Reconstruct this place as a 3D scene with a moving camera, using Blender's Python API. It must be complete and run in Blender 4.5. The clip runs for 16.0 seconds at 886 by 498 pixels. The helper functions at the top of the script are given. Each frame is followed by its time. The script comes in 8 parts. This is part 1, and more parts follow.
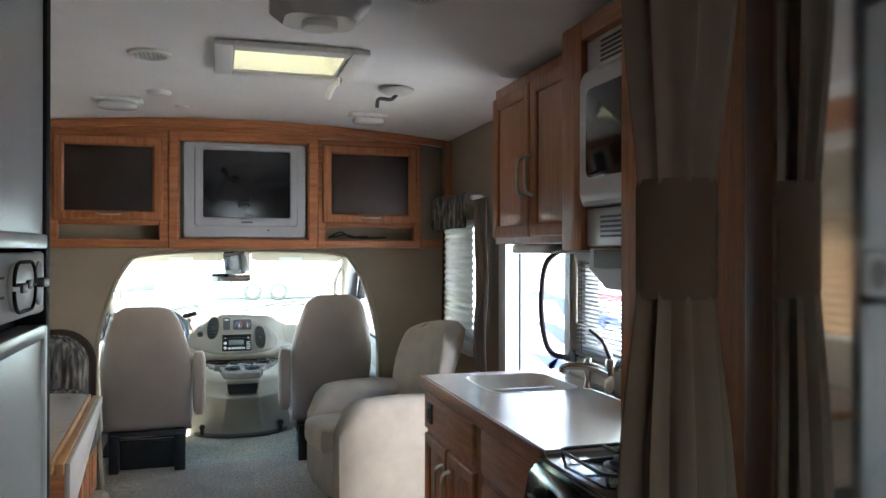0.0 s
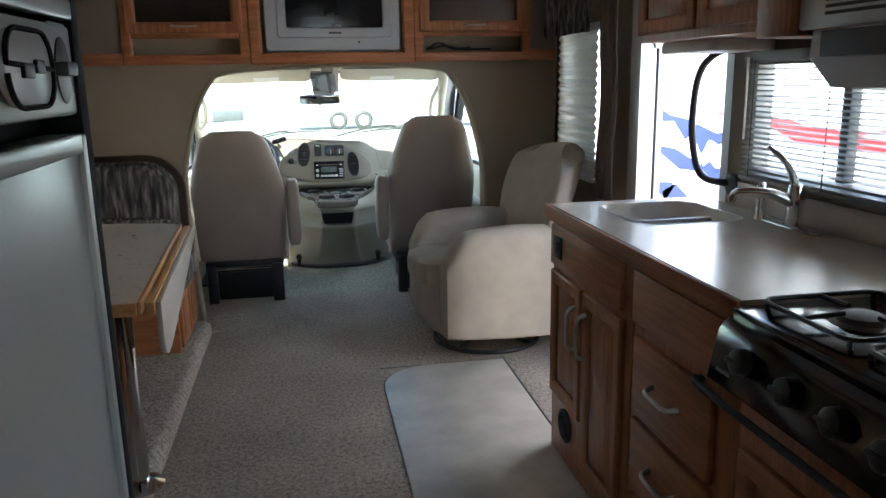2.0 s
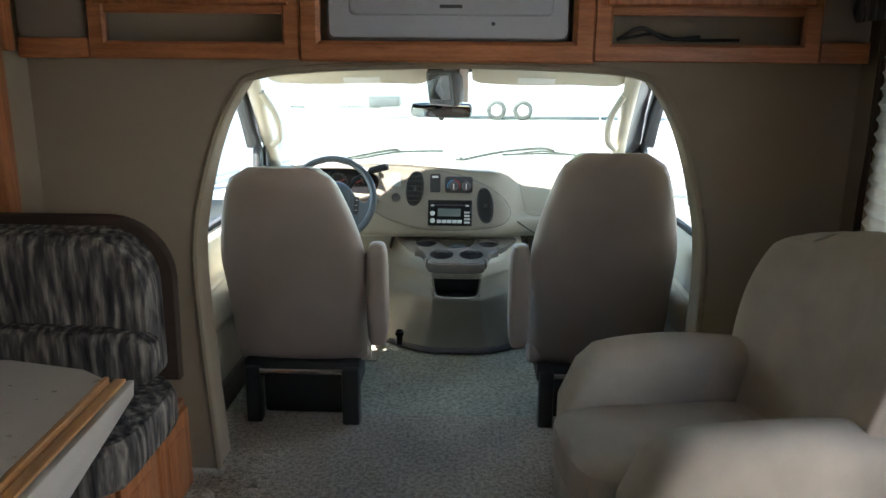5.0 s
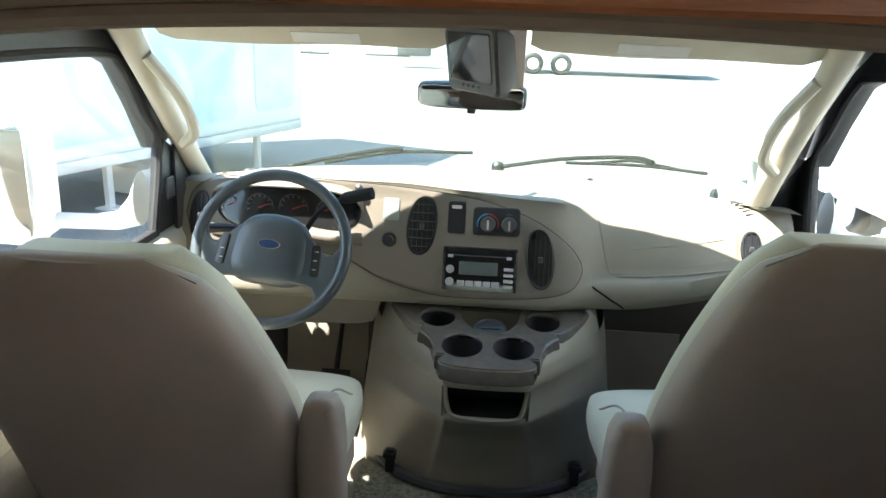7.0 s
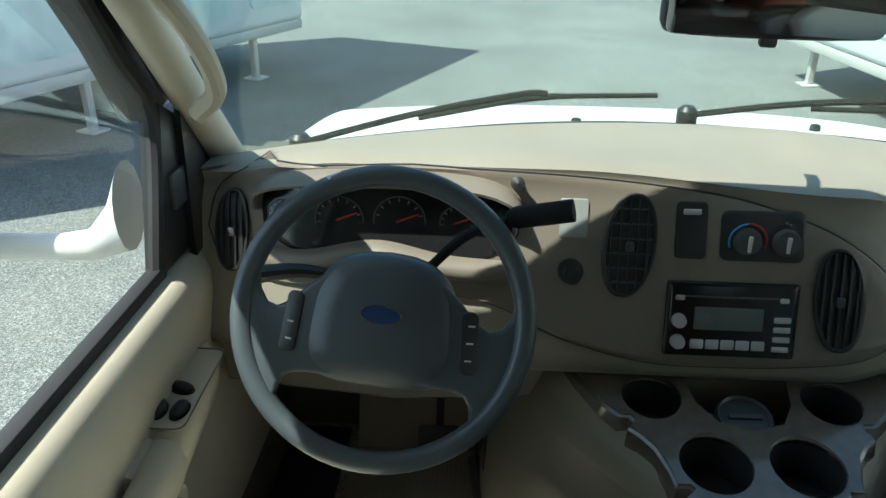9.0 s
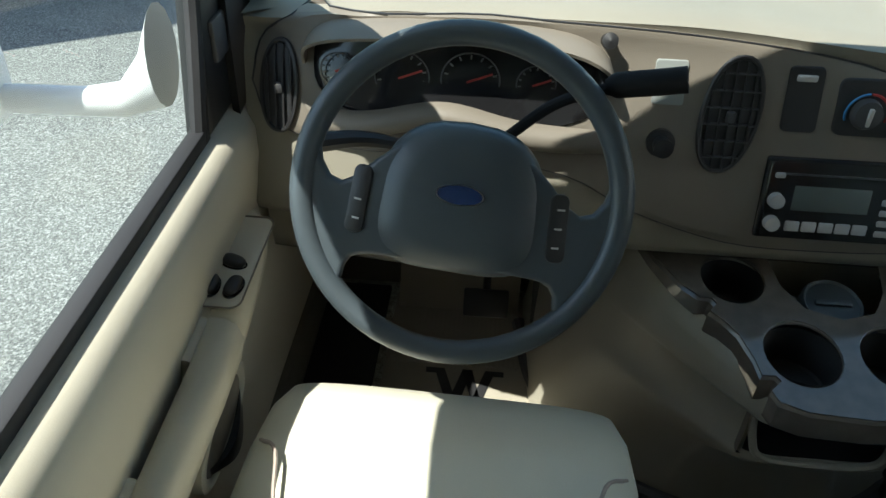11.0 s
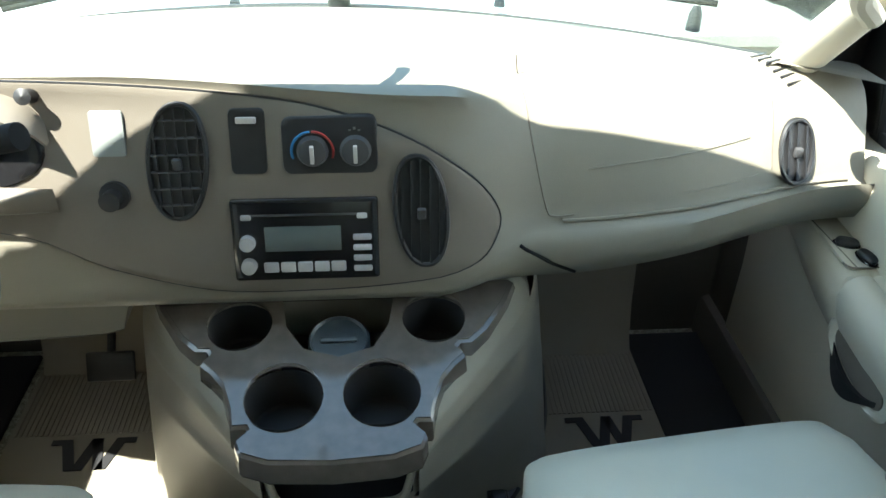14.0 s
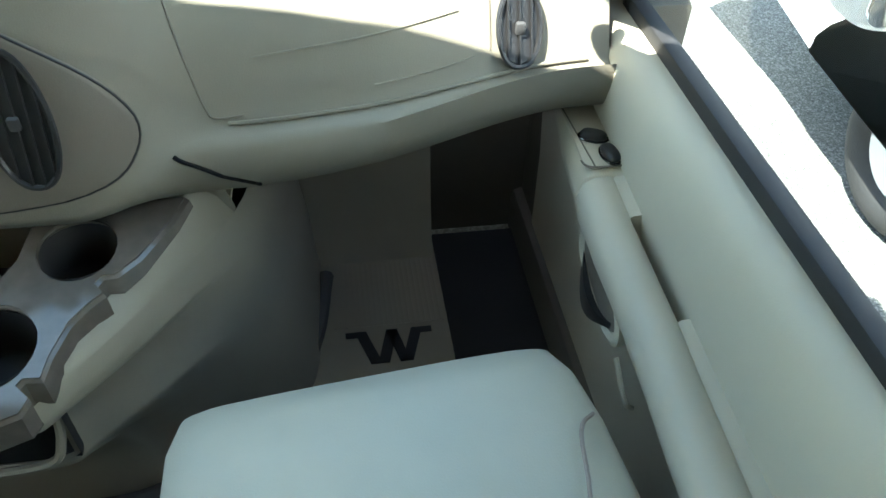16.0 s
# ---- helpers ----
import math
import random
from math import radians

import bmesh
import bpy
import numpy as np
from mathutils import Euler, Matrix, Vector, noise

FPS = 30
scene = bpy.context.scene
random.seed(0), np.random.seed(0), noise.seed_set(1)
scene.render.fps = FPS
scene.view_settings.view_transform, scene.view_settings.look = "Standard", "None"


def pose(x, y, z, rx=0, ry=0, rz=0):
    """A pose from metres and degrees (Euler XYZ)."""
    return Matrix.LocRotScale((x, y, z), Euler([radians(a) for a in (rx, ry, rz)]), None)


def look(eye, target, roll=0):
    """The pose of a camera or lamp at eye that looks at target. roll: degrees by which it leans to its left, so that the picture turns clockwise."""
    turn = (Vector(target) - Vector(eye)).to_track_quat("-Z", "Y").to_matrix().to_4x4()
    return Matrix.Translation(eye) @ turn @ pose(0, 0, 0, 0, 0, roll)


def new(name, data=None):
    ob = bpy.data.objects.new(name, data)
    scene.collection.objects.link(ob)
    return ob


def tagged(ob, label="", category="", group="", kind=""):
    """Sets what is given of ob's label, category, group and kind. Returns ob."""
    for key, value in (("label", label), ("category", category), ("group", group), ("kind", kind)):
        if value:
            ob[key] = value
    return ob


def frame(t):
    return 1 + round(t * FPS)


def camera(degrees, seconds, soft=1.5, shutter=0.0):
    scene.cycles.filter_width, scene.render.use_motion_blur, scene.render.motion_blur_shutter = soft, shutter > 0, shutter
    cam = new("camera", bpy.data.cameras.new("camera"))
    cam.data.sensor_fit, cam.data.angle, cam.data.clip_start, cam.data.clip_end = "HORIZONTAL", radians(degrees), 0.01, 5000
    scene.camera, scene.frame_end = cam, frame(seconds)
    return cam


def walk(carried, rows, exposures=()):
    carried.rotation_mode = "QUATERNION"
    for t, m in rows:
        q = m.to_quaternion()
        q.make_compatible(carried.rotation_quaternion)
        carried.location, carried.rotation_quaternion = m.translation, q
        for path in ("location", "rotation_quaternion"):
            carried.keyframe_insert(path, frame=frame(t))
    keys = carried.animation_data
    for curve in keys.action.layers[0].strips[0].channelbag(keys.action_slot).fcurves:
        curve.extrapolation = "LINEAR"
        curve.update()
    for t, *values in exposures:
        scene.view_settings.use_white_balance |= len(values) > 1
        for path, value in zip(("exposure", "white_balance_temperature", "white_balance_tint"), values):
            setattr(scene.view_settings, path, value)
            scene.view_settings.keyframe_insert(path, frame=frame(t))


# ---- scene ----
cam = camera(60.6, 16.0)
EXPOSURES = [(0.0, 4.1, 6250, 8), (0.5, 3.4, 6250, 8), (1.5, 3.4, 6300, 8), (4.7, 3.25, 6500, 7), (7.0, 2.7, 6800, 7), (8.0, 1.65, 6600, 4), (9.0, 1.15, 6450, -2), (9.7, 1.15, 6450, 0), (12.0, 1.6, 6500, 2), (13.0, 2.2, 6500, 2), (14.5, 2.75, 6550, 2), (16.0, 2.8, 6550, 0)]
PATH = [
    (0, (-0.134, -1.248, 1.451), (0.432, 0.67, 1.453), 0.1),
    (0.5, (-0.122, -1.26, 1.433), (0.147, 0.719, 1.331), -0.2),
    (1, (-0.134, -1.208, 1.419), (0.07, 0.768, 1.184), -0.9),
    (1.5, (-0.188, -0.993, 1.4), (0.09, 0.955, 1.045), -0.3),
    (2, (-0.157, -0.753, 1.374), (0.182, 1.168, 0.932), -1.0),
    (2.5, (-0.036, -0.437, 1.421), (0.218, 1.526, 1.134), 0.9),
    (3, (-0.009, -0.16, 1.402), (0.084, 1.83, 1.23), -0.9),
    (3.5, (0.002, 0.176, 1.432), (0.172, 2.165, 1.31), -1.0),
    (4, (0.052, 0.474, 1.419), (0.162, 2.454, 1.16), -2.5),
    (4.5, (0.11, 0.841, 1.443), (0.113, 2.814, 1.113), 0.5),
    (4.7, (0.082, 0.967, 1.447), (0.049, 2.926, 1.046), 0.3),
    (6.8, (0.08, 2.63, 1.467), (-0.103, 4.528, 0.865), 3.1),
    (7, (0.028, 2.8, 1.453), (-0.095, 4.703, 0.853), 2.1),
    (7.5, (-0.038, 3.077, 1.413), (-0.145, 4.981, 0.81), 3.0),
    (8, (-0.122, 3.414, 1.418), (-0.22, 5.343, 0.9), 3.6),
    (8.5, (-0.202, 3.6, 1.417), (-0.273, 5.521, 0.864), -0.7),
    (9, (-0.434, 3.805, 1.379), (-0.532, 5.61, 0.521), 0.7),
    (9.5, (-0.532, 3.941, 1.338), (-0.666, 5.539, 0.143), 0.3),
    (9.7, (-0.591, 3.995, 1.319), (-0.657, 5.564, 0.081), 3.0),
    (11.8, (-0.453, 3.889, 1.386), (-0.567, 5.481, 0.18), 1.1),
    (12, (-0.424, 3.884, 1.381), (-0.501, 5.484, 0.184), 0.9),
    (12.5, (-0.325, 3.875, 1.387), (-0.336, 5.518, 0.246), 1.7),
    (13, (-0.116, 3.887, 1.393), (-0.075, 5.546, 0.276), 2.5),
    (13.5, (0.037, 3.908, 1.395), (0.125, 5.558, 0.267), 3.7),
    (14, (0.123, 3.976, 1.377), (0.274, 5.61, 0.234), 1.5),
    (14.5, (0.242, 4.033, 1.356), (0.543, 5.636, 0.2), 3.8),
    (15, (0.441, 4.105, 1.337), (0.783, 5.648, 0.111), 6.9),
    (15.5, (0.548, 4.141, 1.304), (0.801, 5.612, -0.026), 2.9),
    (16, (0.565, 4.14, 1.294), (0.814, 5.555, -0.097), 2.2),
]
walk(cam, [(t, look(eye, target, roll)) for t, eye, target, roll in PATH], EXPOSURES)

# ---- world, sun, exposure ----
world = bpy.data.worlds.new("sky")
scene.world = world
world.use_nodes = True
wn = world.node_tree
sky = wn.nodes.new("ShaderNodeTexSky")
sky.sky_type = "NISHITA"
sky.sun_disc = False
SUN_EL, SUN_AZ = 58.5, -121.5          # degrees above the horizon; degrees from straight ahead, to the left
sky.sun_elevation = radians(SUN_EL)
sky.sun_rotation = radians(SUN_AZ)
wn.links.new(sky.outputs[0], wn.nodes["Background"].inputs[0])
wn.nodes["Background"].inputs[1].default_value = 0.15
sun_data = bpy.data.lights.new("sun", "SUN")
sun_data.energy, sun_data.angle, sun_data.color = 5.0, radians(0.53), (1.0, 0.965, 0.92)
sun = new("sun", sun_data)
sd = Vector((math.sin(radians(SUN_AZ)) * math.cos(radians(SUN_EL)), math.cos(radians(SUN_AZ)) * math.cos(radians(SUN_EL)), math.sin(radians(SUN_EL))))
sun.matrix_world = look(sd * 30, (0, 0, 0))


# ---- building helpers ----
def ease(x):
    return x * x * (3 - 2 * x)


def box(x0, x1, y0, y1, z0, z1, bev=0.004, seg=2):
    bm = bmesh.new()
    bmesh.ops.create_cube(bm, size=1)
    bmesh.ops.scale(bm, vec=(abs(x1 - x0), abs(y1 - y0), abs(z1 - z0)), verts=bm.verts)
    bmesh.ops.translate(bm, vec=((x0 + x1) / 2, (y0 + y1) / 2, (z0 + z1) / 2), verts=bm.verts)
    if bev > 0:
        b = min(bev, 0.45 * min(abs(x1 - x0), abs(y1 - y0), abs(z1 - z0)))
        bmesh.ops.bevel(bm, geom=bm.edges[:], offset=b, segments=seg, affect="EDGES", profile=0.5)
    return bm


def merge(*bms):
    out = bmesh.new()
    for b in bms:
        me = bpy.data.meshes.new("tmp")
        b.to_mesh(me)
        b.free()
        out.from_mesh(me)
        bpy.data.meshes.remove(me)
    return out


def moved(bm, m):
    bm.transform(m)
    return bm


def loft(rings, caps=True, closed=True):
    """A skin over rings of equally many points."""
    bm = bmesh.new()
    vs = [[bm.verts.new(p) for p in r] for r in rings]
    n = len(rings[0])
    for a, b in zip(vs, vs[1:]):
        for i in range(n if closed else n - 1):
            j = (i + 1) % n
            bm.faces.new((a[i], a[j], b[j], b[i]))
    if caps and closed:
        bm.faces.new(vs[0][::-1])
        bm.faces.new(vs[-1])
    bmesh.ops.recalc_face_normals(bm, faces=bm.faces[:])
    return bm


def prism(poly, axis, a0, a1, bev=0.0, seg=2):
    """A polygon extruded along an axis; its 2D points are the other two axes in order."""
    def pt(p, a):
        return {"x": (a, p[0], p[1]), "y": (p[0], a, p[1]), "z": (p[0], p[1], a)}[axis]
    bm = loft([[pt(p, a0) for p in poly], [pt(p, a1) for p in poly]])
    if bev > 0:
        caps = [f for f in bm.faces if len(f.verts) == len(poly)]
        edges = list({e for f in caps for e in f.edges})
        bmesh.ops.bevel(bm, geom=edges, offset=bev, segments=seg, affect="EDGES", profile=0.5)
    return bm


def rounded(x0, x1, y0, y1, r, n=6):
    """A rounded rectangle as 2D points; r: one radius, or four (from the lower left, turning left)."""
    rs = r if isinstance(r, (tuple, list)) else (r,) * 4
    pts = []
    for (cx, cy, sx, sy, a0), q in zip(((x0, y0, 1, 1, 180), (x1, y0, -1, 1, 270), (x1, y1, -1, -1, 0), (x0, y1, 1, -1, 90)), rs):
        if q <= 1e-6:
            pts.append((cx, cy))
            continue
        for k in range(n + 1):
            a = radians(a0 + 90 * k / n)
            pts.append((cx + sx * q + q * math.cos(a), cy + sy * q + q * math.sin(a)))
    return pts


def ellipse(cx, cy, rx, ry, n=28, power=2.0):
    pts = []
    for k in range(n):
        a = 2 * math.pi * k / n
        c, s = math.cos(a), math.sin(a)
        pts.append((cx + rx * math.copysign(abs(c) ** (2 / power), c), cy + ry * math.copysign(abs(s) ** (2 / power), s)))
    return pts


def smooth_path(points, n=8):
    """Catmull-Rom through the points."""
    ps = [Vector(p) for p in points]
    ps = [2 * ps[0] - ps[1]] + ps + [2 * ps[-1] - ps[-2]]
    out = []
    for a, b, c, d in zip(ps, ps[1:], ps[2:], ps[3:]):
        for k in range(n):
            t = k / n
            out.append(0.5 * ((2 * b) + (c - a) * t + (2 * a - 5 * b + 4 * c - d) * t * t + (3 * b - a - 3 * c + d) * t ** 3))
    out.append(ps[-2])
    return out


def tube(points, r, seg=10, n=8, curved=True):
    ps = smooth_path(points, n) if curved else [Vector(p) for p in points]
    rings = []
    up = Vector((0, 0, 1))
    for i, p in enumerate(ps):
        d = (ps[min(i + 1, len(ps) - 1)] - ps[max(i - 1, 0)]).normalized()
        if abs(d.dot(up)) > 0.97:
            up = Vector((1, 0, 0)) if abs(d.x) < 0.9 else Vector((0, 1, 0))
        s = d.cross(up).normalized()
        u = s.cross(d).normalized()
        up = u
        q = r(i / (len(ps) - 1)) if callable(r) else r
        rings.append([p + q * (math.cos(2 * math.pi * k / seg) * s + math.sin(2 * math.pi * k / seg) * u) for k in range(seg)])
    return loft(rings)


def cyl(p, q, r, seg=20, bev=0.0):
    bm = tube([p, q], r, seg, curved=False)
    if bev:
        caps = [f for f in bm.faces if len(f.verts) == seg]
        bmesh.ops.bevel(bm, geom=list({e for f in caps for e in f.edges}), offset=bev, segments=2, affect="EDGES", profile=0.5)
    return bm


def lathe(profile, m, seg=24, caps=True):
    """A profile of (radius, height) turned about its axis, then posed by m."""
    rings = [[m @ Vector((r * math.cos(2 * math.pi * k / seg), r * math.sin(2 * math.pi * k / seg), h)) for k in range(seg)] for r, h in profile]
    return loft(rings, caps=caps)


def torus(m, R, r, seg=48, ring=14, a0=0.0, a1=360.0):
    full = a1 - a0 >= 359.9
    rings = []
    for i in range(seg + (0 if full else 1)):
        a = radians(a0 + (a1 - a0) * i / seg)
        rings.append([m @ Vector(((R + r * math.cos(2 * math.pi * k / ring)) * math.cos(a), (R + r * math.cos(2 * math.pi * k / ring)) * math.sin(a), r * math.sin(2 * math.pi * k / ring))) for k in range(ring)])
    if full:
        rings.append(rings[0])
        bm = loft(rings, caps=False)
        bmesh.ops.remove_doubles(bm, verts=bm.verts, dist=1e-5)
        return bm
    return loft(rings)


def cushion(x0, x1, y0, y1, z0, z1, e=0.35, n=18, sag=0.0):
    """A soft block: a box with very round edges and faintly bulging faces."""
    bm = bmesh.new()
    bmesh.ops.create_uvsphere(bm, u_segments=n * 2, v_segments=n, radius=1)
    c = Vector(((x0 + x1) / 2, (y0 + y1) / 2, (z0 + z1) / 2))
    h = Vector(((x1 - x0) / 2, (y1 - y0) / 2, (z1 - z0) / 2))
    for v in bm.verts:
        p = v.co.copy()
        k = (abs(p.x) ** (2 / e) + abs(p.y) ** (2 / e) + abs(p.z) ** (2 / e)) ** (e / 2)
        p = p / k
        p.z -= sag * max(0, p.z) * (1 - min(1, p.x * p.x + p.y * p.y))
        v.co = c + Vector((p.x * h.x, p.y * h.y, p.z * h.z))
    return bm


def grid_surface(fn, nu, nv):
    bm = bmesh.new()
    vs = [[bm.verts.new(fn(i / nu, j / nv)) for j in range(nv + 1)] for i in range(nu + 1)]
    for i in range(nu):
        for j in range(nv):
            bm.faces.new((vs[i][j], vs[i + 1][j], vs[i + 1][j + 1], vs[i][j + 1]))
    return bm


def thicken(bm, d):
    """Gives a sheet a thickness d against its normals."""
    bmesh.ops.recalc_face_normals(bm, faces=bm.faces[:])
    bmesh.ops.solidify(bm, geom=bm.faces[:], thickness=d)
    bmesh.ops.recalc_face_normals(bm, faces=bm.faces[:])
    return bm


def to_object(name, bm, mat, smooth=35):
    me = bpy.data.meshes.new(name)
    bm.to_mesh(me)
    bm.free()
    me.materials.append(mat)
    ob = new(name, me)
    if smooth:
        for p in me.polygons:
            p.use_smooth = True
        me.set_sharp_from_angle(angle=radians(smooth))
    return ob


def thing(name, label, category, at=(0, 0, 0), group="", kind=""):
    ob = new(name)
    ob.empty_display_size = 0.05
    ob.location = at
    return tagged(ob, label, category, group, kind)


def part(name, bm, mat, parent, label="", smooth=35):
    """One mesh object, given in world places, under a thing or a part."""
    ob = to_object(name, bm, mat, smooth)
    ob.parent = parent
    ob.matrix_parent_inverse = Matrix.Translation(-parent.location) if parent.parent is None else Matrix()
    return tagged(ob, label)


def solid(name, bm, mat, label, category, group="", kind="", smooth=35):
    return tagged(to_object(name, bm, mat, smooth), label, category, group, kind)


def structure(name, bm, mat, label, smooth=35):
    return solid(name, bm, mat, label, name.split("_")[0], kind="structure", smooth=smooth)


# ---- materials ----
def mat_base(name):
    m = bpy.data.materials.new(name)
    m.use_nodes = True
    return m, m.node_tree.nodes, m.node_tree.links, m.node_tree.nodes["Principled BSDF"]


def ring_frame(loops):
    """One closed moulding over four or more loops of points, joined end to end."""
    rings = [list(r) for r in loops] + [list(loops[0])]
    bm = loft(rings, caps=False)
    bmesh.ops.remove_doubles(bm, verts=bm.verts, dist=1e-6)
    bmesh.ops.recalc_face_normals(bm, faces=bm.faces[:])
    return bm


def tex(nodes, links, scale, detail=4.0, stretch=(1, 1, 1), kind="noise"):
    co = nodes.new("ShaderNodeTexCoord")
    mp = nodes.new("ShaderNodeMapping")
    mp.inputs["Scale"].default_value = stretch
    links.new(co.outputs["Object"], mp.inputs["Vector"])
    t = nodes.new({"noise": "ShaderNodeTexNoise", "voronoi": "ShaderNodeTexVoronoi", "wave": "ShaderNodeTexWave"}[kind])
    t.inputs["Scale"].default_value = scale
    if kind != "voronoi":
        t.inputs["Detail"].default_value = detail
    links.new(mp.outputs[0], t.inputs["Vector"])
    return t


def ramp(nodes, links, src, stops):
    r = nodes.new("ShaderNodeValToRGB")
    while len(r.color_ramp.elements) < len(stops):
        r.color_ramp.elements.new(0.5)
    for e, (p, c) in zip(r.color_ramp.elements, stops):
        e.position, e.color = p, (*c, 1)
    links.new(src, r.inputs[0])
    return r


def mixed(nodes, links, fac, a, b, how="MIX"):
    m = nodes.new("ShaderNodeMix")
    m.data_type, m.blend_type = "RGBA", how
    if isinstance(fac, float):
        m.inputs["Factor"].default_value = fac
    else:
        links.new(fac, m.inputs["Factor"])
    links.new(a, m.inputs["A"])
    links.new(b, m.inputs["B"])
    return m.outputs["Result"]


def relief(nodes, links, src, bsdf, strength, dist=0.002):
    b = nodes.new("ShaderNodeBump")
    b.inputs["Strength"].default_value, b.inputs["Distance"].default_value = strength, dist
    links.new(src, b.inputs["Height"])
    links.new(b.outputs[0], bsdf.inputs["Normal"])


def surface(name, col, rough=0.6, metal=0.0, vary=0.12, scale=3.0, grain=220.0, bump=0.15, dist=0.0006, spec=0.5):
    """A plain real surface: blotchy at arm's length, grainy close by."""
    m, n, l, b = mat_base(name)
    lo = tuple(c * (1 - vary) for c in col)
    hi = tuple(min(1, c * (1 + vary)) for c in col)
    big = tex(n, l, scale, 5)
    r = ramp(n, l, big.outputs[0], [(0.3, lo), (0.7, hi)])
    l.new(r.outputs[0], b.inputs["Base Color"])
    fine = tex(n, l, grain, 3)
    rr = n.new("ShaderNodeMapRange")
    rr.inputs[3].default_value, rr.inputs[4].default_value = max(0.02, rough - 0.08), min(1, rough + 0.08)
    l.new(big.outputs[0], rr.inputs[0])
    l.new(rr.outputs[0], b.inputs["Roughness"])
    b.inputs["Metallic"].default_value = metal
    b.inputs["Specular IOR Level"].default_value = spec
    if bump:
        relief(n, l, fine.outputs[0], b, bump, dist)
    return m


def wood(name, dark, light, axis="z", rough=0.42):
    """Stained oak or cherry with the grain along an axis."""
    m, n, l, b = mat_base(name)
    st = {"x": (0.6, 9, 9), "y": (9, 0.6, 9), "z": (9, 9, 0.6)}[axis]
    a = tex(n, l, 6, 8, st)
    a.inputs["Distortion"].default_value = 0.6
    c = tex(n, l, 60, 3, tuple(s if s < 1 else 4 for s in st))
    r1 = ramp(n, l, a.outputs[0], [(0.3, dark), (0.62, light)])
    r2 = ramp(n, l, c.outputs[0], [(0.35, (0.72, 0.68, 0.64)), (0.6, (1, 1, 1))])
    l.new(mixed(n, l, 0.55, r1.outputs[0], r2.outputs[0], "MULTIPLY"), b.inputs["Base Color"])
    b.inputs["Roughness"].default_value = rough
    relief(n, l, c.outputs[0], b, 0.12, 0.0006)
    return m


def carpet(name, a_col, b_col, bump=0.9):
    m, n, l, b = mat_base(name)
    f = tex(n, l, 240, 3)
    g = tex(n, l, 2.2, 4)
    h = tex(n, l, 62, 3)
    r = ramp(n, l, f.outputs[0], [(0.32, a_col), (0.66, b_col)])
    r2 = ramp(n, l, g.outputs[0], [(0.3, (0.78, 0.78, 0.78)), (0.7, (1.08, 1.06, 1.03))])
    r3 = ramp(n, l, h.outputs[0], [(0.34, (0.58, 0.58, 0.58)), (0.60, (1.22, 1.22, 1.22))])
    c = mixed(n, l, 1.0, r.outputs[0], r2.outputs[0], "MULTIPLY")
    l.new(mixed(n, l, 0.8, c, r3.outputs[0], "MULTIPLY"), b.inputs["Base Color"])
    b.inputs["Roughness"].default_value = 1.0
    b.inputs["Specular IOR Level"].default_value = 0.1
    relief(n, l, mixed(n, l, 0.5, f.outputs[0], h.outputs[0]), b, bump, 0.006)
    return m


def glass(name, tint=(1, 1, 1), gloss=1.0, rough=0.0):
    m, n, l, b = mat_base(name)
    n.remove(b)
    tr = n.new("ShaderNodeBsdfTransparent")
    tr.inputs[0].default_value = (*tint, 1)
    gl = n.new("ShaderNodeBsdfGlossy")
    gl.inputs["Roughness"].default_value = rough
    fr = n.new("ShaderNodeFresnel")
    fr.inputs[0].default_value = 1.45
    mu = n.new("ShaderNodeMath")
    mu.operation = "MULTIPLY"
    mu.inputs[1].default_value = gloss
    l.new(fr.outputs[0], mu.inputs[0])
    mx = n.new("ShaderNodeMixShader")
    l.new(mu.outputs[0], mx.inputs[0])
    l.new(tr.outputs[0], mx.inputs[1])
    l.new(gl.outputs[0], mx.inputs[2])
    l.new(mx.outputs[0], n["Material Output"].inputs[0])
    return m


def striped_fabric(name):
    """Woven upholstery: grey-brown with wavering light and dark streaks in slanting fans."""
    m, n, l, b = mat_base(name)
    w = tex(n, l, 9.0, 3, (1, 1, 0.35), "wave")
    w.wave_type, w.bands_direction = "BANDS", "X"
    w.inputs["Distortion"].default_value = 9
    w.inputs["Detail Scale"].default_value = 1.4
    s = tex(n, l, 15, 3, (3.2, 3.2, 0.45))
    r = ramp(n, l, s.outputs[0], [(0.3, (0.03, 0.028, 0.03)), (0.48, (0.085, 0.08, 0.078)), (0.62, (0.2, 0.185, 0.165)), (0.75, (0.3, 0.28, 0.26))])
    r2 = ramp(n, l, w.outputs[0], [(0.3, (0.55, 0.55, 0.58)), (0.6, (1.1, 1.08, 1.05))])
    l.new(mixed(n, l, 0.85, r.outputs[0], r2.outputs[0], "MULTIPLY"), b.inputs["Base Color"])
    b.inputs["Roughness"].default_value = 0.95
    b.inputs["Specular IOR Level"].default_value = 0.2
    relief(n, l, tex(n, l, 400, 2).outputs[0], b, 0.4, 0.001)
    return m


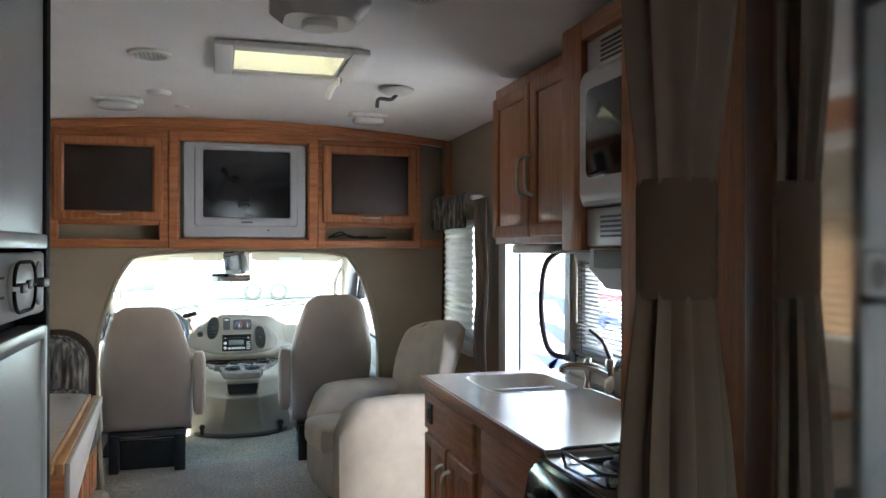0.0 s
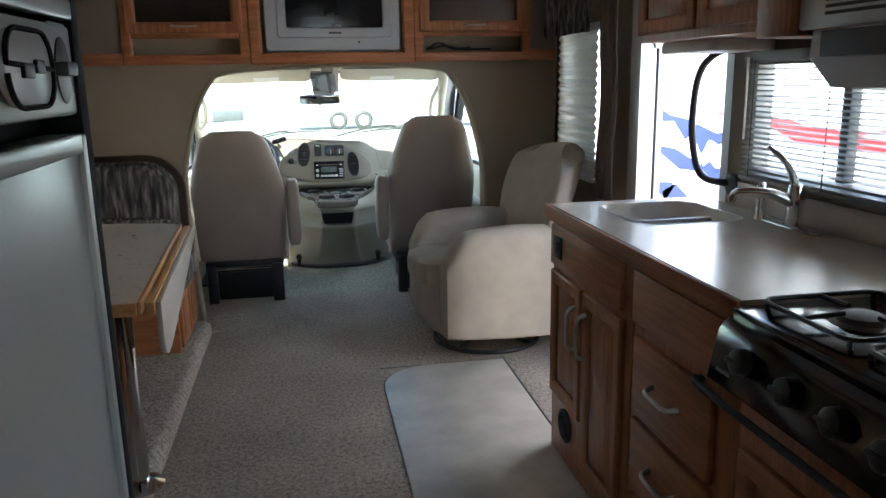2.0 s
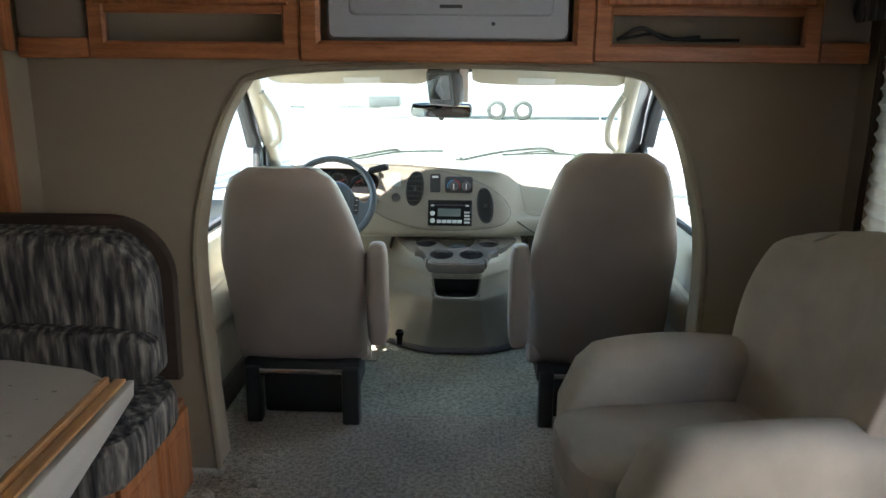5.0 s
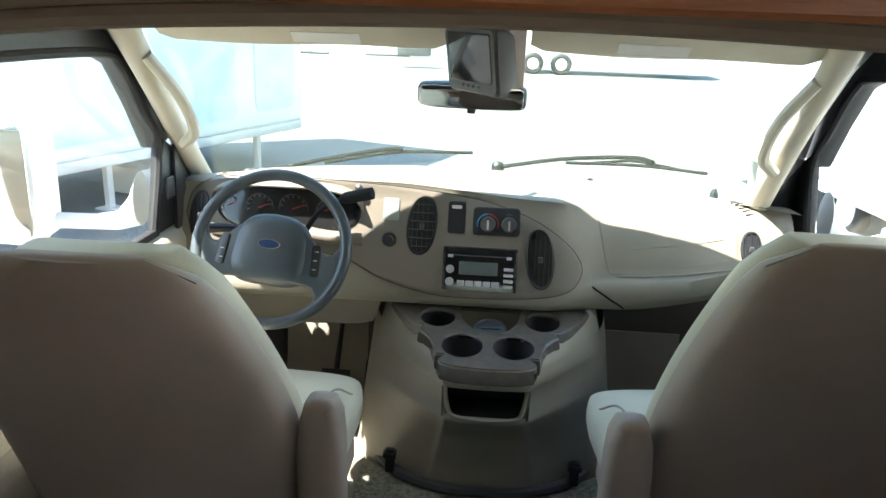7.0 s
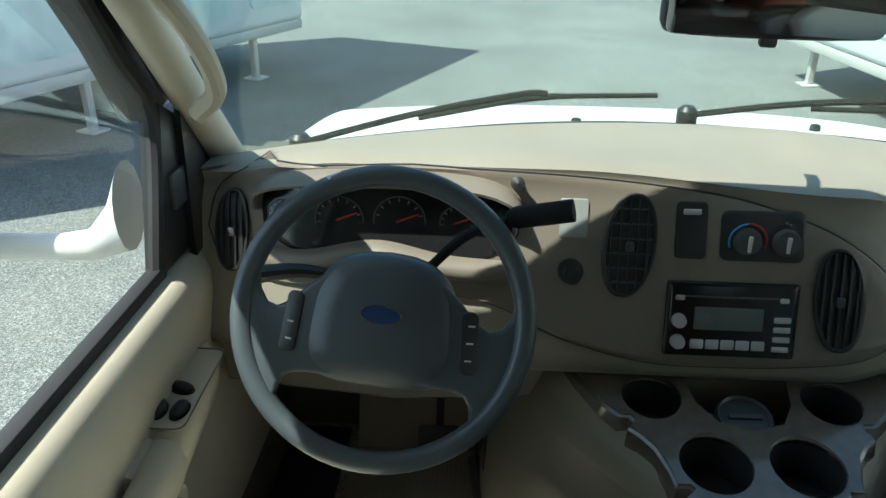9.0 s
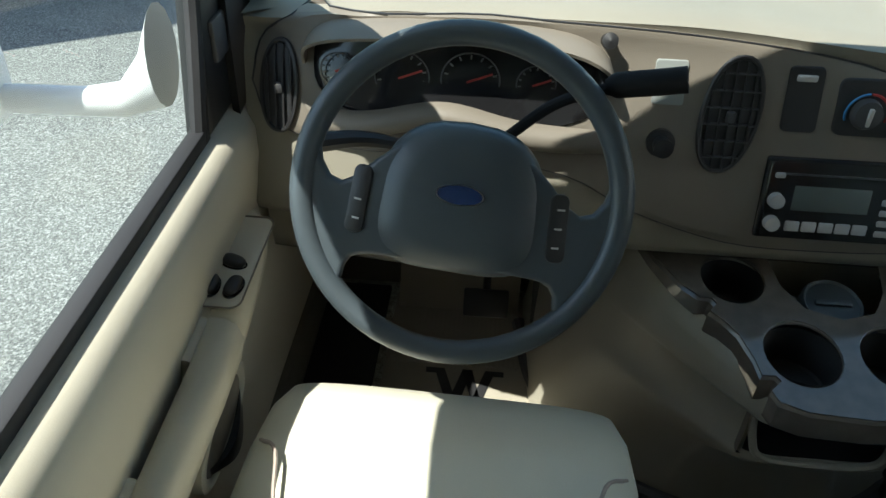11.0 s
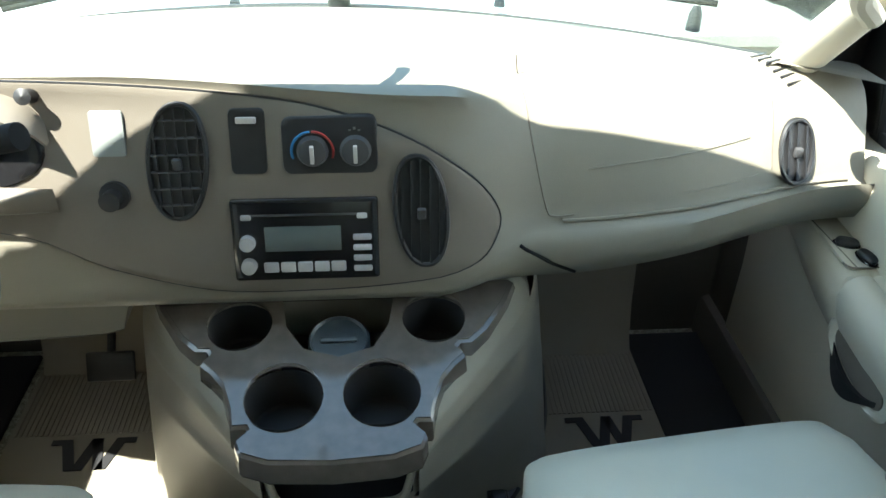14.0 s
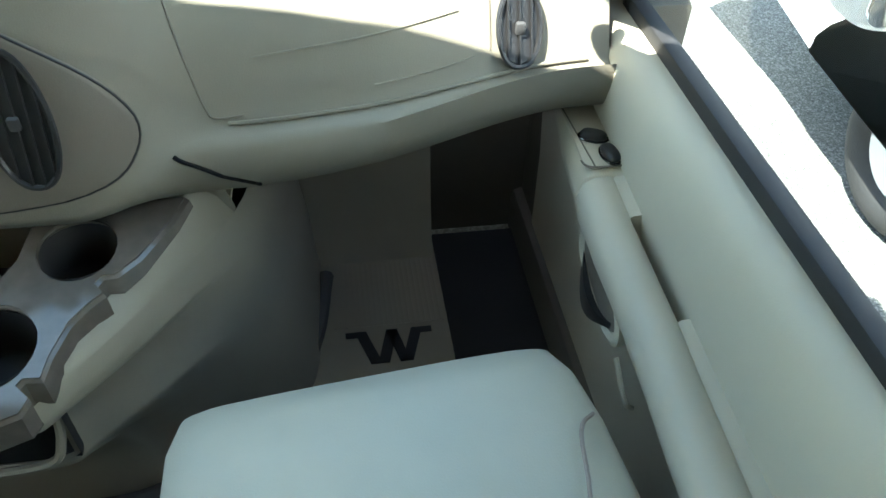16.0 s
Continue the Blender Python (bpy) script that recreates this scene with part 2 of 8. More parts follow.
M_WALL = surface("tan_wallboard", (0.33, 0.275, 0.205), 0.85, vary=0.08, scale=2.0, grain=500, bump=0.12, spec=0.2)
M_CEIL = surface("white_ceiling_vinyl", (0.80, 0.785, 0.765), 0.75, vary=0.04, grain=260, bump=0.25, dist=0.001)
M_WOOD = wood("cherry_wood", (0.29, 0.10, 0.037), (0.46, 0.182, 0.072), "z")
M_WOODX = wood("cherry_wood_across", (0.29, 0.10, 0.037), (0.46, 0.182, 0.072), "x")
M_WOODY = wood("cherry_wood_along", (0.29, 0.10, 0.037), (0.46, 0.182, 0.072), "y")
M_OAKEDGE = wood("light_oak_edge", (0.42, 0.20, 0.075), (0.60, 0.32, 0.13), "y")
M_CARPET = carpet("tan_carpet", (0.17, 0.14, 0.11), (0.56, 0.495, 0.42))
M_CABCARPET = carpet("grey_green_cab_carpet", (0.22, 0.218, 0.175), (0.44, 0.435, 0.36), 0.6)
M_LINO = surface("worn_pale_vinyl_floor", (0.50, 0.46, 0.39), 0.4, vary=0.22, scale=5, grain=90, bump=0.1)
M_COUNTER = surface("beige_laminate", (0.58, 0.52, 0.455), 0.24, vary=0.015, scale=8, grain=900, bump=0.0)
M_SINK = surface("ivory_sink_plastic", (0.66, 0.61, 0.54), 0.28, vary=0.04, bump=0)
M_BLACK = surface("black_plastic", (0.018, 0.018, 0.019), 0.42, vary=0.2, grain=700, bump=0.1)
M_BLACKGLOSS = surface("black_enamel", (0.012, 0.012, 0.013), 0.12, vary=0.2, bump=0)
M_IRON = surface("black_cast_iron", (0.015, 0.015, 0.016), 0.55, vary=0.2, grain=500, bump=0.3)
M_CHROME = surface("chrome", (0.80, 0.80, 0.82), 0.09, 1.0, vary=0.03, bump=0)
M_NICKEL = surface("brushed_nickel", (0.55, 0.52, 0.47), 0.3, 1.0, vary=0.06, bump=0.05)
M_SILVER = surface("silver_tv_plastic", (0.44, 0.45, 0.47), 0.38, 0.25, vary=0.04, grain=900, bump=0.05)
M_SCREEN = surface("dark_picture_tube", (0.012, 0.013, 0.015), 0.12, vary=0.1, bump=0)
M_MATTBLACK = surface("matt_black_trim", (0.010, 0.010, 0.011), 0.75, vary=0.15, bump=0.05, spec=0.15)
M_FRIDGE = surface("grey_fridge_panel", (0.36, 0.385, 0.385), 0.33, 0.0, vary=0.05, scale=2, grain=700, bump=0.06)
M_WHITE = surface("white_plastic", (0.74, 0.73, 0.70), 0.4, vary=0.03, grain=600, bump=0.03)
M_APPL = surface("grey_white_appliance", (0.52, 0.50, 0.48), 0.35, vary=0.04, bump=0.02)
M_SEAT = surface("pale_leather", (0.545, 0.525, 0.425), 0.5, vary=0.06, scale=6, grain=420, bump=0.35, dist=0.0008)
M_SEATBACK = surface("taupe_vinyl_back", (0.335, 0.275, 0.235), 0.55, vary=0.06, scale=5, grain=420, bump=0.3, dist=0.0008)
M_RECL = surface("beige_suede", (0.42, 0.365, 0.295), 0.9, vary=0.1, scale=7, grain=330, bump=0.35, dist=0.001, spec=0.15)
M_STRIPE = striped_fabric("streaked_upholstery")
M_DASHPAD = surface("tan_dash_pad", (0.212, 0.195, 0.155), 0.5, vary=0.07, scale=4, grain=520, bump=0.45, dist=0.0008, spec=0.35)
M_DASH = surface("tan_dash_vinyl", (0.275, 0.253, 0.202), 0.5, vary=0.07, scale=4, grain=520, bump=0.45, dist=0.0008, spec=0.35)
M_DASHDARK = surface("taupe_dash_plastic", (0.150, 0.131, 0.106), 0.5, vary=0.06, scale=5, grain=520, bump=0.35, dist=0.0008, spec=0.4)
M_WHEEL = surface("dark_slate_wheel_plastic", (0.046, 0.058, 0.066), 0.38, vary=0.08, scale=8, grain=520, bump=0.2)
M_TRAY = surface("glossy_patterned_brown_plastic", (0.115, 0.10, 0.085), 0.08, vary=0.12, scale=40, grain=500, bump=0.02, spec=0.8)
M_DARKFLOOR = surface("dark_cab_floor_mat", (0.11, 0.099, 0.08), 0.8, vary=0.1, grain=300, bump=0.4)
M_MAT = surface("ribbed_floor_mat", (0.30, 0.272, 0.215), 0.85, vary=0.1, grain=300, bump=0.4)
M_TRIMTAN = surface("tan_pillar_trim", (0.50, 0.46, 0.37), 0.6, vary=0.05, scale=4, grain=520, bump=0.3)
M_HEADLINER = surface("beige_headliner_cloth", (0.60, 0.55, 0.45), 0.95, vary=0.06, grain=700, bump=0.5, spec=0.1)
M_RUBBER = surface("black_rubber", (0.02, 0.02, 0.022), 0.7, vary=0.2, bump=0.1)
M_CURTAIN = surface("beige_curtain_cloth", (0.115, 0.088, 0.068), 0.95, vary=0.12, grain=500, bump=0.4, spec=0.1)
M_DRAPE = surface("dark_brown_drape", (0.055, 0.038, 0.03), 0.95, vary=0.15, grain=500, bump=0.4, spec=0.1)
M_ALU = surface("white_aluminium_frame", (0.62, 0.63, 0.64), 0.35, 0.5, vary=0.05, bump=0.03)
M_BLIND = surface("grey_blind_slat", (0.30, 0.28, 0.26), 0.45, vary=0.05, bump=0)
M_GLASS = glass("clear_glass", (0.95, 0.98, 0.965), 0.13)
M_SMOKED = glass("smoked_glass", (0.55, 0.46, 0.38), 2.2, 0.3)
M_SCREENGLASS = glass("tinted_windscreen_glass", (0.83, 0.91, 0.885), 0.13)
M_MIRROR = surface("mirror", (0.85, 0.86, 0.86), 0.02, 1.0, vary=0.01, bump=0)


def asphalt(name):
    """Bleached paving: pale and dark chips in a grey binder, with broad stains."""
    m, n, l, b = mat_base(name)
    chips, stain = tex(n, l, 95, 3), tex(n, l, 0.55, 5)
    r = ramp(n, l, chips.outputs[0], [(0.36, (0.085, 0.087, 0.084)), (0.52, (0.165, 0.168, 0.162)), (0.68, (0.33, 0.335, 0.32))])
    r2 = ramp(n, l, stain.outputs[0], [(0.3, (0.78, 0.78, 0.78)), (0.7, (1.15, 1.15, 1.14))])
    l.new(mixed(n, l, 1.0, r.outputs[0], r2.outputs[0], "MULTIPLY"), b.inputs["Base Color"])
    b.inputs["Roughness"].default_value = 0.9
    relief(n, l, chips.outputs[0], b, 0.5, 0.004)
    return m


M_ASPHALT = asphalt("sun_bleached_asphalt")
M_RVWHITE = surface("white_gelcoat", (0.74, 0.75, 0.76), 0.3, vary=0.03, scale=1, bump=0)
M_BLUE = surface("blue_decal", (0.008, 0.02, 0.10), 0.35, vary=0.05, bump=0)
M_RED = surface("red_decal", (0.30, 0.014, 0.018), 0.35, vary=0.05, bump=0)
M_FILLER = surface("dark_taupe_fabric_panel", (0.21, 0.175, 0.14), 0.95, vary=0.08, grain=500, bump=0.3, spec=0.1)
M_DKGREY = surface("dark_grey_plastic", (0.06, 0.06, 0.062), 0.5, vary=0.1, bump=0.05)

def frame_y(x0, x1, z0, z1, w, y0, y1, bev=0.004):
    """A four-sided moulded frame facing -y."""
    def lp(k, y):
        return [(x0 + k, y, z0 + k), (x1 - k, y, z0 + k), (x1 - k, y, z1 - k), (x0 + k, y, z1 - k)]
    return ring_frame([lp(0, y1), lp(0, y0 + bev), lp(bev, y0), lp(w - bev * 2, y0), lp(w, y0 + bev * 1.5), lp(w, y1)])


# ---- house shell ----
XL, XR, YB, YF = -1.33, 1.30, -2.6, 3.62      # inner faces of the walls, rear wall, front bulkhead
SLIDE_X, SLIDE_Y0, SLIDE_Y1 = -1.95, 0.42, 3.40


def ceil_z(x):
    return 2.235 - 0.075 * (x / 1.3) ** 2


structure("floor", box(-2.1, XR, YB, 4.12, -0.12, 0.0, 0), M_CARPET, "tan cut-pile carpet with worn traffic paths")
lino = prism(rounded(0.13, 0.745, -0.6, 2.70, (0.0, 0.0, 0.0, 0.24)), "z", 0.0005, 0.006, 0.003)
structure("floor_patch", lino, M_LINO, "pale worn vinyl floor patch by the entry door")
seam = merge(box(0.748, 0.756, 1.85, 2.72, 0.0, 0.004, 0.001), box(0.13, 0.748, 2.703, 2.709, 0.0, 0.004, 0.001))
structure("trim_floor_seam", seam, M_DKGREY, "dark seam strip at the edge of the vinyl patch")

VENT = (-0.09, 0.355, 1.73, 2.08)              # the roof vent's opening


def ceiling_sheet():
    xs = sorted(set(list(np.linspace(XL, XR, 19)) + [VENT[0], VENT[1]]))
    ys = [YB, 0.0, VENT[2], VENT[3], YF + 0.14]
    bm = bmesh.new()
    for h in (0.0, 0.05):
        vs = [[bm.verts.new((x, y, ceil_z(x) + h)) for y in ys] for x in xs]
        for i in range(len(xs) - 1):
            for j in range(len(ys) - 1):
                if VENT[0] <= (xs[i] + xs[i + 1]) / 2 <= VENT[1] and VENT[2] <= (ys[j] + ys[j + 1]) / 2 <= VENT[3]:
                    continue
                bm.faces.new((vs[i][j], vs[i + 1][j], vs[i + 1][j + 1], vs[i][j + 1]))
    return bm


structure("ceiling", ceiling_sheet(), M_CEIL, "gently arched white vinyl ceiling")


def wall_x(x, thick, outline, holes):
    """A wall square to x with holes through it: outline and holes as (y0, y1, z0, z1, radius)."""
    bm = bmesh.new()
    y0, y1, z0, z1 = outline
    loops = [[(y0, z0), (y1, z0), (y1, z1), (y0, z1)]] + [rounded(*h) for h in holes]
    edges = []
    for lp in loops:
        vs = [bm.verts.new((x, a, b)) for a, b in lp]
        edges += [bm.edges.new((vs[i], vs[(i + 1) % len(vs)])) for i in range(len(vs))]
    bmesh.ops.triangle_fill(bm, use_beauty=True, use_dissolve=False, edges=edges)
    for f in list(bm.faces):
        c = f.calc_center_median()
        for h in holes:
            if h[0] + 0.02 < c.y < h[1] - 0.02 and h[2] + 0.02 < c.z < h[3] - 0.02 and all(h[0] - 1e-4 <= v.co.y <= h[1] + 1e-4 and h[2] - 1e-4 <= v.co.z <= h[3] + 1e-4 for v in f.verts):
                bm.faces.remove(f)
                break
    r = bmesh.ops.extrude_face_region(bm, geom=bm.faces[:])
    bmesh.ops.translate(bm, vec=(thick, 0, 0), verts=[v for v in r["geom"] if isinstance(v, bmesh.types.BMVert)])
    bmesh.ops.recalc_face_normals(bm, faces=bm.faces[:])
    return bm


DOOR = (1.70, 2.45, -0.25, 1.83, 0.13)
KWIN = (0.30, 1.56, 1.04, 1.42, 0.03)
PWIN = (2.78, 3.34, 0.92, 1.62, 0.03)
structure("wall_right", wall_x(XR, 0.05, (YB, YF + 0.06, -0.3, 2.2), [DOOR, KWIN, PWIN]), M_WALL, "tan wallboard side wall with entry door and windows", 20)
structure("wall_left_rear", box(XL - 0.05, XL, YB, SLIDE_Y0, -0.1, 2.2, 0), M_WALL, "tan wallboard side wall behind the slide-out", 0)
structure("wall_left_front", box(XL - 0.05, XL, SLIDE_Y1, YF + 0.06, -0.1, 2.2, 0), M_WALL, "tan wallboard side wall ahead of the slide-out", 0)
# assumed window behind the camera, added to bring daylight to the near end
RWIN = (-0.45, 0.45, 1.0, 1.55, 0.04)

# slide-out room
OWIN = (1.55, 2.60, 1.02, 1.62, 0.03)
structure("wall_slide_outer", wall_x(SLIDE_X - 0.05, 0.05, (SLIDE_Y0, SLIDE_Y1, 0.0, 2.05), [OWIN]), M_WALL, "tan outer wall of the slide-out with a window", 20)
structure("wall_slide_rear", box(SLIDE_X, XL, SLIDE_Y0 - 0.05, SLIDE_Y0, 0.0, 2.05, 0), M_WALL, "tan end wall of the slide-out", 0)


def wall_y(y, thick, outline, holes):
    bm = wall_x(0.0, thick, outline, holes)
    bm.transform(Matrix(((0, 1, 0, 0), (1, 0, 0, y), (0, 0, 1, 0), (0, 0, 0, 1))))
    bmesh.ops.recalc_face_normals(bm, faces=bm.faces[:])
    return bm


structure("wall_rear", wall_y(YB - 0.05, 0.05, (XL - 0.05, XR + 0.05, -0.1, 2.3), [RWIN]), M_WALL, "tan rear wall with an added window opening", 20)
t = thing("window_rear", "assumed rear window with pale frame, added to let daylight in", "window", (0, YB, 0.95), kind="structure")
part("window_frame", frame_y(RWIN[0] - 0.01, RWIN[1] + 0.01, RWIN[2] - 0.01, RWIN[3] + 0.01, 0.04, YB - 0.05, YB + 0.012), M_ALU, t)
g = part("pane", box(RWIN[0], RWIN[1], YB - 0.03, YB - 0.025, RWIN[2], RWIN[3], 0), M_GLASS, t)
g.visible_shadow = False
SWIN = (-1.90, -1.415, 1.11, 1.66, 0.02)
structure("wall_slide_front", wall_y(SLIDE_Y1, 0.05, (SLIDE_X, XL - 0.05, 0.0, 2.05), [SWIN]), M_WALL, "tan end wall of the slide-out with a window", 20)
structure("ceiling_slide", box(SLIDE_X, XL - 0.03, SLIDE_Y0, SLIDE_Y1, 1.985, 2.04, 0), M_CEIL, "white slide-out ceiling", 0)
structure("floor_slide", box(SLIDE_X, -0.72, SLIDE_Y0, SLIDE_Y1 - 0.02, 0.0, 0.11, 0.045, 4), M_CARPET, "raised slide-out floor wrapped in tan carpet")
structure("trim_slide_header", merge(box(XL - 0.025, XL + 0.025, SLIDE_Y0, SLIDE_Y1 + 0.02, 1.97, 2.085, 0.006), box(XL - 0.05, XL + 0.012, SLIDE_Y0, SLIDE_Y1, 1.955, 1.97, 0.003)), M_WOODY, "cherry wood header along the slide-out opening")
structure("trim_slide_post", merge(box(XL - 0.028, XL + 0.028, 3.385, 3.455, 0.11, 2.09, 0.008), box(XL - 0.05, XL - 0.02, 3.375, 3.39, 0.11, 1.97, 0.004)), M_WOOD, "cherry wood post at the slide-out opening")
structure("trim_slide_seal", box(XL - 0.07, XL - 0.052, 3.372, 3.395, 0.11, 1.96, 0.004), M_ALU, "pale metal edge strip of the slide-out")

structure("wall_over_slide", box(XL - 0.05, XL - 0.001, SLIDE_Y0, SLIDE_Y1, 2.04, 2.25, 0), M_CEIL, "white panel over the slide-out opening", 0)
structure("wall_slide_roof", box(SLIDE_X - 0.05, XL - 0.05, SLIDE_Y0 - 0.05, SLIDE_Y1 + 0.05, 2.045, 2.12, 0), M_RVWHITE, "white slide-out roof", 0)

# front bulkhead with the arched way to the cab
ARCH = [(-0.80, 0.02), (-0.825, 0.45), (-0.835, 0.80), (-0.80, 1.02), (-0.73, 1.24), (-0.655, 1.37), (-0.60, 1.41), (-0.40, 1.435), (0.02, 1.45), (0.44, 1.44), (0.62, 1.42), (0.69, 1.375), (0.77, 1.24), (0.84, 1.02), (0.875, 0.80), (0.87, 0.45), (0.845, 0.02)]


def bulkhead(y0, y1):
    arch = smooth_path([(x, 0, z) for x, z in ARCH], 5)
    inner = [(p.x, p.z) for p in arch]
    left, right = XL - 0.03, XR + 0.02
    bm = bmesh.new()
    n = len(inner)
    front = [bm.verts.new((x, y0, z)) for x, z in inner]
    back = [bm.verts.new((x, y1, z)) for x, z in inner]
    for i in range(n - 1):
        bm.faces.new((front[i], front[i + 1], back[i + 1], back[i]))
    for ring, y in ((front, y0), (back, y1)):
        corner = [bm.verts.new((left, y, 0.02)), bm.verts.new((left, y, 2.3)), bm.verts.new((right, y, 2.3)), bm.verts.new((right, y, 0.02))]
        mid = n // 2
        third = int(n * 0.38)
        for i in range(third):
            bm.faces.new((ring[i], ring[i + 1], corner[0])) if i < third // 2 else bm.faces.new((ring[i], ring[i + 1], corner[1]))
        bm.faces.new((corner[0], ring[third // 2], corner[1]))
        for i in range(third, mid):
            bm.faces.new((ring[i], ring[i + 1], corner[1]))
        bm.faces.new((corner[1], ring[mid], corner[2]))
        for i in range(mid, n - 1 - third // 2):
            bm.faces.new((ring[i], ring[i + 1], corner[2]))
        bm.faces.new((corner[2], ring[n - 1 - third // 2], corner[3]))
        for i in range(n - 1 - third // 2, n - 1):
            bm.faces.new((ring[i], ring[i + 1], corner[3]))
    bmesh.ops.recalc_face_normals(bm, faces=bm.faces[:])
    return bm


structure("wall_front", bulkhead(YF, YF + 0.14), M_WALL, "tan front bulkhead with an arched opening to the cab", 30)
structure("trim_arch", tube([(x, YF + 0.005, z) for x, z in ARCH], 0.014, 8, 5), M_WALL, "tan rounded bead round the cab opening")
structure("trim_ceiling_front", prism([(x, ceil_z(x) - 0.05) for x in np.linspace(XL, XR, 21)] + [(x, ceil_z(x) - 0.005) for x in np.linspace(XR, XL, 21)], "y", 3.46, 3.50, 0.004), M_WOODX, "arched cherry wood trim strip under the ceiling")
structure("trim_corner_right", box(XR - 0.035, XR, 3.40, 3.46, 1.48, ceil_z(XR) - 0.02, 0.005), M_WOOD, "cherry wood corner strip")
structure("trim_corner_left", box(XL + 0.002, XL + 0.04, 3.456, 3.50, 1.48, ceil_z(XL) - 0.02, 0.005), M_WOOD, "cherry wood corner strip")

# ---- overhead cabinets and television on the bulkhead ----
CY = 3.50                                     # cabinet fronts


def handle_bow(a, b, out, r=0.006):
    """A bowed pull between two places, standing off along out."""
    a, b, o = Vector(a), Vector(b), Vector(out)
    return tube([a, a + o * 0.85 + (b - a) * 0.1, (a + b) / 2 + o, b + o * 0.85 - (b - a) * 0.1, b], lambda t: r * (1.15 - 0.35 * math.sin(math.pi * t)), 10, 6)


def glass_cabinet(x0, x1, label):
    t = thing("overhead_cabinet", label, "cabinet", (x0, CY, 1.47), "overhead cabinets over the cab")
    zt = 2.135
    for xa in (x0, x1 - 0.015):
        part("side_panel", box(xa, xa + 0.015, CY + 0.02, YF - 0.003, 1.47, zt, 0), M_FILLER, t)
    for za in (1.47, 1.60, zt - 0.015):
        part("shelf", box(x0 + 0.015, x1 - 0.015, CY + 0.02, YF - 0.013, za, za + 0.015, 0), M_FILLER, t)
    part("back_panel", box(x0 + 0.015, x1 - 0.015, YF - 0.012, YF - 0.004, 1.485, zt - 0.015, 0), M_WALL, t)
    part("face_frame", frame_y(x0, x1, 1.46, zt, 0.052, CY, CY + 0.02, 0.004), M_WOODX, t)
    part("mid_rail", box(x0 + 0.05, x1 - 0.05, CY + 0.002, CY + 0.018, 1.592, 1.625, 0.004), M_WOODX, t)
    d = part("door", frame_y(x0 + 0.028, x1 - 0.028, 1.618, 2.105, 0.058, CY - 0.022, CY - 0.001, 0.007), M_WOOD, t)
    part("glass", box(x0 + 0.08, x1 - 0.08, CY - 0.013, CY - 0.009, 1.67, 2.053, 0), M_SMOKED, d, "smoked ribbed glass")
    part("handle", handle_bow(((x0 + x1) / 2 - 0.06, CY - 0.022, 1.655), ((x0 + x1) / 2 + 0.06, CY - 0.022, 1.655), (0, -0.022, -0.004), 0.0055), M_NICKEL, d, "brushed nickel pull")
    ribs = merge(*[box(x1 - 0.2 + 0.011 * k, x1 - 0.2 + 0.011 * k + 0.004, CY + 0.055, CY + 0.06, 1.66, 1.70 + 0.007 * k, 0) for k in range(11)])
    part("plate_rack", ribs, M_ALU, t, "pale wire rack seen through the glass")
    return t


cab_l = glass_cabinet(-1.065, -0.425, "cherry overhead cabinet with a smoked glass door")
cab_r = glass_cabinet(0.455, 1.115, "cherry overhead cabinet with smoked glass door and loose cables")
solid("cable_bundle", merge(tube([(0.53, 3.56, 1.525), (0.60, 3.55, 1.56), (0.68, 3.57, 1.53), (0.78, 3.56, 1.535)], 0.006), tube([(0.55, 3.57, 1.53), (0.64, 3.58, 1.545), (0.72, 3.55, 1.527), (0.9, 3.57, 1.527)], 0.005)), M_BLACK, "loose black cables lying in the open cabinet shelf", "cable")
for nm, x0, x1 in (("wall_panel_left", XL + 0.045, -1.068), ("wall_panel_right", 1.118, XR - 0.04)):
    structure(nm, merge(box(x0, x1, CY + 0.012, CY + 0.03, 1.52, 2.13, 0), ), M_FILLER, "dark taupe fabric filler panel beside the cabinets", 0)
    structure("trim_" + nm, merge(box(x0, x1, CY - 0.002, CY + 0.02, 1.46, 1.52, 0.004)), M_WOODX, "cherry wood rail under the filler panel")
structure("trim_top_rail", merge(box(XL + 0.045, XR - 0.04, CY + 0.004, CY + 0.024, 2.137, 2.19, 0.003)), M_WOODX, "cherry wood rail over the cabinets")


